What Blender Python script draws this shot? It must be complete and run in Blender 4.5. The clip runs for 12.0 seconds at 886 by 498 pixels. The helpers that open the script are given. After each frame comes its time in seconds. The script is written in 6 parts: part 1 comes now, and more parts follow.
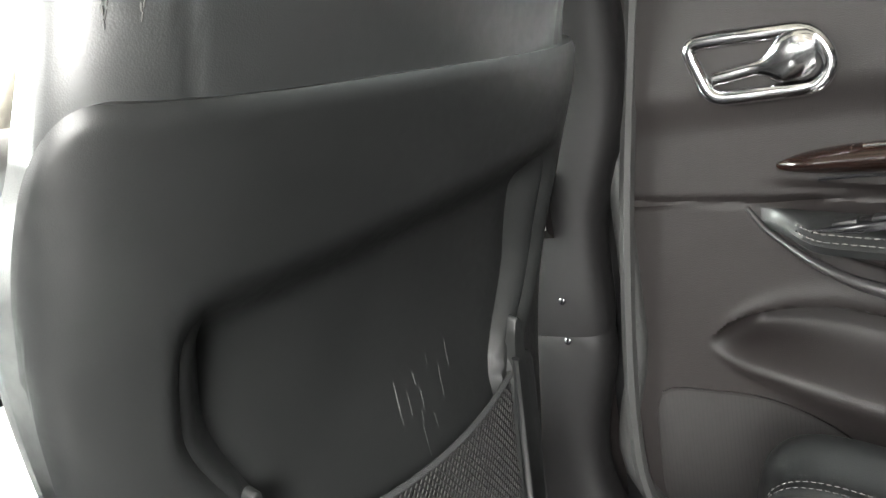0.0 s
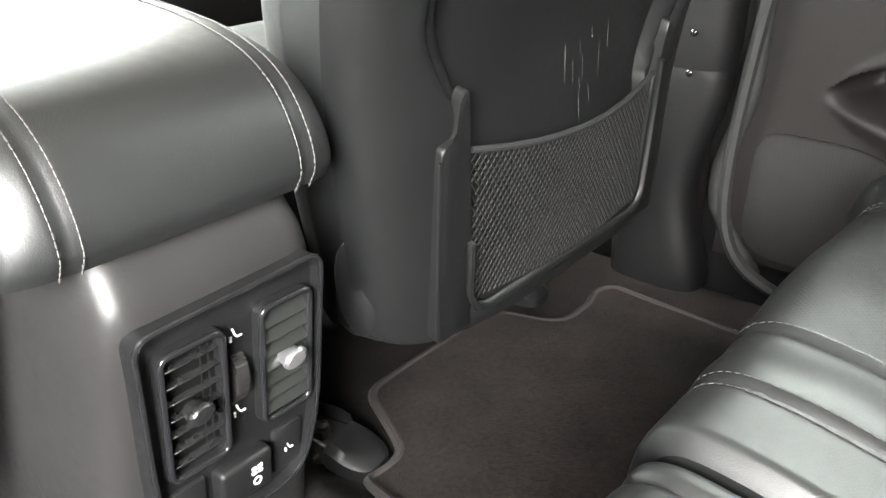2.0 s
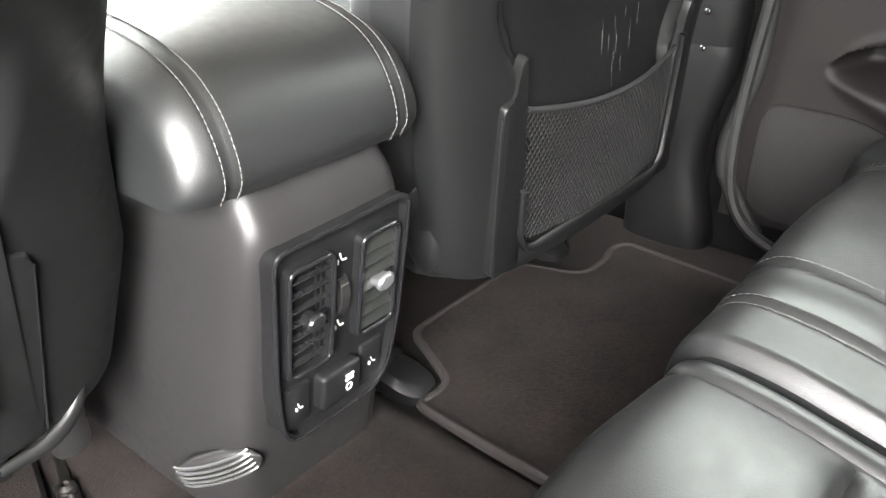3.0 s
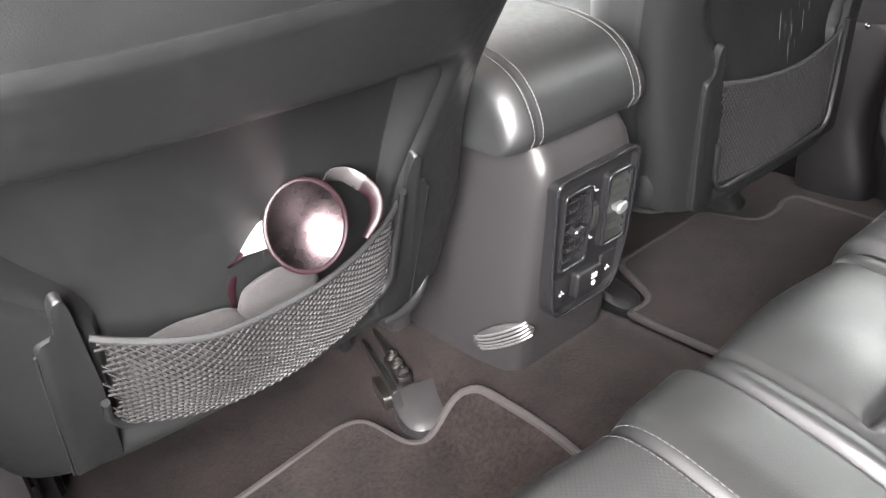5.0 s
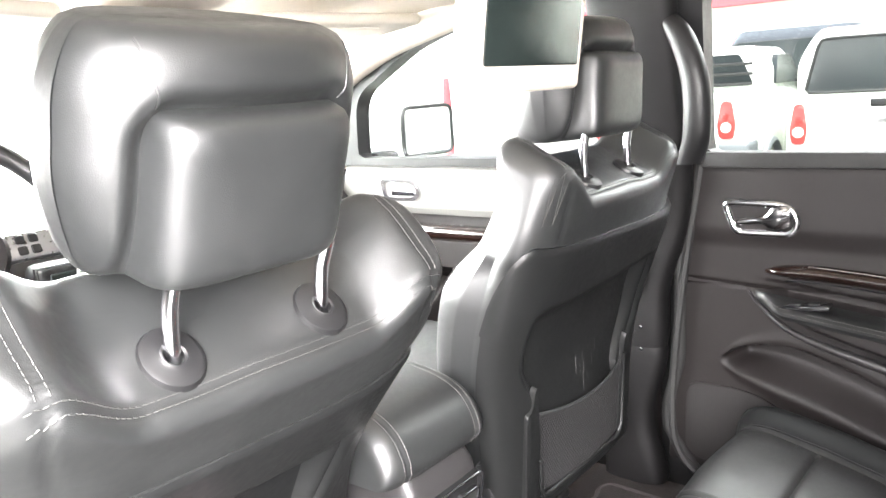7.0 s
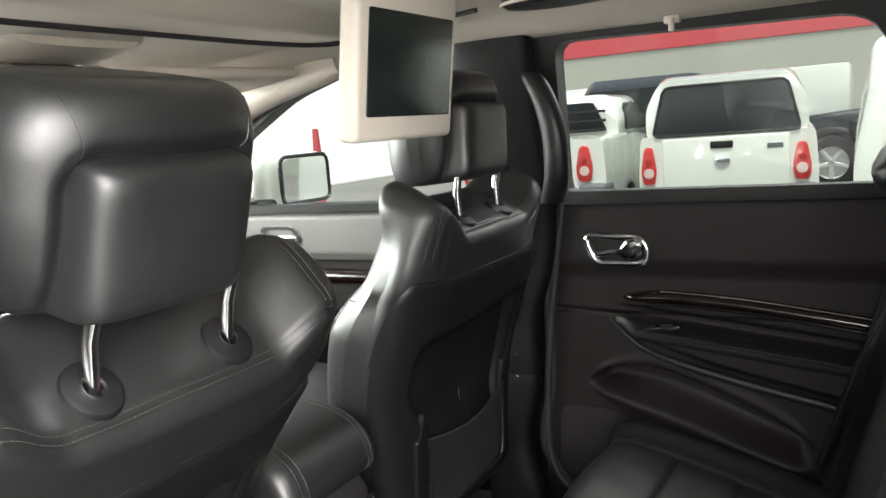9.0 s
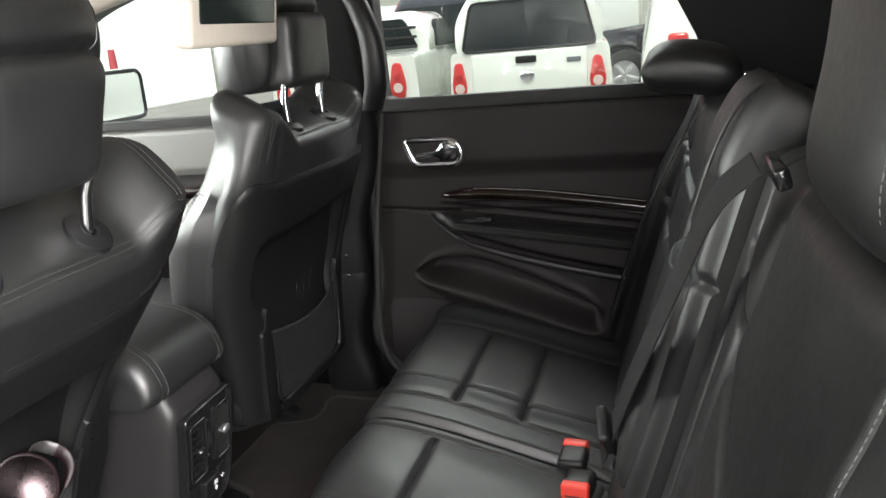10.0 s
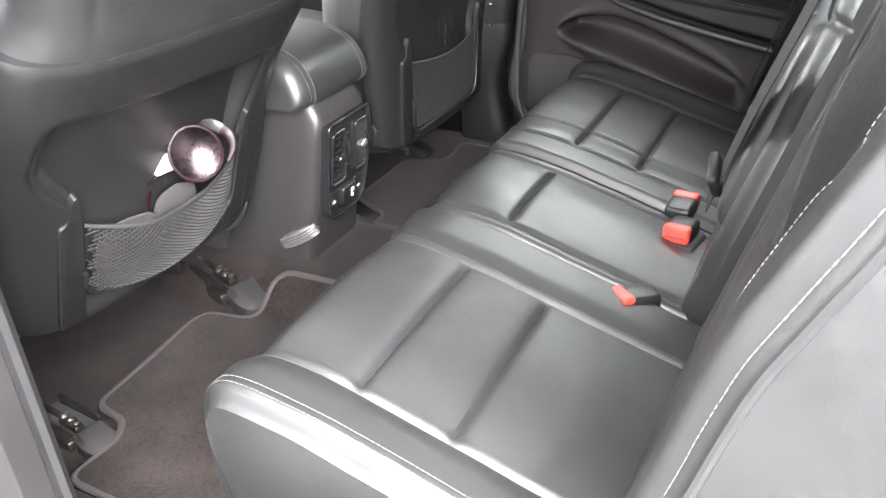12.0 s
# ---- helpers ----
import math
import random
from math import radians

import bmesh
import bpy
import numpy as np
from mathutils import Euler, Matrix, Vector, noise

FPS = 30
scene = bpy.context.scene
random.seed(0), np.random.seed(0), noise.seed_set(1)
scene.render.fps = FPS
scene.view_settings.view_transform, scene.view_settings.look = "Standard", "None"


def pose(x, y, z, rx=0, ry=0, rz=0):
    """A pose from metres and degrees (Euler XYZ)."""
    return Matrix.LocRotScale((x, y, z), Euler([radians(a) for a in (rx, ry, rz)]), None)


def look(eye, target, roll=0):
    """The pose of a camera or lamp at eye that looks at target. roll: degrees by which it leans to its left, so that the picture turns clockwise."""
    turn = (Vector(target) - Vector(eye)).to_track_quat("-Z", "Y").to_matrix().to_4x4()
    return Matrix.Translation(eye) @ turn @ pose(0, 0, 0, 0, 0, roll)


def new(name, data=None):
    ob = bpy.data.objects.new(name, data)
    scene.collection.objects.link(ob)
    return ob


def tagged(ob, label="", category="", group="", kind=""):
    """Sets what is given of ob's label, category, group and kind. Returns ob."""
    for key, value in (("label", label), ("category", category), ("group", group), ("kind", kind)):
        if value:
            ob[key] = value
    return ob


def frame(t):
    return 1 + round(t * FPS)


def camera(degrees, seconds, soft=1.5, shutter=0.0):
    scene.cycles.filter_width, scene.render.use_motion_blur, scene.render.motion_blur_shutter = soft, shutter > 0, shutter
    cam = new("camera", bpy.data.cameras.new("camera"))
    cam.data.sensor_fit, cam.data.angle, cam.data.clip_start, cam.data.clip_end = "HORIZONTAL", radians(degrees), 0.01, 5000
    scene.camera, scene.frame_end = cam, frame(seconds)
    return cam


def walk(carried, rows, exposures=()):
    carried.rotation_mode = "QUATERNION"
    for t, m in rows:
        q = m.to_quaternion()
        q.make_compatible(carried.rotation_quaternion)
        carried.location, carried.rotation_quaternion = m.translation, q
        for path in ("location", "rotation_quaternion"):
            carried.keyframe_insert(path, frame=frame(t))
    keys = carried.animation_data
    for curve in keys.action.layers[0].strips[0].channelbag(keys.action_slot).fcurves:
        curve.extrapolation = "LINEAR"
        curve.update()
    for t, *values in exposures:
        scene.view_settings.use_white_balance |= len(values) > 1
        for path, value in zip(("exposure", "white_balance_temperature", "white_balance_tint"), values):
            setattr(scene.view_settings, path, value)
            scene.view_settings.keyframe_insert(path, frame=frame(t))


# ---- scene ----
cam = camera(57.70, 12.0)
PATH = [
    (0, (-0.059, -0.383, 0.635), (1.507, 0.793, 0.226), -9.9),
    (0.5, (-0.089, -0.381, 0.58), (1.469, 0.745, 0.027), -9.0),
    (1, (-0.126, -0.386, 0.573), (1.363, 0.741, -0.144), -6.2),
    (1.5, (-0.167, -0.361, 0.569), (1.267, 0.748, -0.276), -2.2),
    (2, (-0.22, -0.355, 0.565), (1.138, 0.814, -0.323), -1.1),
    (2.5, (-0.277, -0.354, 0.566), (1.084, 0.765, -0.381), 0.1),
    (4.5, (-0.548, -0.501, 0.681), (0.653, 0.82, -0.221), -4.8),
    (5, (-0.614, -0.503, 0.681), (0.468, 0.879, -0.277), -6.0),
    (5.5, (-0.671, -0.52, 0.713), (0.452, 0.844, -0.223), -4.4),
    (6, (-0.721, -0.547, 0.759), (0.495, 0.834, -0.024), -3.4),
    (6.5, (-0.755, -0.581, 0.823), (0.637, 0.712, 0.199), -3.8),
    (7, (-0.793, -0.628, 0.877), (0.75, 0.584, 0.487), -3.5),
    (9, (-0.874, -0.662, 0.877), (0.859, 0.292, 0.583), -4.3),
    (9.5, (-0.935, -0.683, 0.876), (0.866, 0.107, 0.514), -3.6),
    (10, (-1.004, -0.695, 0.862), (0.85, -0.153, 0.344), -5.0),
    (10.5, (-1.052, -0.706, 0.851), (0.786, -0.2, 0.249), -5.2),
    (11, (-1.081, -0.719, 0.84), (0.701, -0.16, 0.126), -4.7),
    (11.5, (-1.102, -0.73, 0.824), (0.598, -0.079, -0.003), -3.8),
    (12, (-1.099, -0.747, 0.804), (0.445, 0.067, -0.173), -2.7),
]
EXPOSURES = [(0, 2.28, 6500, 7), (1.0, 2.28, 6500, 7), (2.5, 1.98, 6490, 9), (4.5, 1.95, 6470, 14), (6.0, 2.35, 6460, 15), (7.2, 2.2, 6450, 13), (8.3, 0.1, 6550, 10),
             (9.2, 0.0, 6550, 10), (9.6, -0.05, 6550, 10), (10.2, 0.7, 6450, 12), (10.6, 2.0, 6350, 14), (11.5, 2.1, 6320, 15), (12.0, 1.8, 6320, 15)]
walk(cam, [(t, look(eye, target, roll)) for t, eye, target, roll in PATH], EXPOSURES)

# ---- world and light ----
world = bpy.data.worlds.new("sky")
scene.world = world
world.use_nodes = True
wn = world.node_tree
sky = wn.nodes.new("ShaderNodeTexSky")
sky.sky_type = "NISHITA"
sky.sun_disc = False
sky.sun_elevation = radians(72)
sky.sun_rotation = radians(250)
sky.air_density, sky.dust_density, sky.ozone_density = 1.0, 4.0, 0.6
haze = wn.nodes.new("ShaderNodeHueSaturation")
haze.inputs["Saturation"].default_value = 0.35
wn.links.new(sky.outputs[0], haze.inputs["Color"])
wn.links.new(haze.outputs[0], wn.nodes["Background"].inputs[0])
wn.nodes["Background"].inputs[1].default_value = 0.15

sun_data = bpy.data.lights.new("sun", "SUN")
sun_data.energy = 4.3
sun_data.angle = radians(14)
sun_data.color = (1.0, 0.96, 0.9)
sun = new("sun", sun_data)
sun.matrix_world = look((0, 0, 10), (2.1, 0.9, 3.0))

door_light = bpy.data.lights.new("door_daylight", "AREA")
door_light.shape = "RECTANGLE"
door_light.size, door_light.size_y = 0.9, 0.9
door_light.energy = 50
door_light.spread = radians(120)
door_light.color = (1.0, 0.975, 0.945)
dl = new("door_daylight", door_light)
dl.matrix_world = look((-1.22, -0.97, 1.0), (-0.38, -0.14, 0.38))


def window_light(name, eye, target, w, h, watts, spread=180):
    """Sky light that comes in through one window."""
    d = bpy.data.lights.new(name, "AREA")
    d.shape, d.size, d.size_y, d.energy = "RECTANGLE", w, h, watts
    d.spread = radians(spread)
    d.color = (1.0, 0.985, 0.96)
    new(name, d).matrix_world = look(eye, target)


window_light("windscreen_daylight", (0.0, 1.62, 1.08), (0.0, 0.1, 0.62), 1.7, 0.9, 135)
window_light("driver_window_daylight", (-1.2, 0.6, 1.05), (0.2, 0.2, 0.5), 1.1, 0.6, 9, 110)
window_light("passenger_window_daylight", (1.6, -0.4, 1.75), (0.3, -0.4, 0.3), 1.5, 0.8, 38)


# ---- materials ----
def mat(name, base, rough=0.5, metal=0.0, grain=0.0, grain_scale=900.0, vary=0.12, vary_scale=9.0, rough_vary=0.1,
        spec=0.5, coat=0.0, pattern="noise", sheen=0.0, depth=0.001):
    """A principled material with colour and roughness variation at two scales and a fine relief."""
    m = bpy.data.materials.new(name)
    m.use_nodes = True
    nt = m.node_tree
    b = nt.nodes["Principled BSDF"]
    co = nt.nodes.new("ShaderNodeTexCoord")
    big = nt.nodes.new("ShaderNodeTexNoise")
    big.inputs["Scale"].default_value = vary_scale
    big.inputs["Detail"].default_value = 5
    nt.links.new(co.outputs["Object"], big.inputs["Vector"])
    fine = nt.nodes.new("ShaderNodeTexNoise")
    fine.inputs["Scale"].default_value = vary_scale * 14
    fine.inputs["Detail"].default_value = 3
    nt.links.new(co.outputs["Object"], fine.inputs["Vector"])
    add = nt.nodes.new("ShaderNodeMath")
    add.operation = "ADD"
    nt.links.new(big.outputs["Fac"], add.inputs[0])
    nt.links.new(fine.outputs["Fac"], add.inputs[1])
    ramp = nt.nodes.new("ShaderNodeMapRange")
    ramp.inputs["From Min"].default_value, ramp.inputs["From Max"].default_value = 0.6, 1.4
    ramp.inputs["To Min"].default_value, ramp.inputs["To Max"].default_value = 1 - vary, 1 + vary
    nt.links.new(add.outputs[0], ramp.inputs["Value"])
    mul = nt.nodes.new("ShaderNodeMix")
    mul.data_type, mul.blend_type = "RGBA", "MULTIPLY"
    mul.inputs["Factor"].default_value = 1
    mul.inputs["A"].default_value = (*base, 1)
    nt.links.new(ramp.outputs[0], mul.inputs["B"])
    nt.links.new(mul.outputs["Result"], b.inputs["Base Color"])
    rr = nt.nodes.new("ShaderNodeMapRange")
    rr.inputs["From Min"].default_value, rr.inputs["From Max"].default_value = 0.6, 1.4
    rr.inputs["To Min"].default_value, rr.inputs["To Max"].default_value = max(0.02, rough - rough_vary), min(1, rough + rough_vary)
    nt.links.new(add.outputs[0], rr.inputs["Value"])
    nt.links.new(rr.outputs[0], b.inputs["Roughness"])
    b.inputs["Metallic"].default_value = metal
    b.inputs["Specular IOR Level"].default_value = spec
    b.inputs["Coat Weight"].default_value = coat
    b.inputs["Coat Roughness"].default_value = 0.05
    b.inputs["Sheen Weight"].default_value = sheen
    if grain:
        if pattern == "cells":
            g = nt.nodes.new("ShaderNodeTexVoronoi")
            out = g.outputs["Distance"]
        else:
            g = nt.nodes.new("ShaderNodeTexNoise")
            g.inputs["Detail"].default_value = 3
            out = g.outputs["Fac"]
        g.inputs["Scale"].default_value = grain_scale
        nt.links.new(co.outputs["Object"], g.inputs["Vector"])
        bump = nt.nodes.new("ShaderNodeBump")
        bump.inputs["Strength"].default_value = grain
        bump.inputs["Distance"].default_value = depth
        nt.links.new(out, bump.inputs["Height"])
        nt.links.new(bump.outputs[0], b.inputs["Normal"])
    return m


def perforated(name, base, rough):
    """Leather with a grid of small punched holes."""
    m = mat(name, base, rough, grain=0.15, grain_scale=700, pattern="cells")
    nt = m.node_tree
    b = nt.nodes["Principled BSDF"]
    co = nt.nodes.new("ShaderNodeTexCoord")
    sc = nt.nodes.new("ShaderNodeVectorMath")
    sc.operation = "MULTIPLY"
    sc.inputs[1].default_value = (290, 290, 0)
    rot = nt.nodes.new("ShaderNodeMapping")
    rot.inputs["Rotation"].default_value = (0, 0, radians(45))
    nt.links.new(co.outputs["Object"], rot.inputs["Vector"])
    nt.links.new(rot.outputs[0], sc.inputs[0])
    fr = nt.nodes.new("ShaderNodeVectorMath")
    fr.operation = "FRACTION"
    nt.links.new(sc.outputs[0], fr.inputs[0])
    dist = nt.nodes.new("ShaderNodeVectorMath")
    dist.operation = "DISTANCE"
    dist.inputs[1].default_value = (0.5, 0.5, 0)
    nt.links.new(fr.outputs[0], dist.inputs[0])
    hole = nt.nodes.new("ShaderNodeMapRange")
    hole.inputs["From Min"].default_value, hole.inputs["From Max"].default_value = 0.16, 0.26
    nt.links.new(dist.outputs["Value"], hole.inputs["Value"])
    old = b.inputs["Base Color"].links[0].from_socket
    mix = nt.nodes.new("ShaderNodeMix")
    mix.data_type = "RGBA"
    mix.inputs["A"].default_value = (0.007, 0.007, 0.007, 1)
    nt.links.new(hole.outputs[0], mix.inputs["Factor"])
    nt.links.new(old, mix.inputs["B"])
    nt.links.new(mix.outputs["Result"], b.inputs["Base Color"])
    bump = nt.nodes.new("ShaderNodeBump")
    bump.inputs["Strength"].default_value = 0.25
    bump.inputs["Distance"].default_value = 0.001
    nt.links.new(hole.outputs[0], bump.inputs["Height"])
    nt.links.new(bump.outputs[0], b.inputs["Normal"])
    return m


def glass(name, tint, rough=0.0):
    m = bpy.data.materials.new(name)
    m.use_nodes = True
    nt = m.node_tree
    for n in list(nt.nodes):
        nt.nodes.remove(n)
    out = nt.nodes.new("ShaderNodeOutputMaterial")
    tr = nt.nodes.new("ShaderNodeBsdfTransparent")
    tr.inputs[0].default_value = (*tint, 1)
    gl = nt.nodes.new("ShaderNodeBsdfGlossy")
    gl.inputs["Roughness"].default_value = rough
    mix = nt.nodes.new("ShaderNodeMixShader")
    mix.inputs[0].default_value = 0.05
    nt.links.new(tr.outputs[0], mix.inputs[1])
    nt.links.new(gl.outputs[0], mix.inputs[2])
    nt.links.new(mix.outputs[0], out.inputs[0])
    return m


LEATHER = mat("black_leather", (0.0105, 0.0113, 0.0114), 0.45, grain=0.09, grain_scale=1000, pattern="cells", vary=0.12, rough_vary=0.08, spec=0.68)
LEATHER_PERF = perforated("perforated_leather", (0.02, 0.0206, 0.0209), 0.47)
SHELL = mat("seat_back_plastic", (0.0075, 0.0079, 0.008), 0.42, spec=0.3, grain=0.15, grain_scale=1400, vary=0.15)
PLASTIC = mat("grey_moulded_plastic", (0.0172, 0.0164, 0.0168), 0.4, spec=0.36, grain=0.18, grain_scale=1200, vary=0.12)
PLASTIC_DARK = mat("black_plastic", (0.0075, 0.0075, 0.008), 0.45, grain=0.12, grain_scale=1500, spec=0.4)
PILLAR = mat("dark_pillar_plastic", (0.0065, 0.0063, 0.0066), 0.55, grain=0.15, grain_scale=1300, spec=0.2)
PLASTIC_GLOSS = mat("gloss_black_plastic", (0.01, 0.01, 0.011), 0.14, vary=0.05, rough_vary=0.03)
DOOR_TRIM = mat("door_trim_vinyl", (0.0096, 0.0079, 0.0079), 0.55, grain=0.2, grain_scale=900, pattern="cells", vary=0.12, spec=0.3)
CARPET = mat("charcoal_carpet", (0.0105, 0.0079, 0.0073), 0.95, grain=1.0, grain_scale=520, vary=0.9, vary_scale=16, spec=0.1, sheen=0.03, depth=0.0015)
MAT_PILE = mat("floor_mat_pile", (0.0135, 0.0104, 0.0097), 0.95, grain=1.0, grain_scale=620, vary=0.9, vary_scale=13, spec=0.1, sheen=0.04, depth=0.0015)
MAT_EDGE = mat("mat_edging", (0.024, 0.0205, 0.0198), 0.85, grain=0.6, grain_scale=900)
THREAD_DARK = mat("charcoal_thread", (0.06, 0.06, 0.059), 0.7, vary=0.1)
THREAD_MID = mat("mid_grey_thread", (0.03, 0.03, 0.029), 0.7, vary=0.1)
SCUFF = mat("pale_scuff", (0.1, 0.1, 0.097), 0.7, vary=0.2)
THREAD = mat("grey_thread", (0.075, 0.073, 0.07), 0.7, vary=0.1)
CHROME = mat("chrome", (0.82, 0.82, 0.84), 0.14, metal=1.0, vary=0.03, rough_vary=0.04)
STEEL = mat("worn_steel", (0.16, 0.15, 0.142), 0.38, metal=1.0, vary=0.35, vary_scale=40)
WOOD = mat("gloss_dark_wood", (0.009, 0.0042, 0.003), 0.2, vary=0.5, vary_scale=25, coat=0.5)
HEADLINER = mat("beige_headliner", (0.62, 0.575, 0.5), 0.9, grain=0.5, grain_scale=900, vary=0.05, spec=0.15)
BEIGE = mat("beige_plastic", (0.56, 0.51, 0.44), 0.55, grain=0.12, grain_scale=1300, vary=0.06)
SCREEN = mat("dark_lcd_screen", (0.012, 0.017, 0.016), 0.25, vary=0.06, rough_vary=0.02)
NET = mat("black_elastic_net", (0.012, 0.0118, 0.012), 0.55, vary=0.1, spec=0.3)
WEB = mat("black_seat_belt_webbing", (0.016, 0.0165, 0.017), 0.75, grain=0.6, grain_scale=800, spec=0.25)
VENT = mat("vent_plastic", (0.011, 0.011, 0.0115), 0.27, vary=0.1)
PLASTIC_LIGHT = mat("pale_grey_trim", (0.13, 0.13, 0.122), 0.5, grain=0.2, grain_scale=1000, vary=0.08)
RED = mat("red_button_plastic", (0.62, 0.045, 0.03), 0.4, vary=0.08)
RUBBER = mat("black_rubber", (0.015, 0.015, 0.015), 0.7, grain=0.2, grain_scale=500)
LENS = mat("mauve_mirror_lens", (0.045, 0.035, 0.037), 0.27, metal=1.0, vary=0.08, rough_vary=0.03)
LENS_FRAME = mat("plum_glossy_frame", (0.007, 0.002, 0.0032), 0.4, vary=0.1, spec=0.22)
FABRIC = mat("grey_microfibre", (0.013, 0.0115, 0.0115), 0.9, grain=0.5, grain_scale=500, sheen=0.04)
WHITE_MARK = mat("white_print", (0.75, 0.75, 0.75), 0.6, vary=0.03)
WHITE_PAINT = mat("white_car_paint", (0.76, 0.79, 0.73), 0.25, vary=0.05, vary_scale=3, coat=0.8)
DARK_PAINT = mat("black_car_paint", (0.012, 0.013, 0.015), 0.2, vary=0.1, vary_scale=3, coat=0.8)
BUMPER = mat("grey_bumper_plastic", (0.11, 0.12, 0.13), 0.6, vary=0.1)
TAIL_RED = mat("red_tail_lens", (0.55, 0.03, 0.025), 0.18, vary=0.15, coat=0.6)
TAIL_CLEAR = mat("clear_tail_lens", (0.7, 0.55, 0.5), 0.2, vary=0.1, coat=0.6)
CAR_GLASS = mat("dark_car_glass", (0.02, 0.025, 0.027), 0.16, vary=0.1, vary_scale=2, rough_vary=0.03, spec=0.3)
ALLOY = mat("alloy_wheel", (0.7, 0.7, 0.69), 0.42, metal=0.55, vary=0.1)
ASPHALT = mat("asphalt", (0.2, 0.2, 0.19), 0.9, grain=1.0, grain_scale=150, vary=0.25, vary_scale=0.7, spec=0.2)
WALL_PAINT = mat("painted_grey_wall", (0.46, 0.47, 0.41), 0.85, grain=0.3, grain_scale=30, vary=0.06, vary_scale=0.5)
RED_PAINT = mat("red_wall_band", (0.62, 0.09, 0.105), 0.7, vary=0.06, vary_scale=0.6)
HALL_BACKDROP = mat("glowing_white_backdrop", (0.9, 0.9, 0.88), 0.8, vary=0.04, vary_scale=0.4)
# emission stands in for sunlight on this added backdrop, which is no lamp
hall_glow = HALL_BACKDROP.node_tree.nodes["Principled BSDF"]
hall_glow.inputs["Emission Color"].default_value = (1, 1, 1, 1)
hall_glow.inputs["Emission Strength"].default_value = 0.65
CLEAR_GLASS = glass("window_glass", (0.93, 0.97, 0.95))
MIRROR = mat("mirror_glass", (0.85, 0.87, 0.88), 0.03, metal=1.0, vary=0.02, rough_vary=0.01)


# ---- mesh tools ----
def part(name, bm, material, parent=None, label="", smooth=True):
    """Links a bmesh as one mesh object, under parent if given, and frees it."""
    me = bpy.data.meshes.new(name)
    bmesh.ops.recalc_face_normals(bm, faces=bm.faces)
    bm.to_mesh(me)
    bm.free()
    me.materials.append(material)
    if smooth:
        me.polygons.foreach_set("use_smooth", [True] * len(me.polygons))
    ob = new(name, me)
    if smooth:
        # keep hard edges hard
        angle = radians(40)
        b2 = bmesh.new()
        b2.from_mesh(me)
        for e in b2.edges:
            e.smooth = len(e.link_faces) == 2 and e.calc_face_angle(0) < angle
        b2.to_mesh(me)
        b2.free()
    if parent is not None:
        ob.parent = parent
    if label:
        ob["label"] = label
    return ob


def thing(name, label, category, m=None, kind="", group=""):
    ob = new(name)
    ob.empty_display_size = 0.05
    if m is not None:
        ob.matrix_basis = m
    return tagged(ob, label, category, group, kind)


def loft(bm, rings, closed=True, caps=True):
    """Skins a list of rings of points (all of one length)."""
    vs = [[bm.verts.new(p) for p in r] for r in rings]
    n = len(vs[0])
    for a, b in zip(vs, vs[1:]):
        for i in range(n if closed else n - 1):
            j = (i + 1) % n
            bm.faces.new((a[i], a[j], b[j], b[i]))
    if caps and closed:
        bm.faces.new(vs[0][::-1])
        bm.faces.new(vs[-1])
    return vs


def sheet(bm, fn, nu, nv, thick=None):
    """A surface fn(a, b), a and b from 0 to 1; thick: an offset vector or function that gives it a back."""
    top = [[bm.verts.new(fn(i / nu, j / nv)) for i in range(nu + 1)] for j in range(nv + 1)]
    for j in range(nv):
        for i in range(nu):
            bm.faces.new((top[j][i], top[j][i + 1], top[j + 1][i + 1], top[j + 1][i]))
    if thick is not None:
        off = Vector(thick)
        back = [[bm.verts.new(v.co + off) for v in row] for row in top]
        for j in range(nv):
            for i in range(nu):
                bm.faces.new((back[j + 1][i], back[j + 1][i + 1], back[j][i + 1], back[j][i]))
        rim = [(0, i) for i in range(nu)] + [(j, nu) for j in range(nv)] + [(nv, i) for i in range(nu, 0, -1)] + [(j, 0) for j in range(nv, 0, -1)]
        for k in range(len(rim)):
            a, b = rim[k], rim[(k + 1) % len(rim)]
            bm.faces.new((top[a[0]][a[1]], back[a[0]][a[1]], back[b[0]][b[1]], top[b[0]][b[1]]))


def box(bm, x0, x1, y0, y1, z0, z1, r=0.0, seg=2, m=None):
    """A box with rounded edges."""
    got = bmesh.ops.create_cube(bm, size=1.0)["verts"]
    for v in got:
        v.co = Vector(((x0 + x1) / 2 + v.co.x * (x1 - x0), (y0 + y1) / 2 + v.co.y * (y1 - y0), (z0 + z1) / 2 + v.co.z * (z1 - z0)))
    allv = set(got)
    if r > 0:
        edges = list({e for v in got for e in v.link_edges})
        res = bmesh.ops.bevel(bm, geom=edges, offset=r, segments=seg, profile=0.5, affect="EDGES")
        allv = {v for v in allv if v.is_valid} | set(res["verts"])
    if m is not None:
        for v in allv:
            v.co = m @ v.co
    return allv


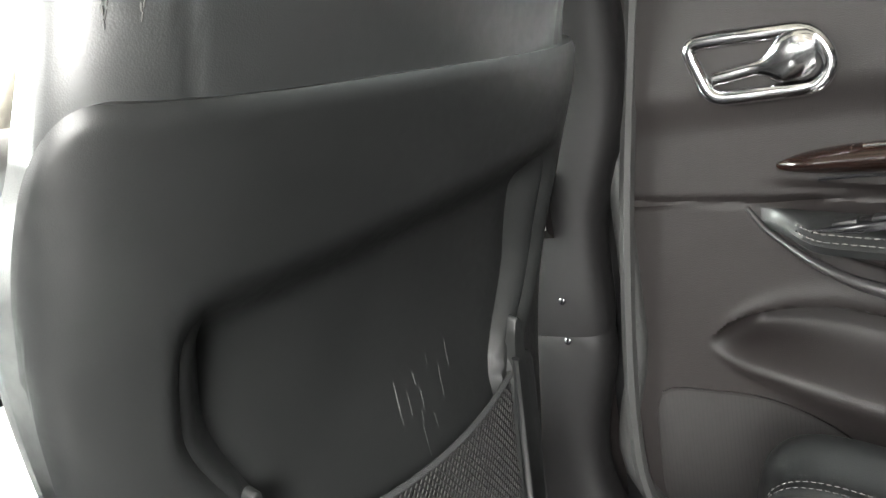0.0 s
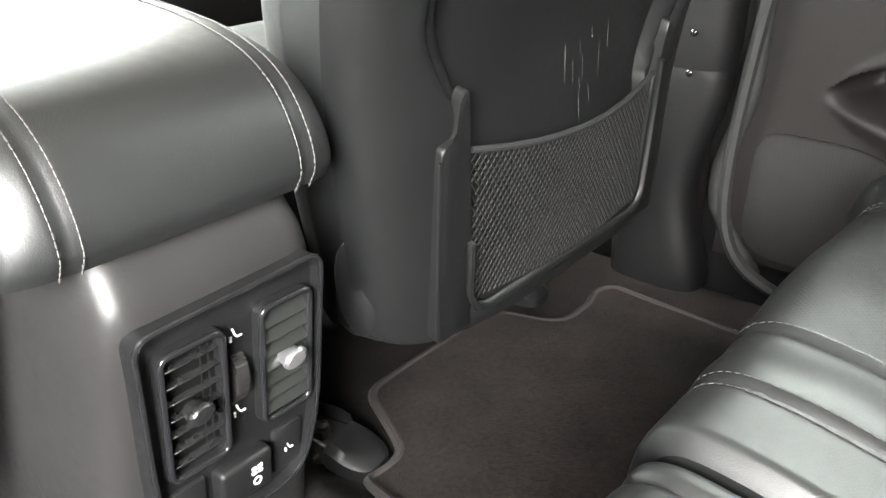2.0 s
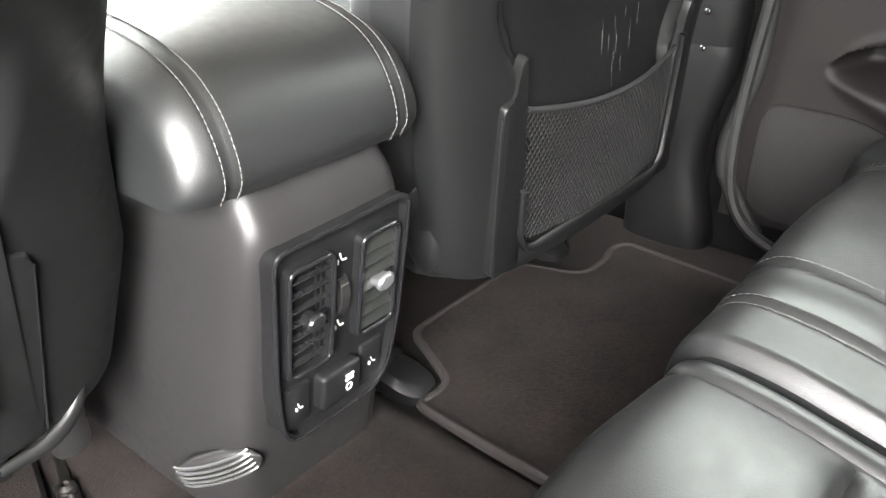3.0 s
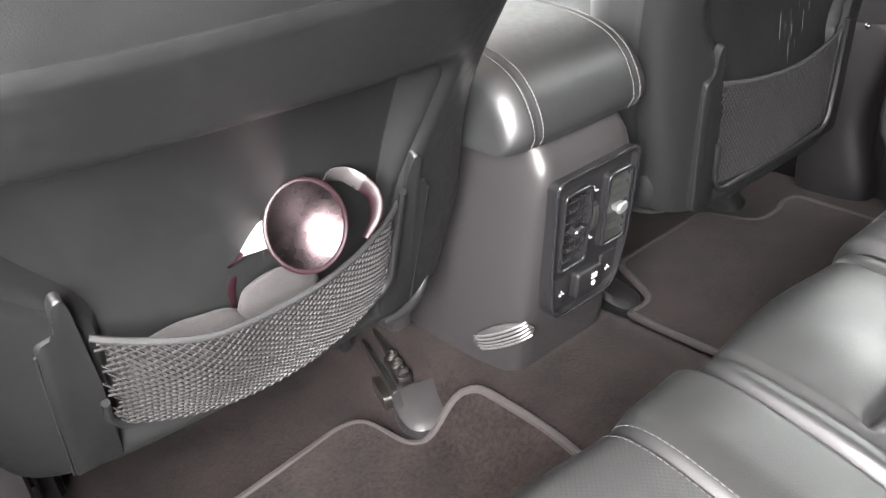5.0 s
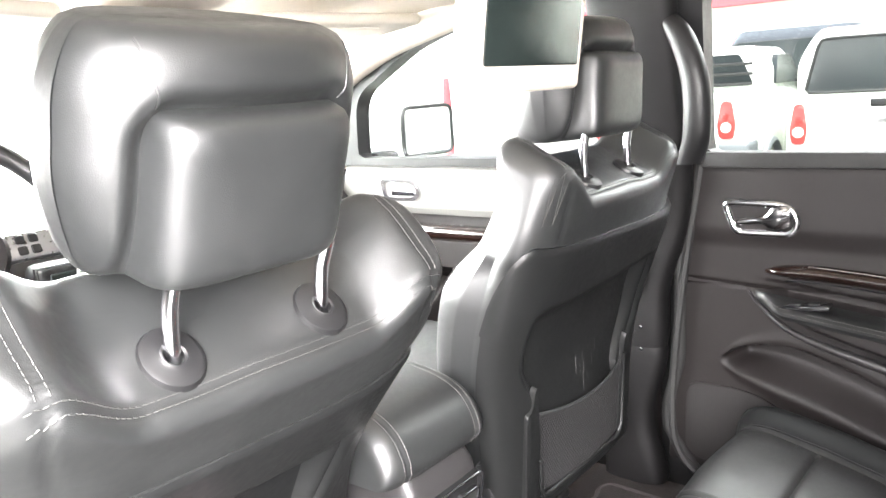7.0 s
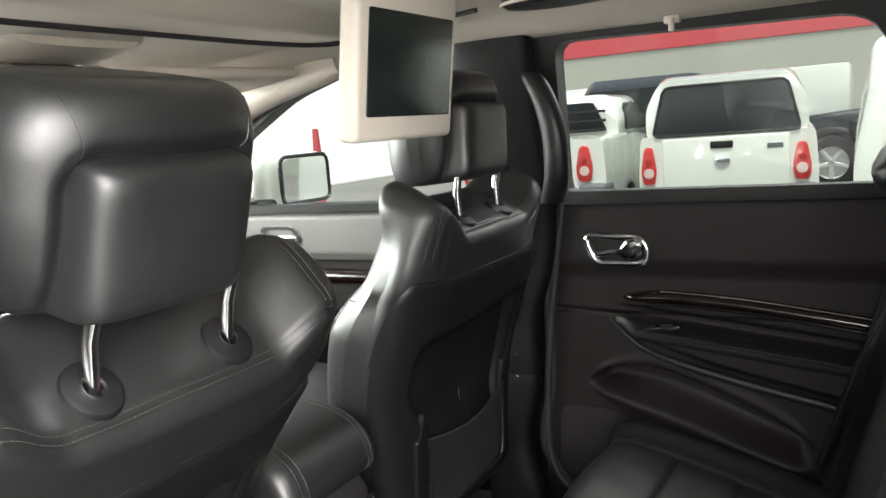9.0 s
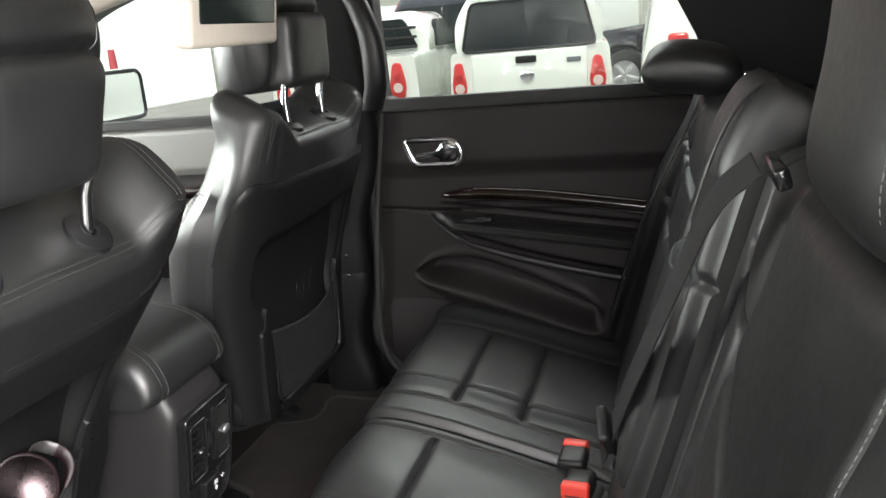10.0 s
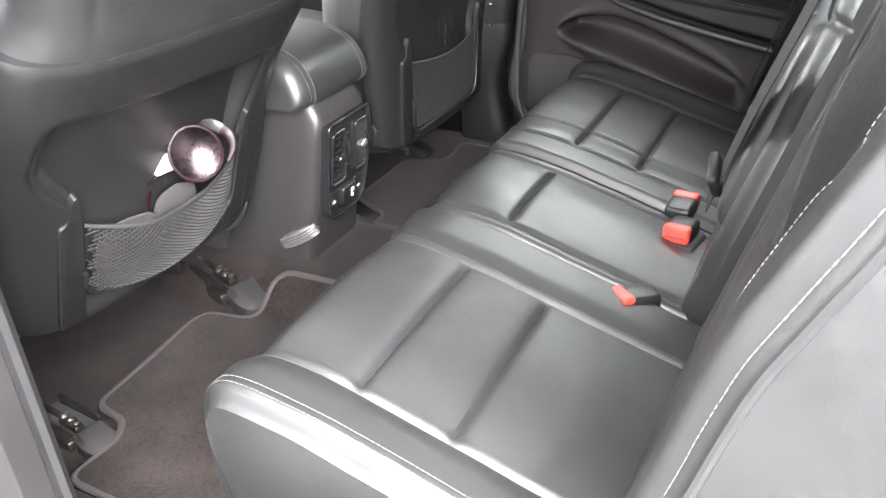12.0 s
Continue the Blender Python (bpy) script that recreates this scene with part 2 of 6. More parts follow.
def tube(bm, pts, r, n=8, closed=False):
    """A round bar through points; r: one radius or one for each point."""
    pts = [Vector(p) for p in pts]
    rings = []
    up = None
    for i, p in enumerate(pts):
        if closed:
            d = (pts[(i + 1) % len(pts)] - pts[i - 1]).normalized()
        else:
            d = (pts[min(i + 1, len(pts) - 1)] - pts[max(i - 1, 0)]).normalized()
        if up is None:
            up = d.orthogonal().normalized()
        up = (up - d * up.dot(d)).normalized()
        side = d.cross(up)
        rad = r[i] if isinstance(r, (list, tuple)) else r
        rings.append([p + (up * math.cos(t) + side * math.sin(t)) * rad for t in (2 * math.pi * k / n for k in range(n))])
    if closed:
        rings.append(rings[0])
        vs = loft(bm, rings, caps=False)
        bmesh.ops.remove_doubles(bm, verts=[v for ring in vs for v in ring], dist=1e-6)
    else:
        loft(bm, rings)


def plate(bm, outline, axis, lo, hi):
    """A flat plate: an outline of (a, b) pairs, pushed from lo to hi along axis 'x', 'y' or 'z'."""
    def put(a, b, c):
        return {"x": (c, a, b), "y": (a, c, b), "z": (a, b, c)}[axis]
    low = [bm.verts.new(put(a, b, lo)) for a, b in outline]
    high = [bm.verts.new(put(a, b, hi)) for a, b in outline]
    n = len(low)
    bm.faces.new(low[::-1])
    bm.faces.new(high)
    for i in range(n):
        bm.faces.new((low[i], low[(i + 1) % n], high[(i + 1) % n], high[i]))


def rounded(outline, r, seg=5):
    """Rounds the corners of an outline; r: one radius or one for each corner."""
    out = []
    n = len(outline)
    for i, p in enumerate(outline):
        p = Vector(p)
        a, b = Vector(outline[i - 1]), Vector(outline[(i + 1) % n])
        rad = r[i] if isinstance(r, (list, tuple)) else r
        u, v = (a - p), (b - p)
        k = min(rad, u.length * 0.49, v.length * 0.49)
        s, e = p + u.normalized() * k, p + v.normalized() * k
        if rad <= 0:
            out.append(tuple(p))
            continue
        for q in range(seg + 1):
            t = q / seg
            out.append(tuple((1 - t) ** 2 * s + 2 * t * (1 - t) * p + t * t * e))
    return out


def ring_plate(bm, inner, outer, fn, lo, hi):
    """A frame between two outlines of one length; fn(a, b, c) places it in space."""
    rows = []
    for loop, c in ((inner, lo), (outer, lo), (outer, hi), (inner, hi)):
        rows.append([bm.verts.new(fn(a, b, c)) for a, b in loop])
    n = len(inner)
    for k in range(4):
        p, q = rows[k], rows[(k + 1) % 4]
        for i in range(n):
            j = (i + 1) % n
            bm.faces.new((p[i], p[j], q[j], q[i]))


def resample(outline, n, start=0.0):
    """n points at even steps along a closed outline."""
    pts = [Vector(p) for p in outline]
    seg = [(pts[(i + 1) % len(pts)] - pts[i]).length for i in range(len(pts))]
    total = sum(seg)
    out = []
    for k in range(n):
        d = (start + k / n) % 1.0 * total
        i = 0
        while d > seg[i] and i < len(seg) - 1:
            d -= seg[i]
            i += 1
        out.append(tuple(pts[i].lerp(pts[(i + 1) % len(pts)], d / max(seg[i], 1e-9))))
    return out


def smooth(x):
    x = min(1, max(0, x))
    return x * x * (3 - 2 * x)


def bump(x, c, w):
    return math.exp(-((x - c) / w) ** 2)


def spline(pts, n):
    """A smooth open curve of n points through the given ones."""
    pts = [Vector(p) for p in pts]
    ext = [2 * pts[0] - pts[1]] + pts + [2 * pts[-1] - pts[-2]]
    out = []
    m = len(pts) - 1
    for k in range(n):
        t = k / (n - 1) * m
        i = min(int(t), m - 1)
        f = t - i
        p0, p1, p2, p3 = ext[i:i + 4]
        out.append(0.5 * ((2 * p1) + (p2 - p0) * f + (2 * p0 - 5 * p1 + 4 * p2 - p3) * f * f + (3 * p1 - p0 - 3 * p2 + p3) * f ** 3))
    return out


def stitches(name, pts, parent, step=0.006, length=0.004, r=0.0008, lift=(0, 0, 0), material=THREAD):
    """A row of short thread stitches along a curve."""
    bm = bmesh.new()
    pts = [Vector(p) for p in pts]
    lift = Vector(lift)
    acc, nxt = 0.0, 0.0
    for a, b in zip(pts, pts[1:]):
        d = (b - a).length
        if d < 1e-9:
            continue
        u = (b - a) / d
        while nxt <= acc + d:
            p = a + u * (nxt - acc) + lift
            tube(bm, [p - u * length / 2 - lift * 0.2, p, p + u * length / 2 - lift * 0.2], [r * 0.6, r, r * 0.6], n=5)
            nxt += step
        acc += d
    return part(name, bm, material, parent)


from mathutils.bvhtree import BVHTree

# ---- front seats ----
def table(x, rows):
    """Smooth look-up between (x, y) rows."""
    if x <= rows[0][0]:
        return rows[0][1]
    for (a, p), (b, q) in zip(rows, rows[1:]):
        if x <= b:
            return p + (q - p) * (x - a) / (b - a)
    return rows[-1][1]


def seat_half_width(s):
    return table(s, [(-0.26, 0.2), (-0.12, 0.222), (0.0, 0.238), (0.1, 0.25), (0.2, 0.254), (0.27, 0.251), (0.33, 0.243), (0.4, 0.23)])


def waist(s):
    """How far a slim seat back draws in below its shoulder, and widens again lower down."""
    return table(s, [(-0.2, -0.2), (-0.1, -0.16), (0.0, -0.03), (0.1, 0.07), (0.2, 0.13), (0.3, 0.0)])


def seat_ring(w, y0, y1, n=3.4, count=72, start=-90.0, sweep=360.0, closed=True):
    out = []
    yc, h = (y0 + y1) / 2, (y1 - y0) / 2
    for k in range(count):
        t = radians(start + sweep * (k / count if closed else k / (count - 1)))
        c, s = math.cos(t), math.sin(t)
        out.append((w * math.copysign(abs(c) ** (2 / n), c), yc + h * math.copysign(abs(s) ** (2 / n), s)))
    return out


def seat_top(u, y):
    """Height of the seat back's upper edge over the hooks."""
    return 0.292 + 0.12 * min(max(y, 0.0), 0.1) + 0.044 * smooth((abs(u) - 0.115) / 0.075) - 0.014 * smooth((abs(u) - 0.205) / 0.045)


def box_distance(x, z, w, lo, hi, r):
    """Signed distance to an upright rectangle with rounded corners."""
    dx, dz = abs(x) - (w - r), abs(z - (lo + hi) / 2) - ((hi - lo) / 2 - r)
    return math.hypot(max(dx, 0), max(dz, 0)) + min(max(dx, dz), 0) - r


def front_seat(name, label, origin, recline, head_angle, sag, stuffed, seam, lumbar, shift, rise, head_shift, slim):
    """A front seat; lumbar: how much steeper the lower back stands; shift, rise: of the upper back; slim: whether the inner side draws in."""
    outer = 1 if origin[0] > 0 else -1
    seat = thing(name, label, "car seat", pose(origin[0], 0, 0), group="front seats")
    R = Matrix.Translation((0, origin[1], origin[2])) @ Matrix.Rotation(radians(recline), 4, "X")
    H = R @ Matrix.Translation((0, 0.05, 0.318)) @ Matrix.Rotation(radians(head_angle - recline), 4, "X") @ Matrix.Translation((0, -0.034, -0.325))

    def bend(p):
        # the lower back stands steeper than the upper one
        g = 0.0 if p.z > 0.1 else (-(0.1 - p.z) ** 2 / 0.32 if p.z > -0.06 else p.z - 0.02)
        return Vector((p.x + shift * smooth((p.z - 0.2) / 0.12), p.y + lumbar * g, p.z * (1 + rise * smooth(p.z / 0.1))))

    def add(pname, bm, material, plabel="", up=seat, m=R):
        for v in bm.verts:
            v.co = m @ bend(v.co)
        return part(pname, bm, material, up, plabel)

    # leather body with a rounded upper edge
    bm = bmesh.new()
    rings = []
    top, rt = 0.4, 0.03
    for k in range(40):
        s = -0.25 + k * (top - rt + 0.25) / 39
        rings.append((s, seat_half_width(s), 0.0, 0.155, 0.0))
    for q in range(1, 9):
        t = q / 8 * math.pi / 2
        s = top - rt + rt * math.sin(t)
        rings.append((s, seat_half_width(s), 0.0, 0.155, rt * 0.75 * (1 - math.cos(t))))
    loops = []

    def shape(s, w, y0, y1, inset, k):
        loop = []
        yc = (y0 + y1) / 2
        for x, y in resample(seat_ring(w - inset, y0 + inset, y1 - inset, 3.4, 120), 240):
            x, y = x * k, yc + (y - yc) * k
            z = s
            if s > 0.16:
                z = 0.16 + (s - 0.16) * (seat_top(x, y) - 0.16) / (top - 0.16)
            x *= 1 - (0.1 if x * outer > 0 else 0.04 + 0.2 * smooth((s - 0.1) / 0.1)) * smooth((y - 0.04) / 0.1) * smooth((0.38 - s) / 0.1)
            if x * outer > 0:
                x *= 1 + 0.1 * smooth((0.3 - s) / 0.12)
            else:
                x *= 1 - slim * waist(s)
            if y > yc:
                # bolsters swell forward at the sides
                y += 0.035 * smooth((abs(x) - 0.13) / 0.09) * smooth((0.34 - s) / 0.26)
            else:
                # hollow behind the shell, seams running down from the shoulders, slack folds
                under = 1 - smooth((s - seam + 0.045) / 0.05)
                y += under * (0.009 + 0.041 * smooth((0.222 - abs(x)) / 0.03))
                x *= 1 - 0.03 * under
                y += 0.002 * bump(abs(x), 0.19, 0.0035) * smooth((s - seam + 0.01) / 0.02)
                y += 0.0025 * noise.noise(Vector((x * 9, s * 13, origin[0] * 5)))
            if k < 1 or inset > 0:
                z -= 0.0028 * bump(y, 0.021, 0.004) * smooth((0.24 - abs(x)) / 0.02)
                z -= 0.002 * bump(abs(x), 0.19, 0.004)
                z += 0.0025 * noise.noise(Vector((x * 14, y * 20, origin[0] * 3 + 2)))
            loop.append((x, y, z))
        loops.append(loop)
    for s, w, y0, y1, inset in rings:
        shape(s, w, y0, y1, inset, 1.0)
    for k in (0.97, 0.94, 0.91, 0.88, 0.85, 0.82, 0.79, 0.76, 0.72, 0.66, 0.6, 0.5, 0.4, 0.3, 0.2, 0.1, 0.02):
        shape(top, seat_half_width(top), 0.0, 0.155, rt * 0.75, k)
    loft(bm, loops)
    tree = BVHTree.FromBMesh(bm)
    add("backrest", bm, LEATHER)

    # moulded shell on the back; only its inner upper corner is rounded
    bm = bmesh.new()

    def shell(a, b):
        a = 2 * a - 1
        side = a * outer
        t = radians(-90 + (84 if side < 0 else 83) * a)
        n = 3.6
        q = min(1, max(0, (-side - 0.62) / 0.38))
        st = seam - 0.14 * (1 - math.sqrt(1 - q * q))
        s = -0.218 + b * (st + 0.218)
        w = seat_half_width(s) * (1 - slim * waist(s) * smooth(-side / 0.3) if side < 0 else 1 + 0.1 * smooth(a * outer / 0.3) * smooth((0.3 - s) / 0.12)) + (0.012 if side < 0 else 0.006)
        c, q = math.cos(t), math.sin(t)
        x = w * math.copysign(abs(c) ** (2 / n), c)
        y = 0.08 + 0.086 * math.copysign(abs(q) ** (2 / n), q)
        wide = smooth((s + 0.055) / 0.11)
        rec = smooth((0.152 + (0.06 - 0.03 * slim if side < 0 else 0.082) * wide - abs(x)) / (0.012 + 0.028 * wide)) * smooth((seam - 0.08 - s + 0.05 * x * outer) / 0.055) * smooth((s + 0.2) / 0.02)
        y += rec * (0.012 + 0.022 * smooth((s + 0.15) / 0.25))
        y += 0.004 * smooth((b - 0.985) / 0.015) + 0.02 * smooth((0.03 - b) / 0.03)
        return (x, y, s)
    sheet(bm, shell, 120, 80)
    inner = bmesh.ops.extrude_face_region(bm, geom=list(bm.faces))
    for v in inner["geom"]:
        if isinstance(v, bmesh.types.BMVert):
            v.co += (Vector((0, 0.09, v.co.z)) - v.co) * 0.07
    add("back_shell", bm, SHELL, "dark grey moulded plastic seat back with a recess")
    # fine scuffs in the recess over the net
    rnd = random.Random(5 if outer > 0 else 9)
    for k in range(14 if outer > 0 else 4):
        u, s0, ln = rnd.gauss(0.04, 0.032), rnd.uniform(-0.045, 0.01), rnd.uniform(0.008, 0.035)
        pts = []
        for q in range(6):
            s = s0 - ln * q / 5
            base = 0.08 - 0.086 * max(0.0, 1 - (abs(u) / (seat_half_width(s) + 0.006)) ** 3.6) ** (1 / 3.6)
            pts.append((u + 0.0015 * q / 5, base + (0.012 + 0.022 * smooth((s + 0.15) / 0.25)) * smooth((0.152 + 0.06 * smooth((s + 0.055) / 0.11) - abs(u)) / 0.02) - 0.0001, s))
        bm = bmesh.new()
        tube(bm, pts, [0.00002, 0.0001, 0.00014, 0.00012, 0.00009, 0.00002], n=4)
        add("scuff", bm, SCUFF)

    # upright hook strips and the net pocket between them
    for side in (-1, 1):
        bm = bmesh.new()
        line = [(-0.021, -0.2), (0.021, -0.2), (0.017, -0.1), (0.0075, -0.012), (0.005, 0.003), (-0.001, 0.004), (-0.005, -0.003), (-0.0065, -0.031), (-0.021, -0.037), (-0.022, -0.1)]
        plate(bm, [(side * (0.163 - x), z) for x, z in rounded(line, 0.004, 3)], "y", -0.003, 0.024)
        bmesh.ops.bevel(bm, geom=[e for e in bm.edges if e.calc_length() > 0.0005 and all(abs(v.co.y + 0.003) < 1e-5 for v in e.verts)], offset=0.002, segments=2, profile=0.5, affect="EDGES")
        for v in bm.verts:
            if v.co.y > 0.01 and v.co.z > -0.045:
                v.co.y = 0.0065
        add("hook_strip", bm, SHELL)
        bm = bmesh.new()
        tube(bm, [(side * (0.163 + 0.0225), -0.002, -0.195 + 0.15 * k / 10) for k in range(11)], 0.0012, n=6)
        add("strip_seam", bm, PLASTIC_DARK)
    net_top = lambda u: -0.046 - sag * (1 - (u / 0.147) ** 2) * (1 + 0.2 * u / 0.147)
    net_bot = -0.152 if stuffed else -0.178
    low = 0.026 if stuffed else 0.0

    def net_y(u, s):
        f = (s - net_bot) / 0.12
        y = 0.0 - 0.01 * (1 - (u / 0.147) ** 2)
        if stuffed:
            y -= 0.03 * (1 - (u / 0.15) ** 2) ** 0.7 * (0.75 + 0.25 * math.sin(math.pi * min(1, max(0, f)))) + 0.01 * bump(u, -0.07, 0.045) * bump(f, 0.5, 0.4)
        return y

    def net_low(u):
        return net_bot - (0.012 * (1 - (u / 0.147) ** 2) if stuffed else 0.0)
    bm = bmesh.new()
    pitch, slope = (0.0066, 1.3) if not stuffed else (0.0092, 0.8)
    count = int(0.62 / pitch)
    for direction in (-1, 1):
        for k in range(-count, count):
            u0 = k * pitch
            pts = []
            for q in range(15):
                f = q / 14
                u = u0 + direction * f * 0.13 / slope
                if abs(u) > 0.146:
                    if pts and len(pts) > 1:
                        break
                    pts = []
                    continue
                s = net_low(u) + (net_top(u) - net_low(u)) * f
                pts.append((u, net_y(u, s), s))
            if len(pts) > 1:
                tube(bm, pts, 0.00095, n=4)
    add("net", bm, NET, "black elastic mesh")
    bm = bmesh.new()
    us = [-0.147 + 0.294 * k / 40 for k in range(41)]
    tube(bm, [(u, net_y(u, net_top(u)) - 0.001, net_top(u)) for u in us], 0.0026, n=8)
    add("net_hem", bm, WEB)
    bm = bmesh.new()
    rim = [(-0.148, -0.006, -0.12), (-0.148, -0.006, low - 0.165), (-0.139, -0.007, low - 0.18)] + [(u, -0.008, low - 0.184) for u in us[3:-3]] + [(0.139, -0.007, low - 0.18), (0.148, -0.007, low - 0.165), (0.148, -0.007, -0.03)]
    tube(bm, rim, 0.004, n=8)
    add("pocket_rim", bm, SHELL)
    for side in ((1,) if outer < 0 else ()):
        # curved lower corner
        bm = bmesh.new()
        pts = spline([(side * 0.15, -0.004, -0.212), (side * 0.185, -0.002, -0.211), (side * 0.212, 0.008, -0.2), (side * 0.226, 0.024, -0.17)], 14)
        tube(bm, pts, [0.003 + 0.003 * math.sin(math.pi * k / 13) for k in range(14)], n=10)
        add("corner_lip", bm, SHELL)

    # thread along the upper edges, laid on the leather
    def on_top(u, y):
        hit = tree.ray_cast(Vector((u, y, 0.6)), Vector((0, 0, -1)))[0]
        return hit.z if hit is not None else seat_top(u, y)

    def sew(points, fine=False):
        pts = [R @ bend(Vector((u, y, on_top(u, y) + 0.0007))) for u, y in points]
        stitches("stitching", pts, seat, 0.0058, 0.0043, 0.0007, material=THREAD_MID)
    for y in (0.0172, 0.0245):
        sew([(outer * (0.2 - 0.43 * k / 90), y) for k in range(91)])
    for side in (-1, 1):
        for du in (-0.0045, 0.0045):
            sew([(side * (0.19 + du), 0.03 + 0.095 * k / 30) for k in range(31)])

    # head restraint with its two chrome posts
    for side in (-1, 1):
        x = side * 0.0765
        bm = bmesh.new()
        tube(bm, [(x, 0.034, 0.29), (x, 0.034, 0.345), (x, 0.03, 0.365), (x, 0.022, 0.43)], 0.0066, n=14)
        add("post", bm, CHROME, "polished chrome post", m=H)
        bm = bmesh.new()
        tilt = Matrix.Translation((x, 0.05, on_top(x, 0.05) + 0.003)) @ Matrix.Rotation(math.atan(0.12), 4, "X")
        prof = [(0.0085, -0.01), (0.0085, 0.003), (0.0105, 0.0042), (0.013, 0.0028), (0.021, 0.0024), (0.0248, 0.001), (0.0262, -0.0022), (0.0265, -0.012)]
        loft(bm, [[tilt @ Vector((r * math.cos(t), r * 1.05 * math.sin(t), z)) for t in (2 * math.pi * k / 32 for k in range(32))] for r, z in prof], caps=False)
        add("post_bezel", bm, PLASTIC_DARK)
    HP = Matrix.Translation((head_shift, 0, 0)) @ H
    bm = bmesh.new()
    rings = []
    for k in range(45):
        f = k / 44
        s = 0.36 + 0.172 * f
        e = (1 - abs(2 * f - 1) ** 5.0) ** 0.5 if 0 < f < 1 else 0.06
        w = (0.112 + 0.018 * smooth(f / 0.5) - 0.008 * smooth((f - 0.7) / 0.3)) * (0.8 + 0.2 * e)
        d = 0.083 * (0.7 + 0.3 * e)
        yc = 0.097 - 0.012 * f
        ring = []
        for x, y in resample(seat_ring(w, yc - d, yc + d, 2.7, 96), 150):
            y -= 0.026 * (abs(x) / 0.125) ** 2 if y > yc else 0
            if y < yc - 0.3 * d:
                edge = box_distance(x, s, 0.087, 0.28, 0.482, 0.026)
                y += 0.018 * (1 - smooth((edge + 0.004) / 0.022))
            ring.append((x, y, s))
        rings.append(ring)
    loft(bm, rings)
    head_tree = BVHTree.FromBMesh(bm)
    head = add("head_restraint", bm, LEATHER, m=HP)
    # seams from the pad's corners over the crown
    for side in (-1, 1):
        line = []
        for k in range(16):
            s = 0.484 + 0.04 * k / 15
            x = side * (0.082 + 0.25 * (s - 0.484))
            hit = head_tree.ray_cast(Vector((x, -0.2, s)), Vector((0, 1, 0)))[0]
            if hit is not None:
                line.append(HP @ bend(hit))
        bm = bmesh.new()
        tube(bm, line, 0.0011, n=6)
        part("crown_seam", bm, LEATHER, head)
    bm = bmesh.new()
    rings = []
    for k in range(29):
        f = k / 28
        s = 0.362 + 0.12 * f
        e = (1 - abs(2 * f - 1) ** 7.0) ** 0.5 if 0 < f < 1 else 0.05
        w = 0.085 * (0.9 + 0.1 * e)
        yc = 0.072 - 0.012 * f
        rings.append([(x, y + 0.0015 * noise.noise(Vector((x * 18, s * 18, 1))), s) for x, y in seat_ring(w, yc - 0.072 * (0.72 + 0.28 * e) + 0.002 * f, yc + 0.02, 4.6, 80)])
    loft(bm, rings)
    add("head_restraint_pad", bm, LEATHER, m=HP)

    # cushion, side trim, recliner cover and rails
    bm = bmesh.new()
    rings = []
    for k in range(13):
        f = k / 12
        y = origin[1] + 0.17 + 0.4 * f
        e = 1 - 0.25 * abs(2 * f - 1) ** 6
        rings.append([(x, y, 0.25 + 0.04 * f + z * e) for x, z in seat_ring(0.245, -0.05, 0.085, 4, 40)])
    loft(bm, rings)
    part("cushion", bm, LEATHER, seat)
    bm = bmesh.new()
    m = Matrix.Translation((-outer * 0.214, 0.06, -0.175)) @ Matrix.Rotation(radians(-90 * outer), 4, "Y")
    loft(bm, [[m @ Vector((1.25 * r * math.cos(t), 0.75 * r * math.sin(t), z)) for t in (2 * math.pi * k / 32 for k in range(32))] for r, z in ((0.034, -0.03), (0.034, -0.002), (0.031, 0.006), (0.022, 0.011), (0.006, 0.012))])
    add("recliner_cover", bm, PLASTIC_DARK)
    for side in (-1, 1):
        bm = bmesh.new()
        box(bm, side * 0.232 - 0.018, side * 0.232 + 0.018, origin[1] + 0.15, origin[1] + 0.56, 0.1, 0.25, 0.012)
        part("side_trim", bm, PLASTIC, seat)
        bm = bmesh.new()
        box(bm, side * 0.195 - 0.02, side * 0.195 + 0.02, origin[1] + 0.3, origin[1] + 0.6, 0.012, 0.045, 0.004)
        box(bm, side * 0.195 - 0.008, side * 0.195 + 0.008, origin[1] + 0.24, origin[1] + 0.58, 0.045, 0.2, 0.003)
        part("seat_rail", bm, PLASTIC_DARK, seat)
    bm = bmesh.new()
    box(bm, -0.2, 0.2, origin[1] + 0.17, origin[1] + 0.2, 0.17, 0.21, 0.01)
    part("under_bar", bm, PLASTIC_DARK, seat)
    return seat, R


passenger_seat, PR = front_seat("front_passenger_seat", "upright black leather front seat with empty net pocket", (0.383, 0.011, 0.411), 19.5, -2, 0.014, False, 0.23, 0.3, 0.0, 0.07, 0.0, 0.0)
driver_seat, DR = front_seat("driver_seat", "reclined black leather driver seat with stuffed net pocket", (-0.366, 0.055, 0.413), 39.5, 13, 0.012, True, 0.213, 0.36, -0.028, 0.07, -0.014, 1.0)


# sunglasses and their pouch in the driver seat's net
def ribbon(bm, pts, across, half, thick):
    """A curved flat band through pts; across: its width direction at the start and at the end."""
    line = spline([Vector(p) for p in pts], 22)
    n = len(line)
    loops = []
    for k, p in enumerate(line):
        run = (line[min(k + 1, n - 1)] - line[max(k - 1, 0)]).normalized()
        w = Vector(across[0]).lerp(Vector(across[1]), k / (n - 1))
        w = (w - run * w.dot(run)).normalized()
        q = run.cross(w)
        hw = table(k / (n - 1), half)
        loops.append([p + w * (hw * math.cos(t)) + q * (thick * math.sin(t)) for t in (2 * math.pi * a / 14 for a in range(14))])
    loft(bm, loops)


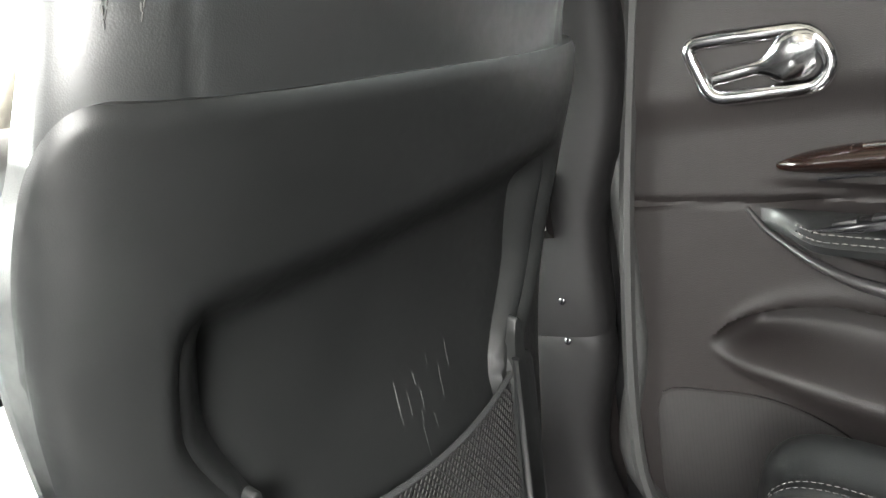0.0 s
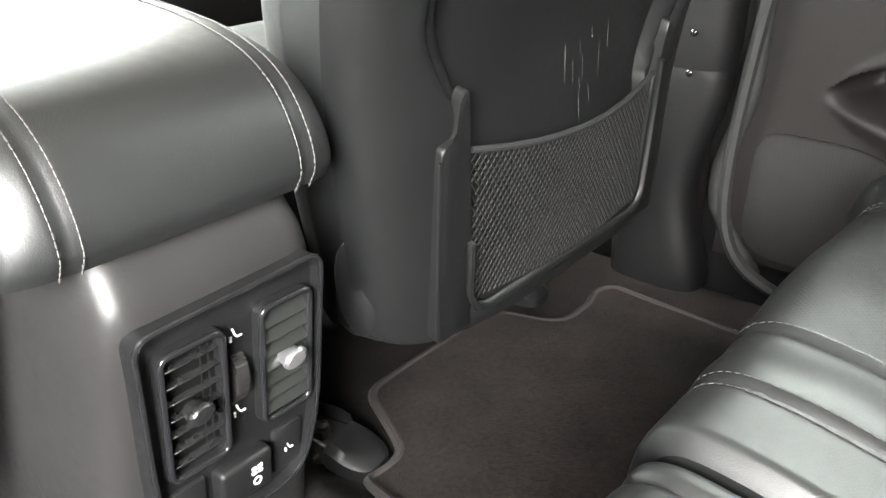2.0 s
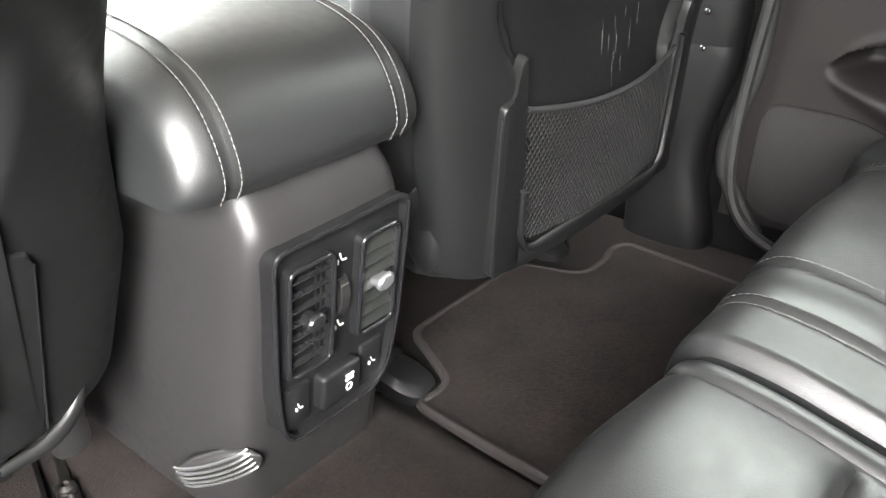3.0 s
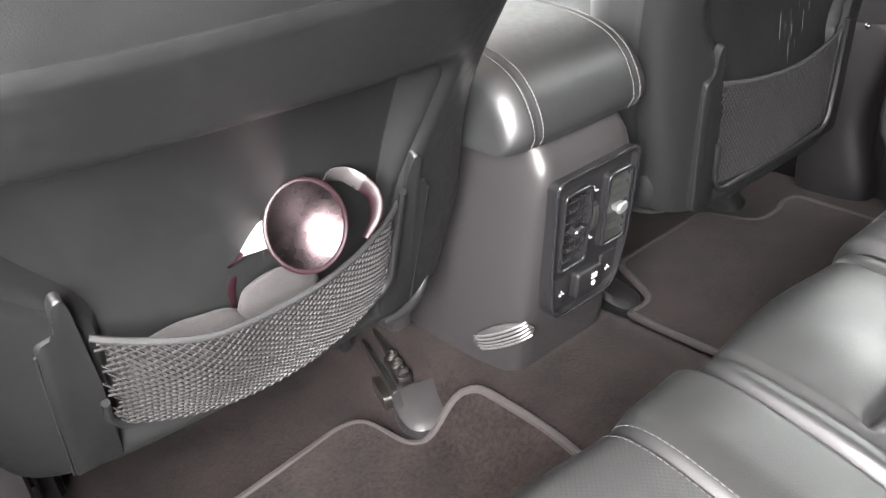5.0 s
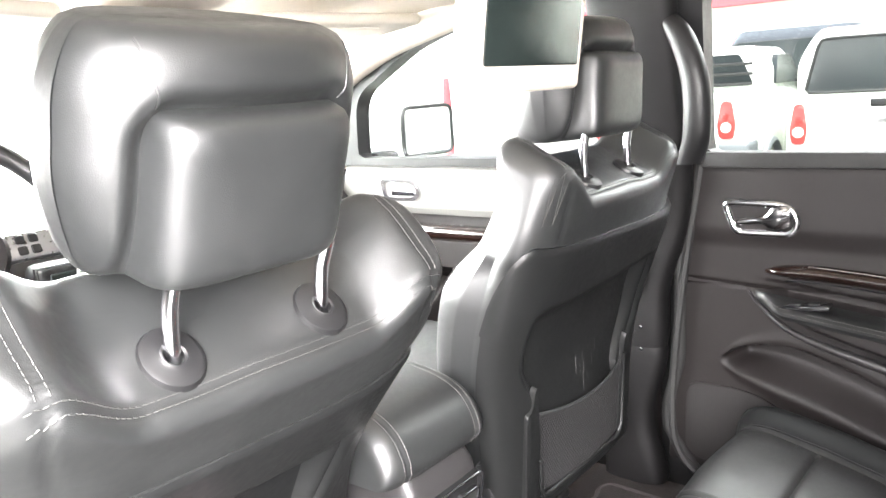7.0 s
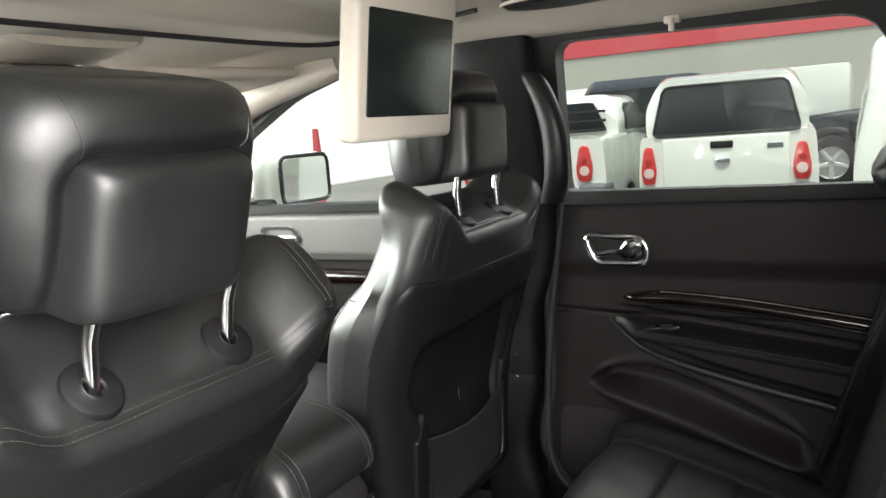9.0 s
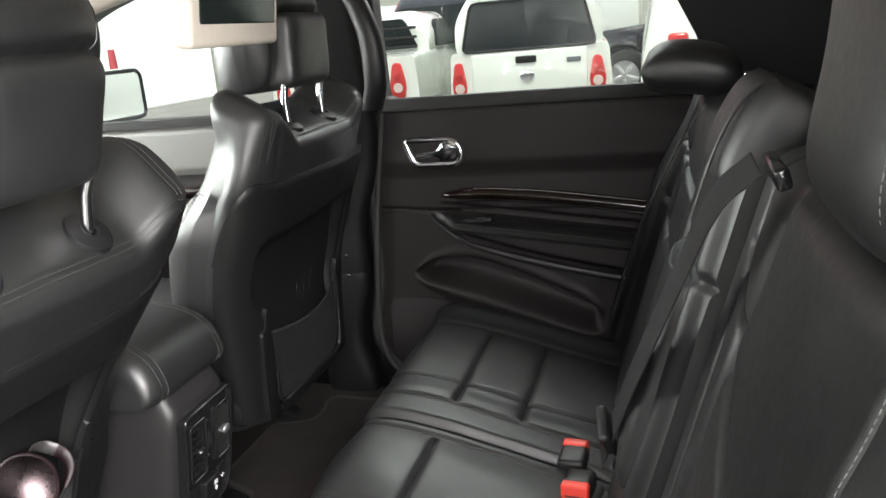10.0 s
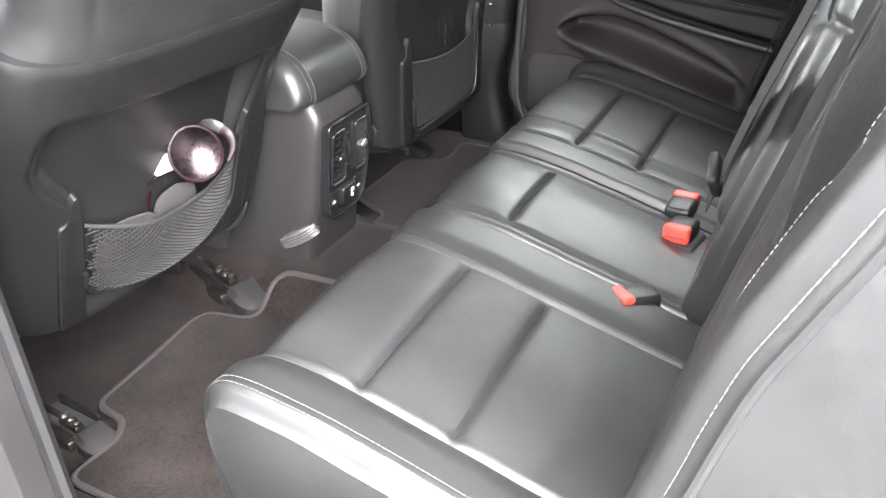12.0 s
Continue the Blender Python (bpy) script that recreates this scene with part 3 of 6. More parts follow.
def sunglasses():
    ob = thing("sunglasses", "plum framed sunglasses with mauve mirrored lenses in the net pocket", "sunglasses")
    h = Vector((0.049, -0.05, 0.014)).normalized()
    v = Vector((0.033, 0.023, 0.066))
    v = (v - h * v.dot(h)).normalized()
    n = h.cross(v)
    if n.y > 0:
        n = -n
    for centre, turn in (((-0.334, 0.035, 0.391), 0.0), ((-0.352, 0.112, 0.29), -14.0)):
        # columns: across the lens, out of its face, up the lens
        base = Matrix((h, n, v)).transposed().to_4x4()
        base.translation = Vector(centre)
        base = base @ Matrix.Rotation(radians(turn), 4, "X")
        bm = bmesh.new()
        rings = []
        for k in range(9):
            r = k / 8
            rings.append([base @ Vector((0.0345 * max(r, 0.02) * math.cos(t), 0.008 * (1 - r * r), 0.0375 * max(r, 0.02) * math.sin(t))) for t in (2 * math.pi * q / 36 for q in range(36))])
        rings += [[p + (base.to_3x3() @ Vector((0, -0.002, 0))) for p in rr] for rr in rings[::-1]]
        loft(bm, rings)
        lens = part("lens", bm, LENS, ob)
        bm = bmesh.new()
        tube(bm, [base @ Vector((0.0355 * math.cos(t), -0.0005, 0.0385 * math.sin(t))) for t in (2 * math.pi * q / 40 for q in range(40))], 0.0024, n=8, closed=True)
        part("rim", bm, LENS_FRAME, lens)
    # broad bridge, its glint painted pale, going over into the lower lens's plum brow
    bm = bmesh.new()
    ribbon(bm, [(-0.352, 0.058, 0.386), (-0.365, 0.07, 0.379), (-0.376, 0.085, 0.37)], ((0.45, 0.3, 0.84), (0.5, 0.3, 0.8)), [(0, 0.0125), (1, 0.0095)], 0.002)
    part("bridge", bm, BRIDGE_GLINT, ob, "pale glossy bridge")
    bm = bmesh.new()
    ribbon(bm, [(-0.374, 0.08, 0.369), (-0.386, 0.084, 0.352), (-0.392, 0.088, 0.334), (-0.39, 0.094, 0.314)], ((0.6, 0.1, 0.75), (0.75, -0.6, 0.2)), [(0, 0.0085), (0.5, 0.0075), (1, 0.006)], 0.0018)
    part("brow", bm, LENS_FRAME, ob)
    # folded temple curling over the far edge of the upper lens
    bm = bmesh.new()
    ribbon(bm, [(-0.307, 0.052, 0.407), (-0.292, 0.058, 0.414), (-0.276, 0.055, 0.411), (-0.267, 0.044, 0.402)], ((0.3, -0.4, 0.85), (0.5, -0.5, 0.7)), [(0, 0.007), (1, 0.0085)], 0.0018)
    part("temple", bm, RIB_GREY, ob, "grey inner side of the folded temple")
    bm = bmesh.new()
    ribbon(bm, [(-0.268, 0.046, 0.404), (-0.262, 0.036, 0.392), (-0.268, 0.028, 0.376), (-0.282, 0.028, 0.36)], ((0.5, -0.5, 0.7), (0.7, -0.7, 0.0)), [(0, 0.0085), (0.5, 0.0065), (1, 0.003)], 0.0018)
    part("temple", bm, LENS_FRAME, ob)
    return ob


# pale colour paints the reflection on the plum frame's bridge
BRIDGE_GLINT = mat("bridge_glint", (0.3, 0.27, 0.265), 0.25, vary=0.05)
RIB_GREY = mat("grey_glossy_temple", (0.03, 0.028, 0.028), 0.3, vary=0.1)
sunglasses()
pouch = thing("glasses_pouch", "grey soft pouch stuffed into the net pocket", "pouch", pose(-0.366, 0, 0))


def pouch_part(pname, centre, w, h, d, lean, material, plabel=""):
    """A soft flattened bag, rounded at its edges, that leans with the seat back."""
    bm = bmesh.new()
    m = Matrix.Translation(centre) @ Matrix.Rotation(radians(24), 4, "X") @ Matrix.Rotation(radians(lean), 4, "Y")
    loops = []
    for k in range(25):
        f = k / 24
        e = max(0.05, (1 - abs(2 * f - 1) ** 2.4) ** 0.5)
        loops.append([m @ Vector((x + 0.0025 * math.sin(9 * f + 40 * x), y + 0.002 * noise.noise(Vector((x * 40, f * 4, 1))), h * (f - 0.5))) for x, y in seat_ring(w * (0.3 + 0.7 * e), -d * e, d * e, 2.3, 44)])
    loft(bm, loops)
    return part(pname, bm, material, pouch, plabel)


pouch_part("pouch_body", (-0.07, 0.088, 0.29), 0.056, 0.085, 0.02, 8, FABRIC)
# soft pad added inside the brow in place of the grey lens back
pouch_part("pouch_flap", (0.012, 0.08, 0.308), 0.04, 0.084, 0.009, 24, FABRIC, "rounded grey pad in place of a grey lens back")


# ---- centre console with rear air vents ----
console = thing("centre_console", "grey plastic centre console with padded black leather armrest", "console")
bm = bmesh.new()
loops = []
for k in range(23):
    f = k / 22
    z = 0.03 + 0.345 * f
    w = 0.098 - 0.012 * f - 0.006 * smooth((f - 0.75) / 0.25)
    yb = 0.022 - 0.014 * smooth(f / 0.9) + 0.02 * smooth((f - 0.88) / 0.12)
    loops.append([(x, y, z) for x, y in seat_ring(w, yb, 0.62, 9.0, 88)])
loft(bm, loops)
part("console_body", bm, PLASTIC, console)

# armrest lid
LID = [(0.016, 0.362), (0.009, 0.376), (0.012, 0.398), (0.026, 0.424), (0.05, 0.443), (0.09, 0.456), (0.15, 0.464), (0.22, 0.468), (0.3, 0.468), (0.355, 0.46), (0.37, 0.44), (0.372, 0.36)]


def lid_profile(k, x):
    """Side profile of the lid, drawn in towards its flanks."""
    y, z = k
    q = min(1, max(0, (abs(x) - 0.066) / 0.036))
    f = 1 - 0.34 * (1 - math.sqrt(max(0, 1 - q * q)))
    return (0.19 + (y - 0.19) * (1 - (1 - f) * 0.35), 0.355 + (z - 0.355) * f)


bm = bmesh.new()
prof = spline([Vector((0, y, z)) for y, z in LID], 48)
xs = [0.102 * math.copysign(abs(k / 26) ** 0.8, k) for k in range(-26, 27)]
loops = []
for x in xs:
    loop = []
    for p in prof:
        y, z = lid_profile((p.y, p.z), x)
        groove = 0.0035 * (bump(abs(x), 0.071, 0.0022))
        n = Vector((0, y - 0.19, (z - 0.36) * 1.6)).normalized()
        loop.append((x, y - n.y * groove, z - n.z * groove))
    loops.append(loop)
loft(bm, loops)
lid = part("armrest_lid", bm, LEATHER, console, "padded black leather armrest lid")
for x in (-0.0765, -0.0655, 0.0655, 0.0765):
    line = []
    for p in prof[:38]:
        y, z = lid_profile((p.y, p.z), x)
        n = Vector((0, y - 0.19, (z - 0.36) * 1.6)).normalized()
        line.append(Vector((x, y, z)) + n * 0.0006)
    stitches("stitching", line, lid, 0.0048, 0.0037, 0.00065)

# vent panel on the rear face
VP = 0.006
outer = rounded([(-0.068, 0.328), (0.069, 0.331), (0.067, 0.21), (0.053, 0.158), (-0.056, 0.156), (-0.065, 0.21)], [0.012, 0.012, 0.03, 0.022, 0.022, 0.03], 6)
inner = [(x * 0.955, 0.2385 + (z - 0.2385) * 0.962) for x, z in outer]
bm = bmesh.new()
plate(bm, inner, "y", VP - 0.001, VP + 0.02)
panel = part("vent_panel", bm, PLASTIC_DARK, console, "black rear climate panel")
bm = bmesh.new()
ring_plate(bm, inner, outer, lambda a, b, c: (a, c, b), VP - 0.009, VP + 0.016)
part("panel_rim", bm, PLASTIC_DARK, panel, "black rim of the climate panel")
bm = bmesh.new()
tube(bm, [(x * 0.992, VP - 0.0088, 0.2385 + (z - 0.2385) * 0.993) for x, z in resample(outer, 110)], 0.0019, n=8, closed=True)
part("rim_edge", bm, PLASTIC_GLOSS, panel, "glossy black edge")


def vent(x0, x1, z0, z1, open_slats):
    """An air vent: a rounded frame standing proud, slats with fins behind them, and a thumb knob."""
    mid, zc = (x0 + x1) / 2, (z0 + z1) / 2
    o = rounded([(x0, z0), (x1, z0), (x1, z1), (x0, z1)], 0.007, 5)
    i = [(mid + (x - mid) * 0.83, zc + (z - zc) * 0.915) for x, z in o]
    closed = open_slats > 30
    bm = bmesh.new()
    ring_plate(bm, i, o, lambda a, b, c: (a, c, b), VP - 0.0085, VP + 0.004)
    v = part("vent", bm, PLASTIC_DARK, panel)
    bm = bmesh.new()
    tube(bm, [(mid + (x - mid) * 0.93, VP - 0.009, zc + (z - zc) * 0.965) for x, z in resample(o, 72)], 0.0022, n=10, closed=True)
    part("vent_frame", bm, PLASTIC_GLOSS, v, "glossy black vent frame")
    # thin black sheet on the solid panel paints the shade of an open duct
    bm = bmesh.new()
    box(bm, x0 + 0.003, x1 - 0.003, VP - 0.0022, VP - 0.0012, z0 + 0.003, z1 - 0.003)
    part("duct", bm, DUCT_SHADE, v)
    for k in range(7):
        z = z0 + 0.0115 + (z1 - z0 - 0.023) * k / 6
        bm = bmesh.new()
        m = Matrix.Translation((mid, VP - 0.0055, z)) @ Matrix.Rotation(radians(open_slats), 4, "X")
        deep = 0.0062 if closed else 0.003
        box(bm, -(x1 - x0) * 0.425, (x1 - x0) * 0.425, -deep, deep, -0.0006, 0.0006, 0.0004, 1, m)
        part("slat", bm, VENT if not closed else SLAT, v)
    if not closed:
        for k in range(2):
            x = mid + (x1 - x0) * (0.2 + 0.12 * k)
            bm = bmesh.new()
            box(bm, x - 0.0005, x + 0.0005, VP - 0.0032, VP - 0.0015, z0 + 0.005, z1 - 0.005)
            part("fin", bm, PLASTIC_DARK, v)
    bm = bmesh.new()
    m = Matrix.Translation((mid + (0.002 if closed else -0.001), VP - 0.0105, zc)) @ Matrix.Rotation(radians(-12), 4, "Y")
    loft(bm, [[m @ Vector((r * math.cos(t), y, 0.72 * r * math.sin(t))) for t in (2 * math.pi * q / 24 for q in range(24))] for r, y in ((0.0075, 0.006), (0.008, -0.001), (0.0095, -0.003), (0.0095, -0.0055), (0.0075, -0.0075), (0.002, -0.008))])
    part("vent_knob", bm, KNOB if closed else VENT, v, "silver grey thumb knob" if closed else "black thumb knob")


# near-black that imitates the shaded depth behind the slats
DUCT_SHADE = mat("duct_shade_black", (0.003, 0.003, 0.003), 0.9, vary=0.1, spec=0.1)
SLAT = mat("grey_slat_plastic", (0.011, 0.012, 0.011), 0.4, vary=0.1)
KNOB = mat("silver_grey_knob", (0.34, 0.34, 0.35), 0.3, metal=0.8, vary=0.05)
vent(-0.055, -0.009, 0.218, 0.311, 12)
vent(0.017, 0.06, 0.222, 0.311, 52)
bm = bmesh.new()
m = Matrix.Translation((0.004, VP, 0.265)) @ Matrix.Rotation(radians(90), 4, "Y")
loft(bm, [[m @ Vector(((0.0165 + (0.0012 if k % 2 else 0)) * math.cos(t), 0.5 * (0.0165 + (0.0012 if k % 2 else 0)) * math.sin(t), z)) for k, t in ((k, 2 * math.pi * k / 48) for k in range(48))] for z in (-0.0045, 0.0045)])
part("thumb_wheel", bm, PLASTIC, panel, "ribbed grey thumb wheel")


def seat_mark(x, z, s, parent, flip=1):
    """A small printed seat symbol: a bent line and a dot."""
    bm = bmesh.new()
    pts = [(-0.5, 0.9), (-0.2, 0.1), (0.1, -0.3), (0.75, -0.3)]
    tube(bm, [(x + flip * a * s, VP - 0.0022, z + b * s) for a, b in pts], s * 0.13, n=6)
    for a, b in ((-0.75, -0.2), (-0.75, -0.6)):
        box(bm, x + flip * a * s - s * 0.14, x + flip * a * s + s * 0.14, VP - 0.0024, VP - 0.001, z + b * s - s * 0.14, z + b * s + s * 0.14)
    part("printed_symbol", bm, WHITE_MARK, parent)


seat_mark(0.004, 0.297, 0.0054, panel)
seat_mark(0.004, 0.24, 0.0054, panel)
for x, fl in ((-0.04, 1), (0.042, 1)):
    bm = bmesh.new()
    box(bm, x - 0.013, x + 0.013, VP - 0.005, VP + 0.004, 0.168, 0.206, 0.003)
    sw = part("heater_button", bm, PLASTIC_DARK, panel)
    seat_mark(x, 0.187, 0.0042, panel, fl)
for o in panel.children:
    if o.name.startswith("printed_symbol") and o.data.vertices[0].co.z < 0.21:
        o.location.y -= 0.004
bm = bmesh.new()
box(bm, -0.021, 0.022, VP - 0.013, VP + 0.004, 0.172, 0.204, 0.004, 3)
flap = part("socket_flap", bm, PLASTIC_DARK, panel, "grey power socket flap")
bm = bmesh.new()
for k, (a, b) in enumerate(((0.0, 0.006), (0.005, 0.006), (0.0, 0.002), (0.005, 0.002))):
    box(bm, 0.003 + a, 0.0065 + a, VP - 0.0142, VP - 0.012, 0.188 + b, 0.19 + b)
tube(bm, [(0.0075 + 0.003 * math.cos(t), VP - 0.0132, 0.183 + 0.003 * math.sin(t)) for t in (2 * math.pi * q / 16 for q in range(16))], 0.0007, n=5, closed=True)
part("printed_symbol", bm, WHITE_MARK, flap)

# the rear face leans in towards the floor, and the whole unit stands a little off centre
for o in console.children_recursive:
    wide = 1.1 if o.name.startswith("armrest_lid") or (o.parent is not None and o.parent.name.startswith("armrest_lid")) else 1.0
    for v in o.data.vertices:
        if o is panel or o.parent is panel or o.parent.parent is panel:
            v.co.z = 0.331 + (v.co.z - 0.331) * 1.09
        v.co.y += 0.013 + 0.14 * max(0.0, 0.33 - v.co.z) * (1 - smooth((v.co.y - 0.06) / 0.2))
        v.co.x = v.co.x * wide + (0.0145 if wide == 1.0 else 0.0105)
        v.co.z += 0.003 if wide == 1.0 else 0.01

# ribs are a lighter grey than the outlet body
RIB = mat("grey_rib_plastic", (0.055, 0.055, 0.056), 0.35, vary=0.15)
# louvred floor outlet at the foot of the console
outlet = thing("floor_air_outlet", "small ribbed grey plastic air outlet low on the console flank", "air outlet")
m = Matrix.Translation((-0.077, 0.083, 0.122)) @ Matrix.Rotation(radians(35), 4, "Z") @ Matrix.Rotation(radians(-21), 4, "X") @ Matrix.Scale(0.8, 4)
bm = bmesh.new()
loops = []
for k in range(17):
    f = 2 * k / 16 - 1
    e = math.sqrt(max(0.02, 1 - abs(f) ** 2.6))
    loops.append([m @ Vector((0.012 * e * math.cos(t) * (0.6 + 0.4 * math.sin(t)), 0.05 * f, 0.02 * e * math.sin(t))) for t in (2 * math.pi * q / 24 for q in range(24))])
loft(bm, loops)
part("outlet_body", bm, PLASTIC, outlet)
for k in range(5):
    bm = bmesh.new()
    z = -0.012 + 0.006 * k
    tube(bm, [m @ Vector((-0.0105 * math.sqrt(max(0.0, 1 - (z / 0.021) ** 2)) * math.sqrt(max(0.05, 1 - abs(q / 7) ** 2.6)) - 0.001, 0.043 * q / 7, z + 0.003 * (q / 7) ** 2)) for q in range(-7, 8)], 0.0013, n=6)
    part("rib", bm, RIB, outlet)


# ---- rear bench ----
CUSHION = [(-0.25, 0.045), (-0.207, 0.09), (-0.19, 0.17), (-0.193, 0.225), (-0.21, 0.256), (-0.25, 0.262), (-0.34, 0.245), (-0.47, 0.207), (-0.66, 0.15)]


def rear_cushion(name, label, x0, x1, seams, cross, hump, perforate):
    seat = thing(name, label, "rear seat", group="rear bench seats")
    prof = spline([Vector((0, y, z)) for y, z in CUSHION], 220)

    def place(a, b):
        x = x0 + (x1 - x0) * a
        p = prof[min(219, int(round(b * 219)))]
        y, z = p.y, p.z
        q = prof[min(219, int(round(b * 219)) + 1)] - prof[max(0, int(round(b * 219)) - 1)]
        n = Vector((0, q.z, -q.y)).normalized()
        edge = min(x - x0, x1 - x)
        inner = min(abs(x - x0) if abs(x0) < 0.2 else 1, abs(x - x1) if abs(x1) < 0.2 else 1) < 0.03
        drop = 0.014 * (1 - smooth(edge / 0.016)) ** 2 if inner else 0.02 * (1 - smooth(edge / 0.028)) ** 2
        h = -drop
        for s in seams:
            h -= 0.0055 * bump(x, s, 0.004)
        h += hump(x) * smooth(b / 0.4)
        inside = len(seams) > 1 and seams[0] < x < seams[-1]
        if inside:
            for c in cross:
                h -= (0.0085 * bump(y, c, 0.0036) + 0.0035 * bump(y, c, 0.014)) * smooth((x - seams[0]) / 0.02) * smooth((seams[-1] - x) / 0.02) * (1 if z > 0.19 else 0)
            h += 0.008 * math.sin(math.pi * (x - seams[0]) / (seams[-1] - seams[0]))
        h += 0.0022 * noise.noise(Vector((x * 14, y * 14, 3)))
        return (x, y - n.y * -h, z + n.z * h)
    bm = bmesh.new()
    sheet(bm, place, int((x1 - x0) / 0.004), 219)
    rim = [e for e in bm.edges if e.is_boundary]
    got = bmesh.ops.extrude_edge_only(bm, edges=rim)
    for v in got["geom"]:
        if isinstance(v, bmesh.types.BMVert):
            v.co.z = min(v.co.z, max(0.05, v.co.z - 0.16))
            v.co.x += 0.006 if v.co.x < (x0 + x1) / 2 else -0.006
    bmesh.ops.recalc_face_normals(bm, faces=bm.faces)
    if perforate:
        lo, hi, y0, y1 = perforate
        pick = [f for f in bm.faces if lo < f.calc_center_median().x < hi and y1 < f.calc_center_median().y < y0 and f.calc_center_median().z > 0.19]
        twin = bm.copy()
        keep = {f.index for f in pick}
        bm.faces.index_update()
        keep = {f.index for f in pick}
        twin.faces.ensure_lookup_table()
        bmesh.ops.delete(twin, geom=[f for f in twin.faces if f.index not in keep], context="FACES")
        bmesh.ops.delete(bm, geom=pick, context="FACES")
        part("insert", twin, LEATHER_PERF, seat, "perforated black leather insert")
    part("cushion", bm, LEATHER, seat)
    bm = bmesh.new()
    box(bm, x0 + 0.02, x1 - 0.02, -0.66, -0.26, 0.02, 0.13, 0.02)
    part("seat_base", bm, PLASTIC_DARK, seat)
    return seat, place


bolster = lambda a, b, w, h: (lambda x: h * smooth((w - min(abs(x - a), abs(x - b))) / w))
left_seat, left_fn = rear_cushion("rear_bench_seat", "wide black leather rear seat beside the open door", -0.628, -0.134, (-0.535, -0.238), (-0.335, -0.45),
                                  lambda x: 0.014 * smooth((-0.525 - x) / 0.05) + 0.006 * smooth((x + 0.238) / 0.04), (-0.525, -0.248, -0.215, -0.58))
mid_seat, mid_fn = rear_cushion("rear_bench_seat", "narrow black leather middle seat of the rear bench", -0.13, 0.136, (-0.1, 0.107), (-0.335,), lambda x: -0.004, None)
right_seat, right_fn = rear_cushion("rear_bench_seat", "black leather rear seat beside the closed door", 0.14, 0.66, (0.21, 0.285, 0.56), (-0.335, -0.45),
                                    lambda x: 0.014 * smooth((x - 0.58) / 0.05) + 0.004 * smooth((0.27 - x) / 0.04), (0.295, 0.55, -0.215, -0.58))


def cushion_line(fn, x, x0, x1, b0, b1, n=70):
    return [Vector(fn((x - x0) / (x1 - x0), b0 + (b1 - b0) * k / (n - 1))) + Vector((0, 0, 0.0006)) for k in range(n)]


for dx in (0.0, 0.009):
    stitches("stitching", cushion_line(left_fn, -0.606 + dx, -0.628, -0.134, 0.38, 0.98), left_seat, 0.0065, 0.0044, 0.0007)
stitches("stitching", cushion_line(left_fn, -0.542, -0.628, -0.134, 0.45, 0.98), left_seat, 0.006, 0.004, 0.0005, material=THREAD_DARK)
for x in (-0.246, -0.23):
    stitches("stitching", cushion_line(left_fn, x, -0.628, -0.134, 0.45, 0.98), left_seat, 0.006, 0.004, 0.0005, material=THREAD_DARK)
for x in (0.203, 0.218, 0.293):
    stitches("stitching", cushion_line(right_fn, x, 0.14, 0.66, 0.45, 0.98), right_seat, 0.006, 0.004, 0.0005, material=THREAD_DARK)
for x in (0.568, 0.578):
    stitches("stitching", cushion_line(right_fn, x, 0.14, 0.66, 0.45, 0.98), right_seat, 0.006, 0.004, 0.0005, material=THREAD_DARK)


BACK0, BACK1 = Vector((0, -0.59, 0.13)), Vector((0, -0.775, 0.765))


def rear_back(seat, x0, x1, outer, seams, folds, low=0.0, dy=0.0):
    """A rear backrest; seams: places across; folds: sewn lines (x, f, x, f, depth, width) on its face; low: bolster height."""
    up = (BACK1 - BACK0)
    n = Vector((0, up.z, -up.y)).normalized()
    size = up.length

    def place(a, b):
        x = x0 + (x1 - x0) * a
        f = b * 1.06
        p = BACK0 + up * min(f, 1.0)
        h = 0.0
        if f > 0.9:
            t = (f - 0.9) / 0.16
            h -= 0.1 * t * t
            p = BACK0 + up * (0.9 + 0.07 * math.sin(t * math.pi / 2))
        edge = min(x - x0, x1 - x)
        h -= 0.022 * (1 - smooth(edge / 0.03)) ** 2
        if outer:
            e = (x - x0) if outer < 0 else (x1 - x)
            h += low * smooth((0.14 - e) / 0.09) * smooth(f / 0.1) * (1 - 0.75 * smooth((f - 0.6) / 0.3))
        for s in seams:
            h -= 0.006 * bump(x, s, 0.004)
        for xa, fa, xb, fb, depth, width in folds:
            px, pz, qx, qz = xa, fa * size, xb, fb * size
            dx, dz = qx - px, qz - pz
            t = min(1, max(0, ((x - px) * dx + (f * size - pz) * dz) / (dx * dx + dz * dz)))
            h -= depth * bump(math.hypot(x - px - t * dx, f * size - pz - t * dz), 0, width)
        if len(seams) > 1 and seams[0] < x < seams[-1]:
            h += 0.01 * math.sin(math.pi * (x - seams[0]) / (seams[-1] - seams[0]))
        h += 0.0016 * noise.noise(Vector((x * 9, 7, b * 6))) + 0.0004 * noise.noise(Vector((x * 30, 3, b * 18)))
        return Vector((x, p.y + dy, p.z)) + n * h
    bm = bmesh.new()
    sheet(bm, place, max(30, int((x1 - x0) / 0.0042)), 140, (0, -0.2, -0.05))
    part("backrest", bm, LEATHER, seat)
    return place


def face_folds(side, mid, inner, outer_x):
    """Sewn lines of a rear backrest's face, mirrored for the other side."""
    return [(inner, 0.745, mid, 0.775, 0.014, 0.006), (mid, 0.775, outer_x, 0.78, 0.014, 0.006),
            (mid, 0.775, mid + side * 0.012, 0.585, 0.012, 0.018), (mid, 0.775, mid + side * 0.02, 0.92, 0.009, 0.022),
            (mid + side * 0.012, 0.585, outer_x, 0.6, 0.009, 0.008), (mid + side * 0.012, 0.585, inner, 0.57, 0.006, 0.01)]


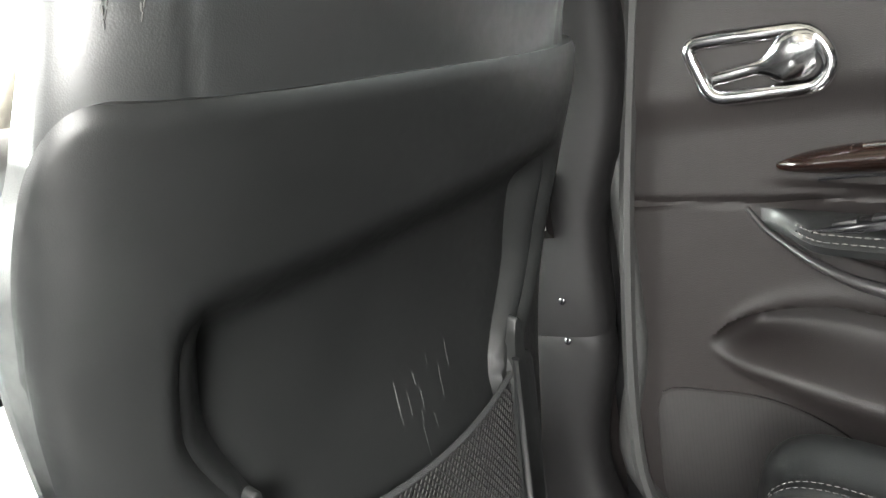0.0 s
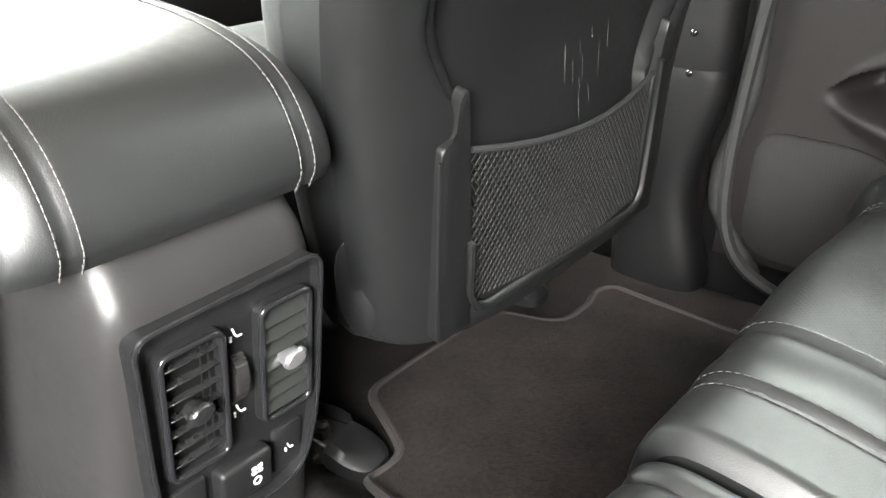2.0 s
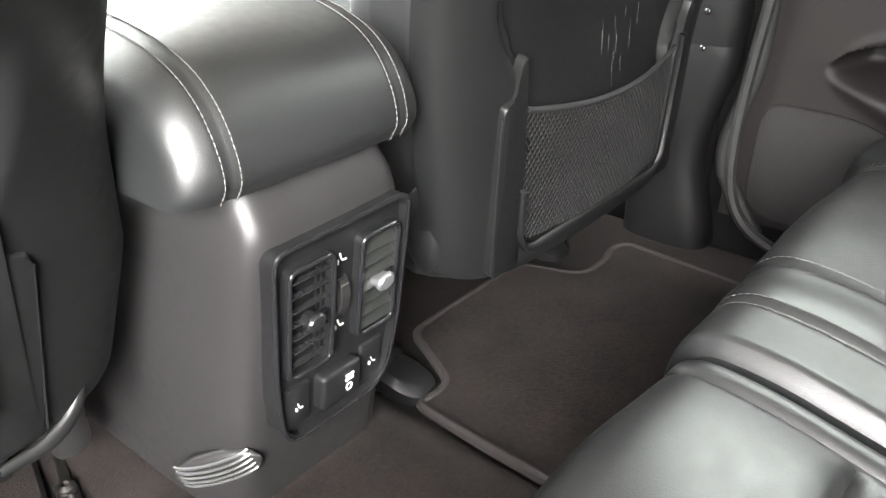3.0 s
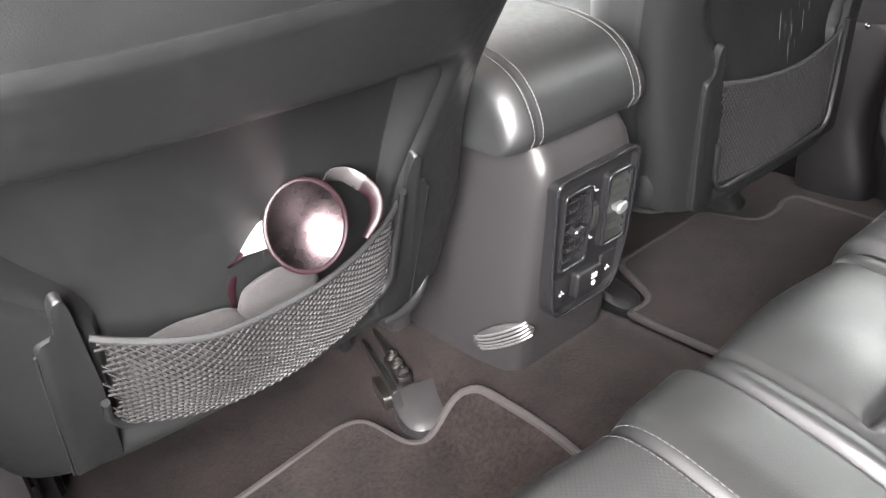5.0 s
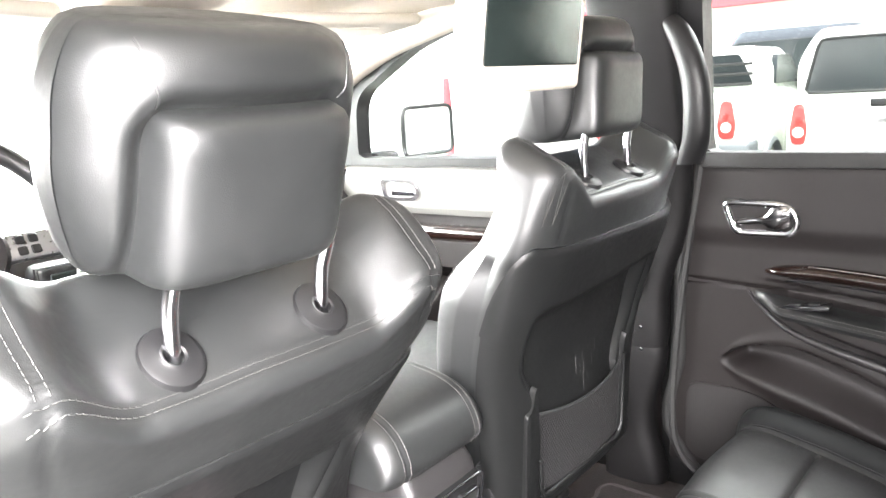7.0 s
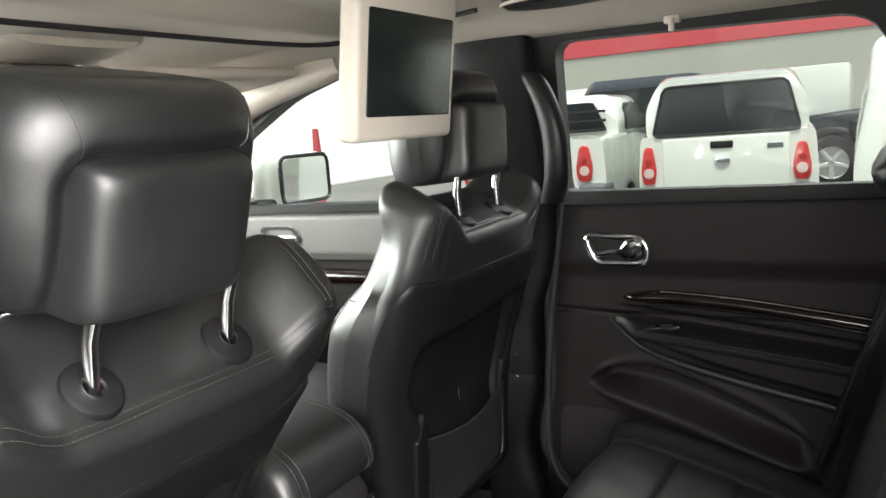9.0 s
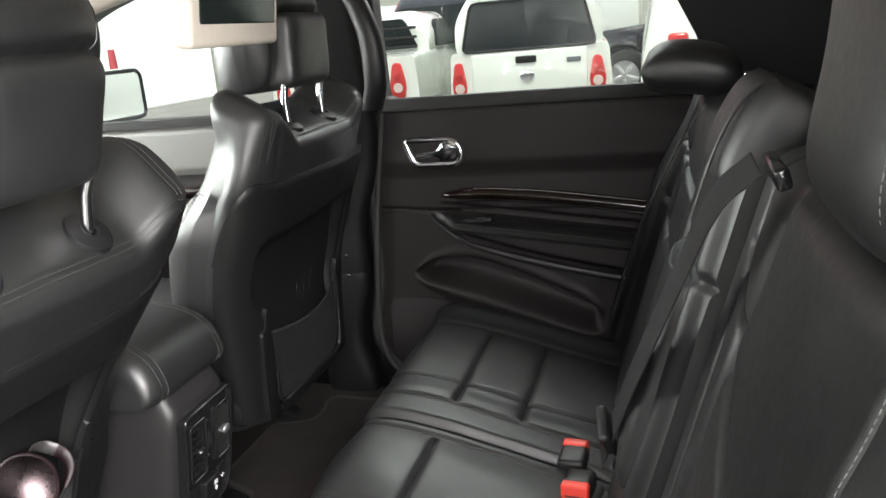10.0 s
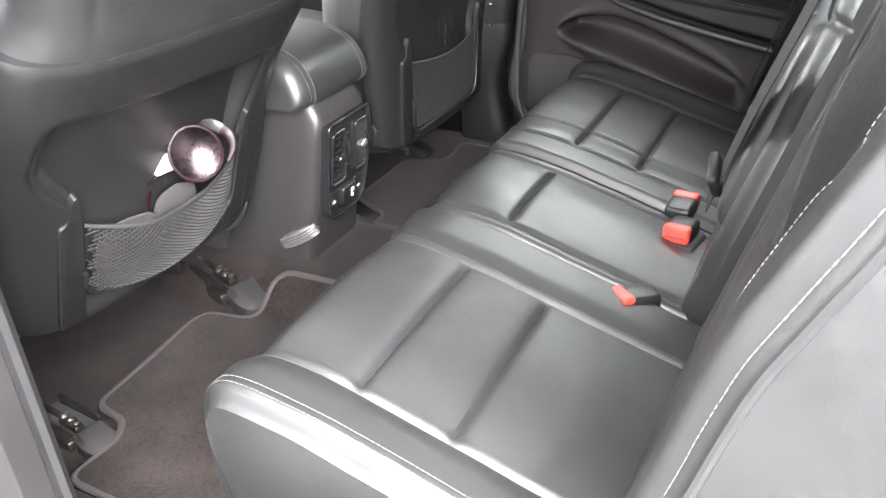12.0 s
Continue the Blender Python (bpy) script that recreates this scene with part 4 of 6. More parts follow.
LEFT_FOLDS = [(-0.2, 0.8, -0.3, 0.7, 0.015, 0.006), (-0.3, 0.7, -0.64, 0.5, 0.015, 0.008), (-0.3, 0.7, -0.285, 0.42, 0.016, 0.013),
              (-0.285, 0.42, -0.28, 0.1, 0.008, 0.012), (-0.3, 0.7, -0.33, 0.92, 0.008, 0.02),
              (-0.59, 0.2, -0.6, 0.6, 0.005, 0.006), (-0.6, 0.6, -0.665, 0.8, 0.005, 0.006)]
lb = rear_back(left_seat, -0.732, -0.134, -1, (-0.652, -0.21), LEFT_FOLDS, 0.03, -0.035)
mb = rear_back(mid_seat, -0.13, 0.136, 0, (), [(-0.13, 0.7, 0.136, 0.7, 0.008, 0.006)])
rb = rear_back(right_seat, 0.14, 0.72, 1, (0.2, 0.63), face_folds(-1, 0.41, 0.2, 0.63), 0.04)
LW = 0.732 - 0.134
for x in (-0.659,):
    stitches("stitching", [Vector(lb((x + 0.732) / LW, k / 80)) + Vector((-0.0006, 0.002, 0.0006)) for k in range(6, 74)], left_seat, 0.0048, 0.0033, 0.0005, material=SCUFF)
stitches("stitching", [Vector(lb(0.012, k / 80)) + Vector((-0.001, 0.0012, 0.0004)) for k in range(6, 74)], left_seat, 0.0065, 0.0048, 0.0006, material=THREAD_DARK)
bm = bmesh.new()
tube(bm, [Vector(lb(0.0, k / 80)) + Vector((-0.0005, -0.004, 0)) for k in range(4, 76)], 0.004, n=8)
part("edge_piping", bm, LEATHER, left_seat)
bm = bmesh.new()
tube(bm, [Vector(lb(0.0, 0.76)) + Vector((0.0005, -0.012 - 0.16 * k / 12, -0.002 - 0.035 * k / 12)) for k in range(12)], 0.0013, n=6)
part("side_seam", bm, LEATHER, left_seat)
bm = bmesh.new()
box(bm, -0.66, -0.6, -0.78, -0.62, 0.06, 0.17, 0.02, 3)
part("hinge_cover", bm, PLASTIC_DARK, left_seat)

# fold-down armrest set into the middle backrest
arm = thing("folding_armrest", "black leather folding armrest closed in the middle backrest", "armrest")
up = (BACK1 - BACK0)
nrm = Vector((0, up.z, -up.y)).normalized()
bm = bmesh.new()
loops = []
for k in range(25):
    f = k / 24
    e = max(0.1, (1 - abs(2 * f - 1) ** 9) ** 0.5)
    p = BACK0 + up * (0.25 + 0.44 * f)
    loops.append([p + Vector((x, 0, 0)) + nrm * y for x, y in seat_ring(0.108 * (0.92 + 0.08 * e), -0.03, 0.02 * e, 5, 48)])
loft(bm, [[(q.x + 0.004, q.y, q.z) for q in l] for l in loops])
part("armrest_body", bm, LEATHER, arm)
bm = bmesh.new()
tube(bm, [BACK0 + up * (0.684 - 0.012 * math.sin(k / 12 * math.pi)) + Vector((0.06 - 0.12 * k / 12, 0, 0)) + nrm * (0.014 + 0.006 * math.sin(k / 12 * math.pi)) for k in range(13)], 0.0016, n=8)
part("pull_strap", bm, BUMPER, arm, "pale grey piped pull loop")


def rear_headrest(label, m, post_y):
    ob = thing("rear_head_restraint", label, "head restraint", m, group="rear head restraints")
    bm = bmesh.new()
    loops = []
    for k in range(21):
        f = k / 20
        e = max(0.06, (1 - abs(2 * f - 1) ** 4) ** 0.5)
        loops.append([(x, y - 0.01 * math.sin(math.pi * f), 0.014 + 0.196 * f) for x, y in seat_ring(0.135 * (0.75 + 0.25 * e), -0.055 * e, 0.05 * e, 2.8, 56)])
    loft(bm, loops)
    part("pad", bm, LEATHER, ob)
    for side in (-1, 1):
        bm = bmesh.new()
        tube(bm, [(side * 0.07, post_y, -0.06), (side * 0.07, post_y, 0.05)], 0.007, n=10)
        part("post", bm, CHROME, ob)
        line = []
        for k in range(29):
            f = 0.1 + 0.8 * k / 28
            e = (1 - abs(2 * f - 1) ** 4) ** 0.5
            y = 0.05 * e * (1 - (0.1 / (0.135 * (0.75 + 0.25 * e))) ** 2.8) ** (1 / 2.8)
            line.append((side * 0.1, y - 0.01 * math.sin(math.pi * f) + 0.0006, 0.02 + 0.19 * f))
        stitches("stitching", line, ob, 0.0056, 0.004, 0.0005, material=THREAD_MID)
    return ob


rear_headrest("upright black leather rear head restraint with grey stitching", Matrix.Translation((-0.505, -0.812, 0.712)) @ Matrix.Rotation(radians(8), 4, "X"), -0.034)
rear_headrest("black leather rear head restraint folded forward over the seat", Matrix.Translation((0.5, -0.83, 0.745)) @ Matrix.Rotation(radians(-82), 4, "X") @ Matrix.Scale(0.86, 4), 0.0)

# low middle head restraint
ob = thing("rear_head_restraint", "low wide black leather head restraint of the middle seat", "head restraint", group="rear head restraints")
for lo, hi, dy in ((-0.128, 0.1, 0.0),):
    bm = bmesh.new()
    loops = []
    for k in range(21):
        f = k / 20
        e = max(0.06, (1 - abs(2 * f - 1) ** 4) ** 0.5)
        p = BACK0 + up * (0.86 + 0.185 * f)
        loops.append([p + Vector(((lo + hi) / 2 + x, 0, 0)) + nrm * (y - 0.02 * f * f) for x, y in seat_ring((hi - lo) / 2 * (0.85 + 0.15 * e), -0.085 * e, 0.02 * e, 3.2, 56)])
    loft(bm, loops)
    part("pad", bm, LEATHER, ob)
bm = bmesh.new()
tube(bm, [BACK0 + up * (0.87 + 0.165 * k / 14) + Vector((-0.1, 0, 0)) + nrm * (0.0185 - 0.02 * (k / 14) ** 2 - 0.012 * (k / 14) ** 8) for k in range(15)], 0.002, n=6)
part("seam", bm, LEATHER, ob)


def buckle(x, y, z, yaw, tilt, label):
    ob = thing("seat_belt_buckle", label, "seat belt buckle", pose(x, y, z, 0, tilt, yaw), group="seat belt buckles")
    bm = bmesh.new()
    box(bm, -0.004, 0.052, -0.022, 0.022, -0.022, 0.012, 0.008, 3)
    part("housing", bm, PLASTIC_DARK, ob)
    bm = bmesh.new()
    box(bm, -0.0135, 0.006, -0.0205, 0.0205, -0.012, 0.0145, 0.004, 3)
    part("button", bm, RED, ob, "red release button")
    # solid black block, its colour standing in for the hollow's shade
    bm = bmesh.new()
    box(bm, -0.022, 0.062, -0.032, 0.032, -0.034, -0.012, 0.01, 3)
    part("well", bm, RUBBER, ob, "black block imitating the dark hollow in the cushion")
    bm = bmesh.new()
    box(bm, -0.0142, -0.0125, -0.015, 0.015, -0.0035, -0.0015)
    part("slot", bm, RUBBER, ob)


buckle(0.172, -0.545, 0.192, 176, 4, "black seat belt buckle with red button in the bench gap")
buckle(0.05, -0.558, 0.194, -6, 4, "black seat belt buckle with red button in the bench gap")
buckle(-0.158, -0.53, 0.186, -40, 6, "black seat belt buckle with red button near the seat edge")


def belt(label, pts, normals, w=0.047):
    ob = thing("seat_belt", label, "seat belt")
    bm = bmesh.new()
    line = spline(pts, 40)
    side = [Vector(n).normalized() for n in normals]
    def place(a, b):
        i = min(39, int(round(b * 39)))
        f = b * (len(side) - 1)
        k = min(int(f), len(side) - 2)
        s = side[k].lerp(side[k + 1], f - k).normalized()
        return line[i] + s * (a - 0.5) * w
    sheet(bm, place, 4, 39, (0, -0.0016, 0))
    part("webbing", bm, WEB, ob)
    return ob


def back_point(x, f, h):
    return BACK0 + up * f + Vector((x, 0, 0)) + nrm * h


mid_belt = belt("black seat belt lying slantwise down the rear backrest", [back_point(-0.31, 0.955, 0.004), back_point(-0.27, 0.88, 0.022), back_point(-0.19, 0.71, 0.026), back_point(-0.1, 0.5, 0.03), back_point(-0.01, 0.31, 0.03), back_point(0.03, 0.2, 0.03)], [(1, 0.1, 0.25), (1, 0.1, 0.35)])
bm = bmesh.new()
m = Matrix.Translation(back_point(-0.335, 0.955, -0.004)) @ Matrix.Rotation(radians(-16), 4, "X")
box(bm, -0.042, 0.042, -0.012, 0.0, -0.01, 0.008, 0.004, 3, m)
part("belt_guide", bm, PLASTIC_GLOSS, mid_belt, "glossy black belt guide")
bm = bmesh.new()
m = Matrix.Translation(back_point(0.0, 0.29, 0.036)) @ Matrix.Rotation(radians(-16), 4, "X") @ Matrix.Rotation(radians(-25), 4, "Y")
box(bm, -0.03, 0.03, -0.008, 0.008, -0.02, 0.02, 0.007, 3, m)
part("tongue", bm, PLASTIC_DARK, mid_belt, "black latch tongue with steel tip")
bm = bmesh.new()
box(bm, -0.014, 0.014, -0.0015, 0.0015, -0.055, -0.018, 0.001, 1, m)
part("latch_plate", bm, STEEL, mid_belt)
belt("black seat belt lying over the rear backrest by the closed door", [back_point(0.47, 0.97, 0.0), back_point(0.52, 0.8, 0.02), back_point(0.6, 0.5, 0.045), back_point(0.64, 0.25, 0.05), back_point(0.66, 0.12, 0.05)], [(1, 0.1, -0.2), (1, 0.1, -0.2)])


# ---- floor, sills and mats ----
def floor_z(x, y):
    return 0.065 * (1 - smooth((abs(x) - 0.1) / 0.1))


bm = bmesh.new()
sheet(bm, lambda a, b: (-0.74 + 1.52 * a, -1.5 + 3.0 * b, floor_z(-0.74 + 1.52 * a, 0) + 0.002 * noise.noise(Vector((a * 9, b * 14, 0)))), 76, 60, (0, 0, -0.1))
tagged(part("floor", bm, CARPET), "dark charcoal carpeted car floor with centre tunnel", "floor", kind="structure")


def floor_mat(label, outline, radii):
    ob = thing("floor_mat", label, "floor mat", group="rear floor mats")
    line = rounded(outline, radii, 6)
    cx = sum(p[0] for p in line) / len(line)
    cy = sum(p[1] for p in line) / len(line)
    bm = bmesh.new()
    vs = [bm.verts.new((x, y, floor_z(x, y) + 0.016)) for x, y in line]
    bm.faces.new(vs)
    bmesh.ops.triangulate(bm, faces=list(bm.faces))
    for k in range(9):
        long = [e for e in bm.edges if e.calc_length() > 0.03]
        if long:
            bmesh.ops.subdivide_edges(bm, edges=long, cuts=1)
            bmesh.ops.triangulate(bm, faces=list(bm.faces))
    for v in bm.verts:
        v.co.z = floor_z(v.co.x, v.co.y) + 0.016 + 0.0025 * noise.noise(Vector((v.co.x * 9, v.co.y * 9, 4)))
    got = bmesh.ops.extrude_face_region(bm, geom=list(bm.faces))
    for v in got["geom"]:
        if isinstance(v, bmesh.types.BMVert):
            v.co.z -= 0.0135
    part("mat_body", bm, MAT_PILE, ob, "charcoal carpet pile")
    bm = bmesh.new()
    tube(bm, [(x, y, floor_z(x, y) + 0.0125) for x, y in resample(line, 220)], 0.0058, n=8, closed=True)
    part("edging", bm, MAT_EDGE, ob, "grey sewn edging")


floor_mat("notched charcoal carpet floor mat behind the driver seat",
          [(-0.62, 0.1), (-0.54, 0.095), (-0.5, 0.12), (-0.49, 0.185), (-0.25, 0.208), (-0.222, 0.197), (-0.208, 0.108), (-0.14, 0.108), (-0.122, 0.085), (-0.12, -0.03), (-0.165, -0.4), (-0.64, -0.4)],
          [0.02, 0.015, 0.02, 0.02, 0.015, 0.018, 0.03, 0.014, 0.015, 0.05, 0.02, 0.02])
floor_mat("charcoal carpet floor mat behind the front passenger seat",
          [(0.184, 0.1), (0.238, 0.094), (0.262, 0.14), (0.29, 0.2), (0.52, 0.2), (0.55, 0.108), (0.62, 0.108), (0.645, 0.118), (0.68, 0.11), (0.668, -0.06), (0.66, -0.4), (0.12, -0.4), (0.152, -0.05)],
          [0.014, 0.025, 0.02, 0.02, 0.02, 0.03, 0.02, 0.02, 0.02, 0.05, 0.02, 0.02, 0.05])


def seat_anchor(label, x, y, yaw, cover, size=1.0, z=0.01):
    """The rear end of a seat rail: an open channel with a steel bar, ending in a rounded plastic tongue."""
    ob = thing("seat_rail_end", label, "seat rail", pose(x, y, z, 0, 0, yaw) @ Matrix.Scale(size, 4), group="seat rail ends")
    bm = bmesh.new()
    line = rounded([(-0.033, 0.004), (-0.038, -0.03), (-0.026, -0.062), (0.024, -0.062), (0.036, -0.03), (0.033, 0.004)], [0.003, 0.02, 0.024, 0.024, 0.02, 0.003], 6)
    low = [bm.verts.new((a, b, -0.012)) for a, b in line]
    mid = [bm.verts.new((a, b, 0.001 + 0.016 * smooth((b + 0.062) / 0.066))) for a, b in line]
    top = [bm.verts.new((a * 0.72, -0.022 + (b + 0.022) * 0.78, 0.011 + 0.016 * smooth((b + 0.062) / 0.066))) for a, b in line]
    n = len(line)
    for p, q in ((low, mid), (mid, top)):
        for i in range(n):
            bm.faces.new((p[i], p[(i + 1) % n], q[(i + 1) % n], q[i]))
    bm.faces.new(top)
    bm.faces.new(low[::-1])
    part("rail_cover", bm, cover, ob, "rounded plastic rail end cover")
    bm = bmesh.new()
    box(bm, -0.026, 0.026, 0.003, 0.14, -0.008, 0.017, 0.002, 1)
    part("channel_floor", bm, RUBBER, ob)
    for side, material in ((-1, STEEL), (1, PLASTIC_GLOSS)):
        bm = bmesh.new()
        high = 0.026 if side < 0 else 0.036
        plate(bm, rounded([(0.002, -0.008), (0.13, -0.008), (0.13, high), (0.02, high), (0.002, high - 0.005)], 0.003, 3), "x", side * 0.028 - 0.0022, side * 0.028 + 0.0022)
        part("flange", bm, material, ob)
    bm = bmesh.new()
    plate(bm, rounded([(0.012, -0.012), (0.06, -0.012), (0.06, 0.012), (0.012, 0.008)], 0.004, 3), "x", -0.041, -0.0305)
    part("side_bracket", bm, STEEL, ob)
    bm = bmesh.new()
    box(bm, -0.019, 0.001, 0.012, 0.07, 0.015, 0.032, 0.004, 2)
    part("rail", bm, STEEL, ob, "greasy worn steel rail")
    bm = bmesh.new()
    tube(bm, [(-0.009, 0.06, 0.03), (-0.007, 0.1, 0.031), (-0.006, 0.15, 0.031)], 0.005, n=10)
    part("rail_rod", bm, STEEL, ob)
    for k in range(3):
        bm = bmesh.new()
        y0 = 0.02 + 0.02 * k
        loft(bm, [[(-0.009 + r * math.cos(t), y0 + r * math.sin(t), h) for t in (2 * math.pi * q / 12 for q in range(12))] for r, h in ((0.0085, 0.03), (0.0085, 0.037), (0.004, 0.04), (0.0035, 0.036))])
        part("bolt", bm, STEEL, ob)


seat_anchor("greasy steel seat rail end with grey plastic cover", -0.152, 0.172, -17, PLASTIC, 1.0, 0.021)
seat_anchor("steel seat rail end with grey plastic cover by the sill", -0.545, 0.14, -6, PLASTIC, 0.75)
seat_anchor("steel seat rail end with black cover beside the console", 0.205, 0.155, 12, PLASTIC_DARK, 0.8, 0.014)
seat_anchor("steel seat rail end with black cover beside the far sill", 0.6, 0.22, 4, PLASTIC_DARK, 0.8)

# driver side sill and jamb of the open rear door
bm = bmesh.new()
sheet(bm, lambda a, b: (-0.64 - 0.16 * a, -0.95 + 1.1 * b, 0.03 + 0.05 * math.sin(math.pi * min(1, a * 1.5) * 0.5) - 0.08 * smooth((a - 0.75) / 0.25)), 16, 40, (0, 0, -0.05))
tagged(part("door_sill", bm, PLASTIC), "grey plastic scuff plate of the open rear door", "sill", kind="structure")
bm = bmesh.new()
box(bm, -0.9, -0.79, -1.0, 1.3, -0.14, 0.03, 0.03, 3)
tagged(part("rocker_panel", bm, WHITE_PAINT), "white painted rocker panel under the open door", "car body", kind="structure")


bm = bmesh.new()
loops = []
for k in range(20):
    z = 0.0 + 1.05 * k / 19
    x = -0.745 + 0.09 * smooth((z - 0.6) / 0.5)
    y = -0.112 - 0.03 * smooth((0.2 - z) / 0.2)
    loops.append([(x, y + 0.012, z), (x - 0.01, y, z), (x - 0.045, y - 0.004, z), (x - 0.06, y + 0.01, z), (x - 0.075, y + 0.05, z), (x - 0.12, y + 0.06, z), (x - 0.12, y + 0.2, z), (x, y + 0.2, z)])
loft(bm, loops)
tagged(part("door_jamb", bm, PLASTIC), "grey trimmed jamb of the open rear door", "car body", kind="structure")
bm = bmesh.new()
box(bm, -0.93, -0.815, -0.04, 0.3, -0.1, 0.68, 0.03, 3)
tagged(part("outer_pillar_skin", bm, WHITE_PAINT), "white painted outer skin beside the open door", "car body", kind="structure")
bm = bmesh.new()
tube(bm, [(-0.752 + 0.09 * smooth((z - 0.6) / 0.5), -0.118 - 0.03 * smooth((0.2 - z) / 0.2), z) for z in [0.02 + k * 0.05 for k in range(21)]], 0.009, n=8)
tagged(part("jamb_seal", bm, PLASTIC_DARK), "black rubber seal along the open door jamb", "seal", kind="structure")


def pillar(name, side, label):
    """Upper and lower trim of a door pillar; the upper one laps over the lower at a level joint."""
    ob = thing(name, label, "pillar trim", kind="structure")
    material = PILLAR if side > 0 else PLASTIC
    for pname, z0, z1, grow in (("lower_trim", 0.0, 0.318, 0.0), ("upper_trim", 0.312, 1.05, 0.003)):
        bm = bmesh.new()
        loops = []
        for k in range(28):
            z = z0 + (z1 - z0) * k / 27
            x = side * (0.782 - 0.1 * smooth((z - 0.55) / 0.5))
            yb = -0.005 + 0.024 * (1 - smooth((z - 0.42) / 0.16)) - 0.035 * smooth((z - 0.4) / 0.3) + 0.03 * smooth((0.3 - z) / 0.15) - 0.03 * smooth((0.14 - z) / 0.14)
            yf = 0.13 + 0.03 * smooth((0.4 - z) / 0.3)
            hw = 0.034 + grow + 0.008 * smooth((0.2 - z) / 0.2) ** 2
            tuck = 0.004 * smooth((0.006 - (z - z0)) / 0.006) if grow else 0.004 * smooth((z - z1 + 0.006) / 0.006)
            yc, h = (yb + yf) / 2, (yf - yb) / 2 + grow - tuck
            loops.append([(x + px, yc + py, z) for px, py in seat_ring(hw - tuck, -h, h, 3.0, 40)])
        loft(bm, loops)
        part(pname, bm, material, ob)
    return ob


bm = bmesh.new()
tube(bm, [(0.8 - 0.1 * smooth((z - 0.6) / 0.5), -0.004 + 0.03 * smooth((0.3 - z) / 0.15) - 0.075 * smooth((0.14 - z) / 0.14), z) for z in [0.03 + 0.03 * k for k in range(24)]], 0.0125, n=10)
tagged(part("door_seal", bm, RUBBER), "black rubber seal between pillar and closed rear door", "seal", kind="structure")
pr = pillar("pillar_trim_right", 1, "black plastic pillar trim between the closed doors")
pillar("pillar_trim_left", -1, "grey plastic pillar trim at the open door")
for z in (0.359, 0.309):
    bm = bmesh.new()
    loft(bm, [[(0.7445 - q, 0.06 + r * math.cos(t), z + r * math.sin(t)) for t in (2 * math.pi * k / 12 for k in range(12))] for r, q in ((0.0045, 0.0), (0.0045, 0.003), (0.0025, 0.0045))])
    part("bolt", bm, PLASTIC_GLOSS, pr)
bm = bmesh.new()
pts = spline([(0.69, -0.0, 1.0), (0.675, -0.05, 0.955), (0.665, -0.085, 0.87), (0.675, -0.085, 0.77), (0.7, -0.06, 0.71)], 24)
loft(bm, [[p + Vector((0.02 * math.cos(t), 0.026 * math.sin(t), 0)) for t in (2 * math.pi * k / 20 for k in range(20))] for p in pts])
part("belt_guide", bm, PLASTIC_DARK, pr, "black curved belt guide cover")


# ---- closed doors on the passenger side ----
def arm_top(y):
    return 0.452 - 0.125 * (-0.14 - y)


def arm_low(y):
    f = min(1, max(0, (-0.145 - y) / 0.5))
    return 0.455 - 0.16 * f ** 0.55


def smooth_table(pts, n=60):
    """A smooth curve through (a, b) pairs, as a finer table."""
    return [(p.x, p.y) for p in spline([Vector((a, b, 0)) for a, b in pts], n)]


POCKET_TOP = smooth_table([(0.076, 0.292), (0.1, 0.314), (0.135, 0.33), (0.19, 0.338), (0.25, 0.332), (0.35, 0.298), (0.48, 0.241), (0.55, 0.196)])
POCKET_LOW = smooth_table([(0.076, 0.288), (0.1, 0.281), (0.14, 0.271), (0.2, 0.253), (0.28, 0.23), (0.4, 0.188), (0.5, 0.155), (0.55, 0.15)])


WOOD_TOP = smooth_table([(0.17, 0.507), (0.25, 0.509), (0.3, 0.508), (0.42, 0.499), (0.56, 0.481), (0.685, 0.463), (0.79, 0.446)])


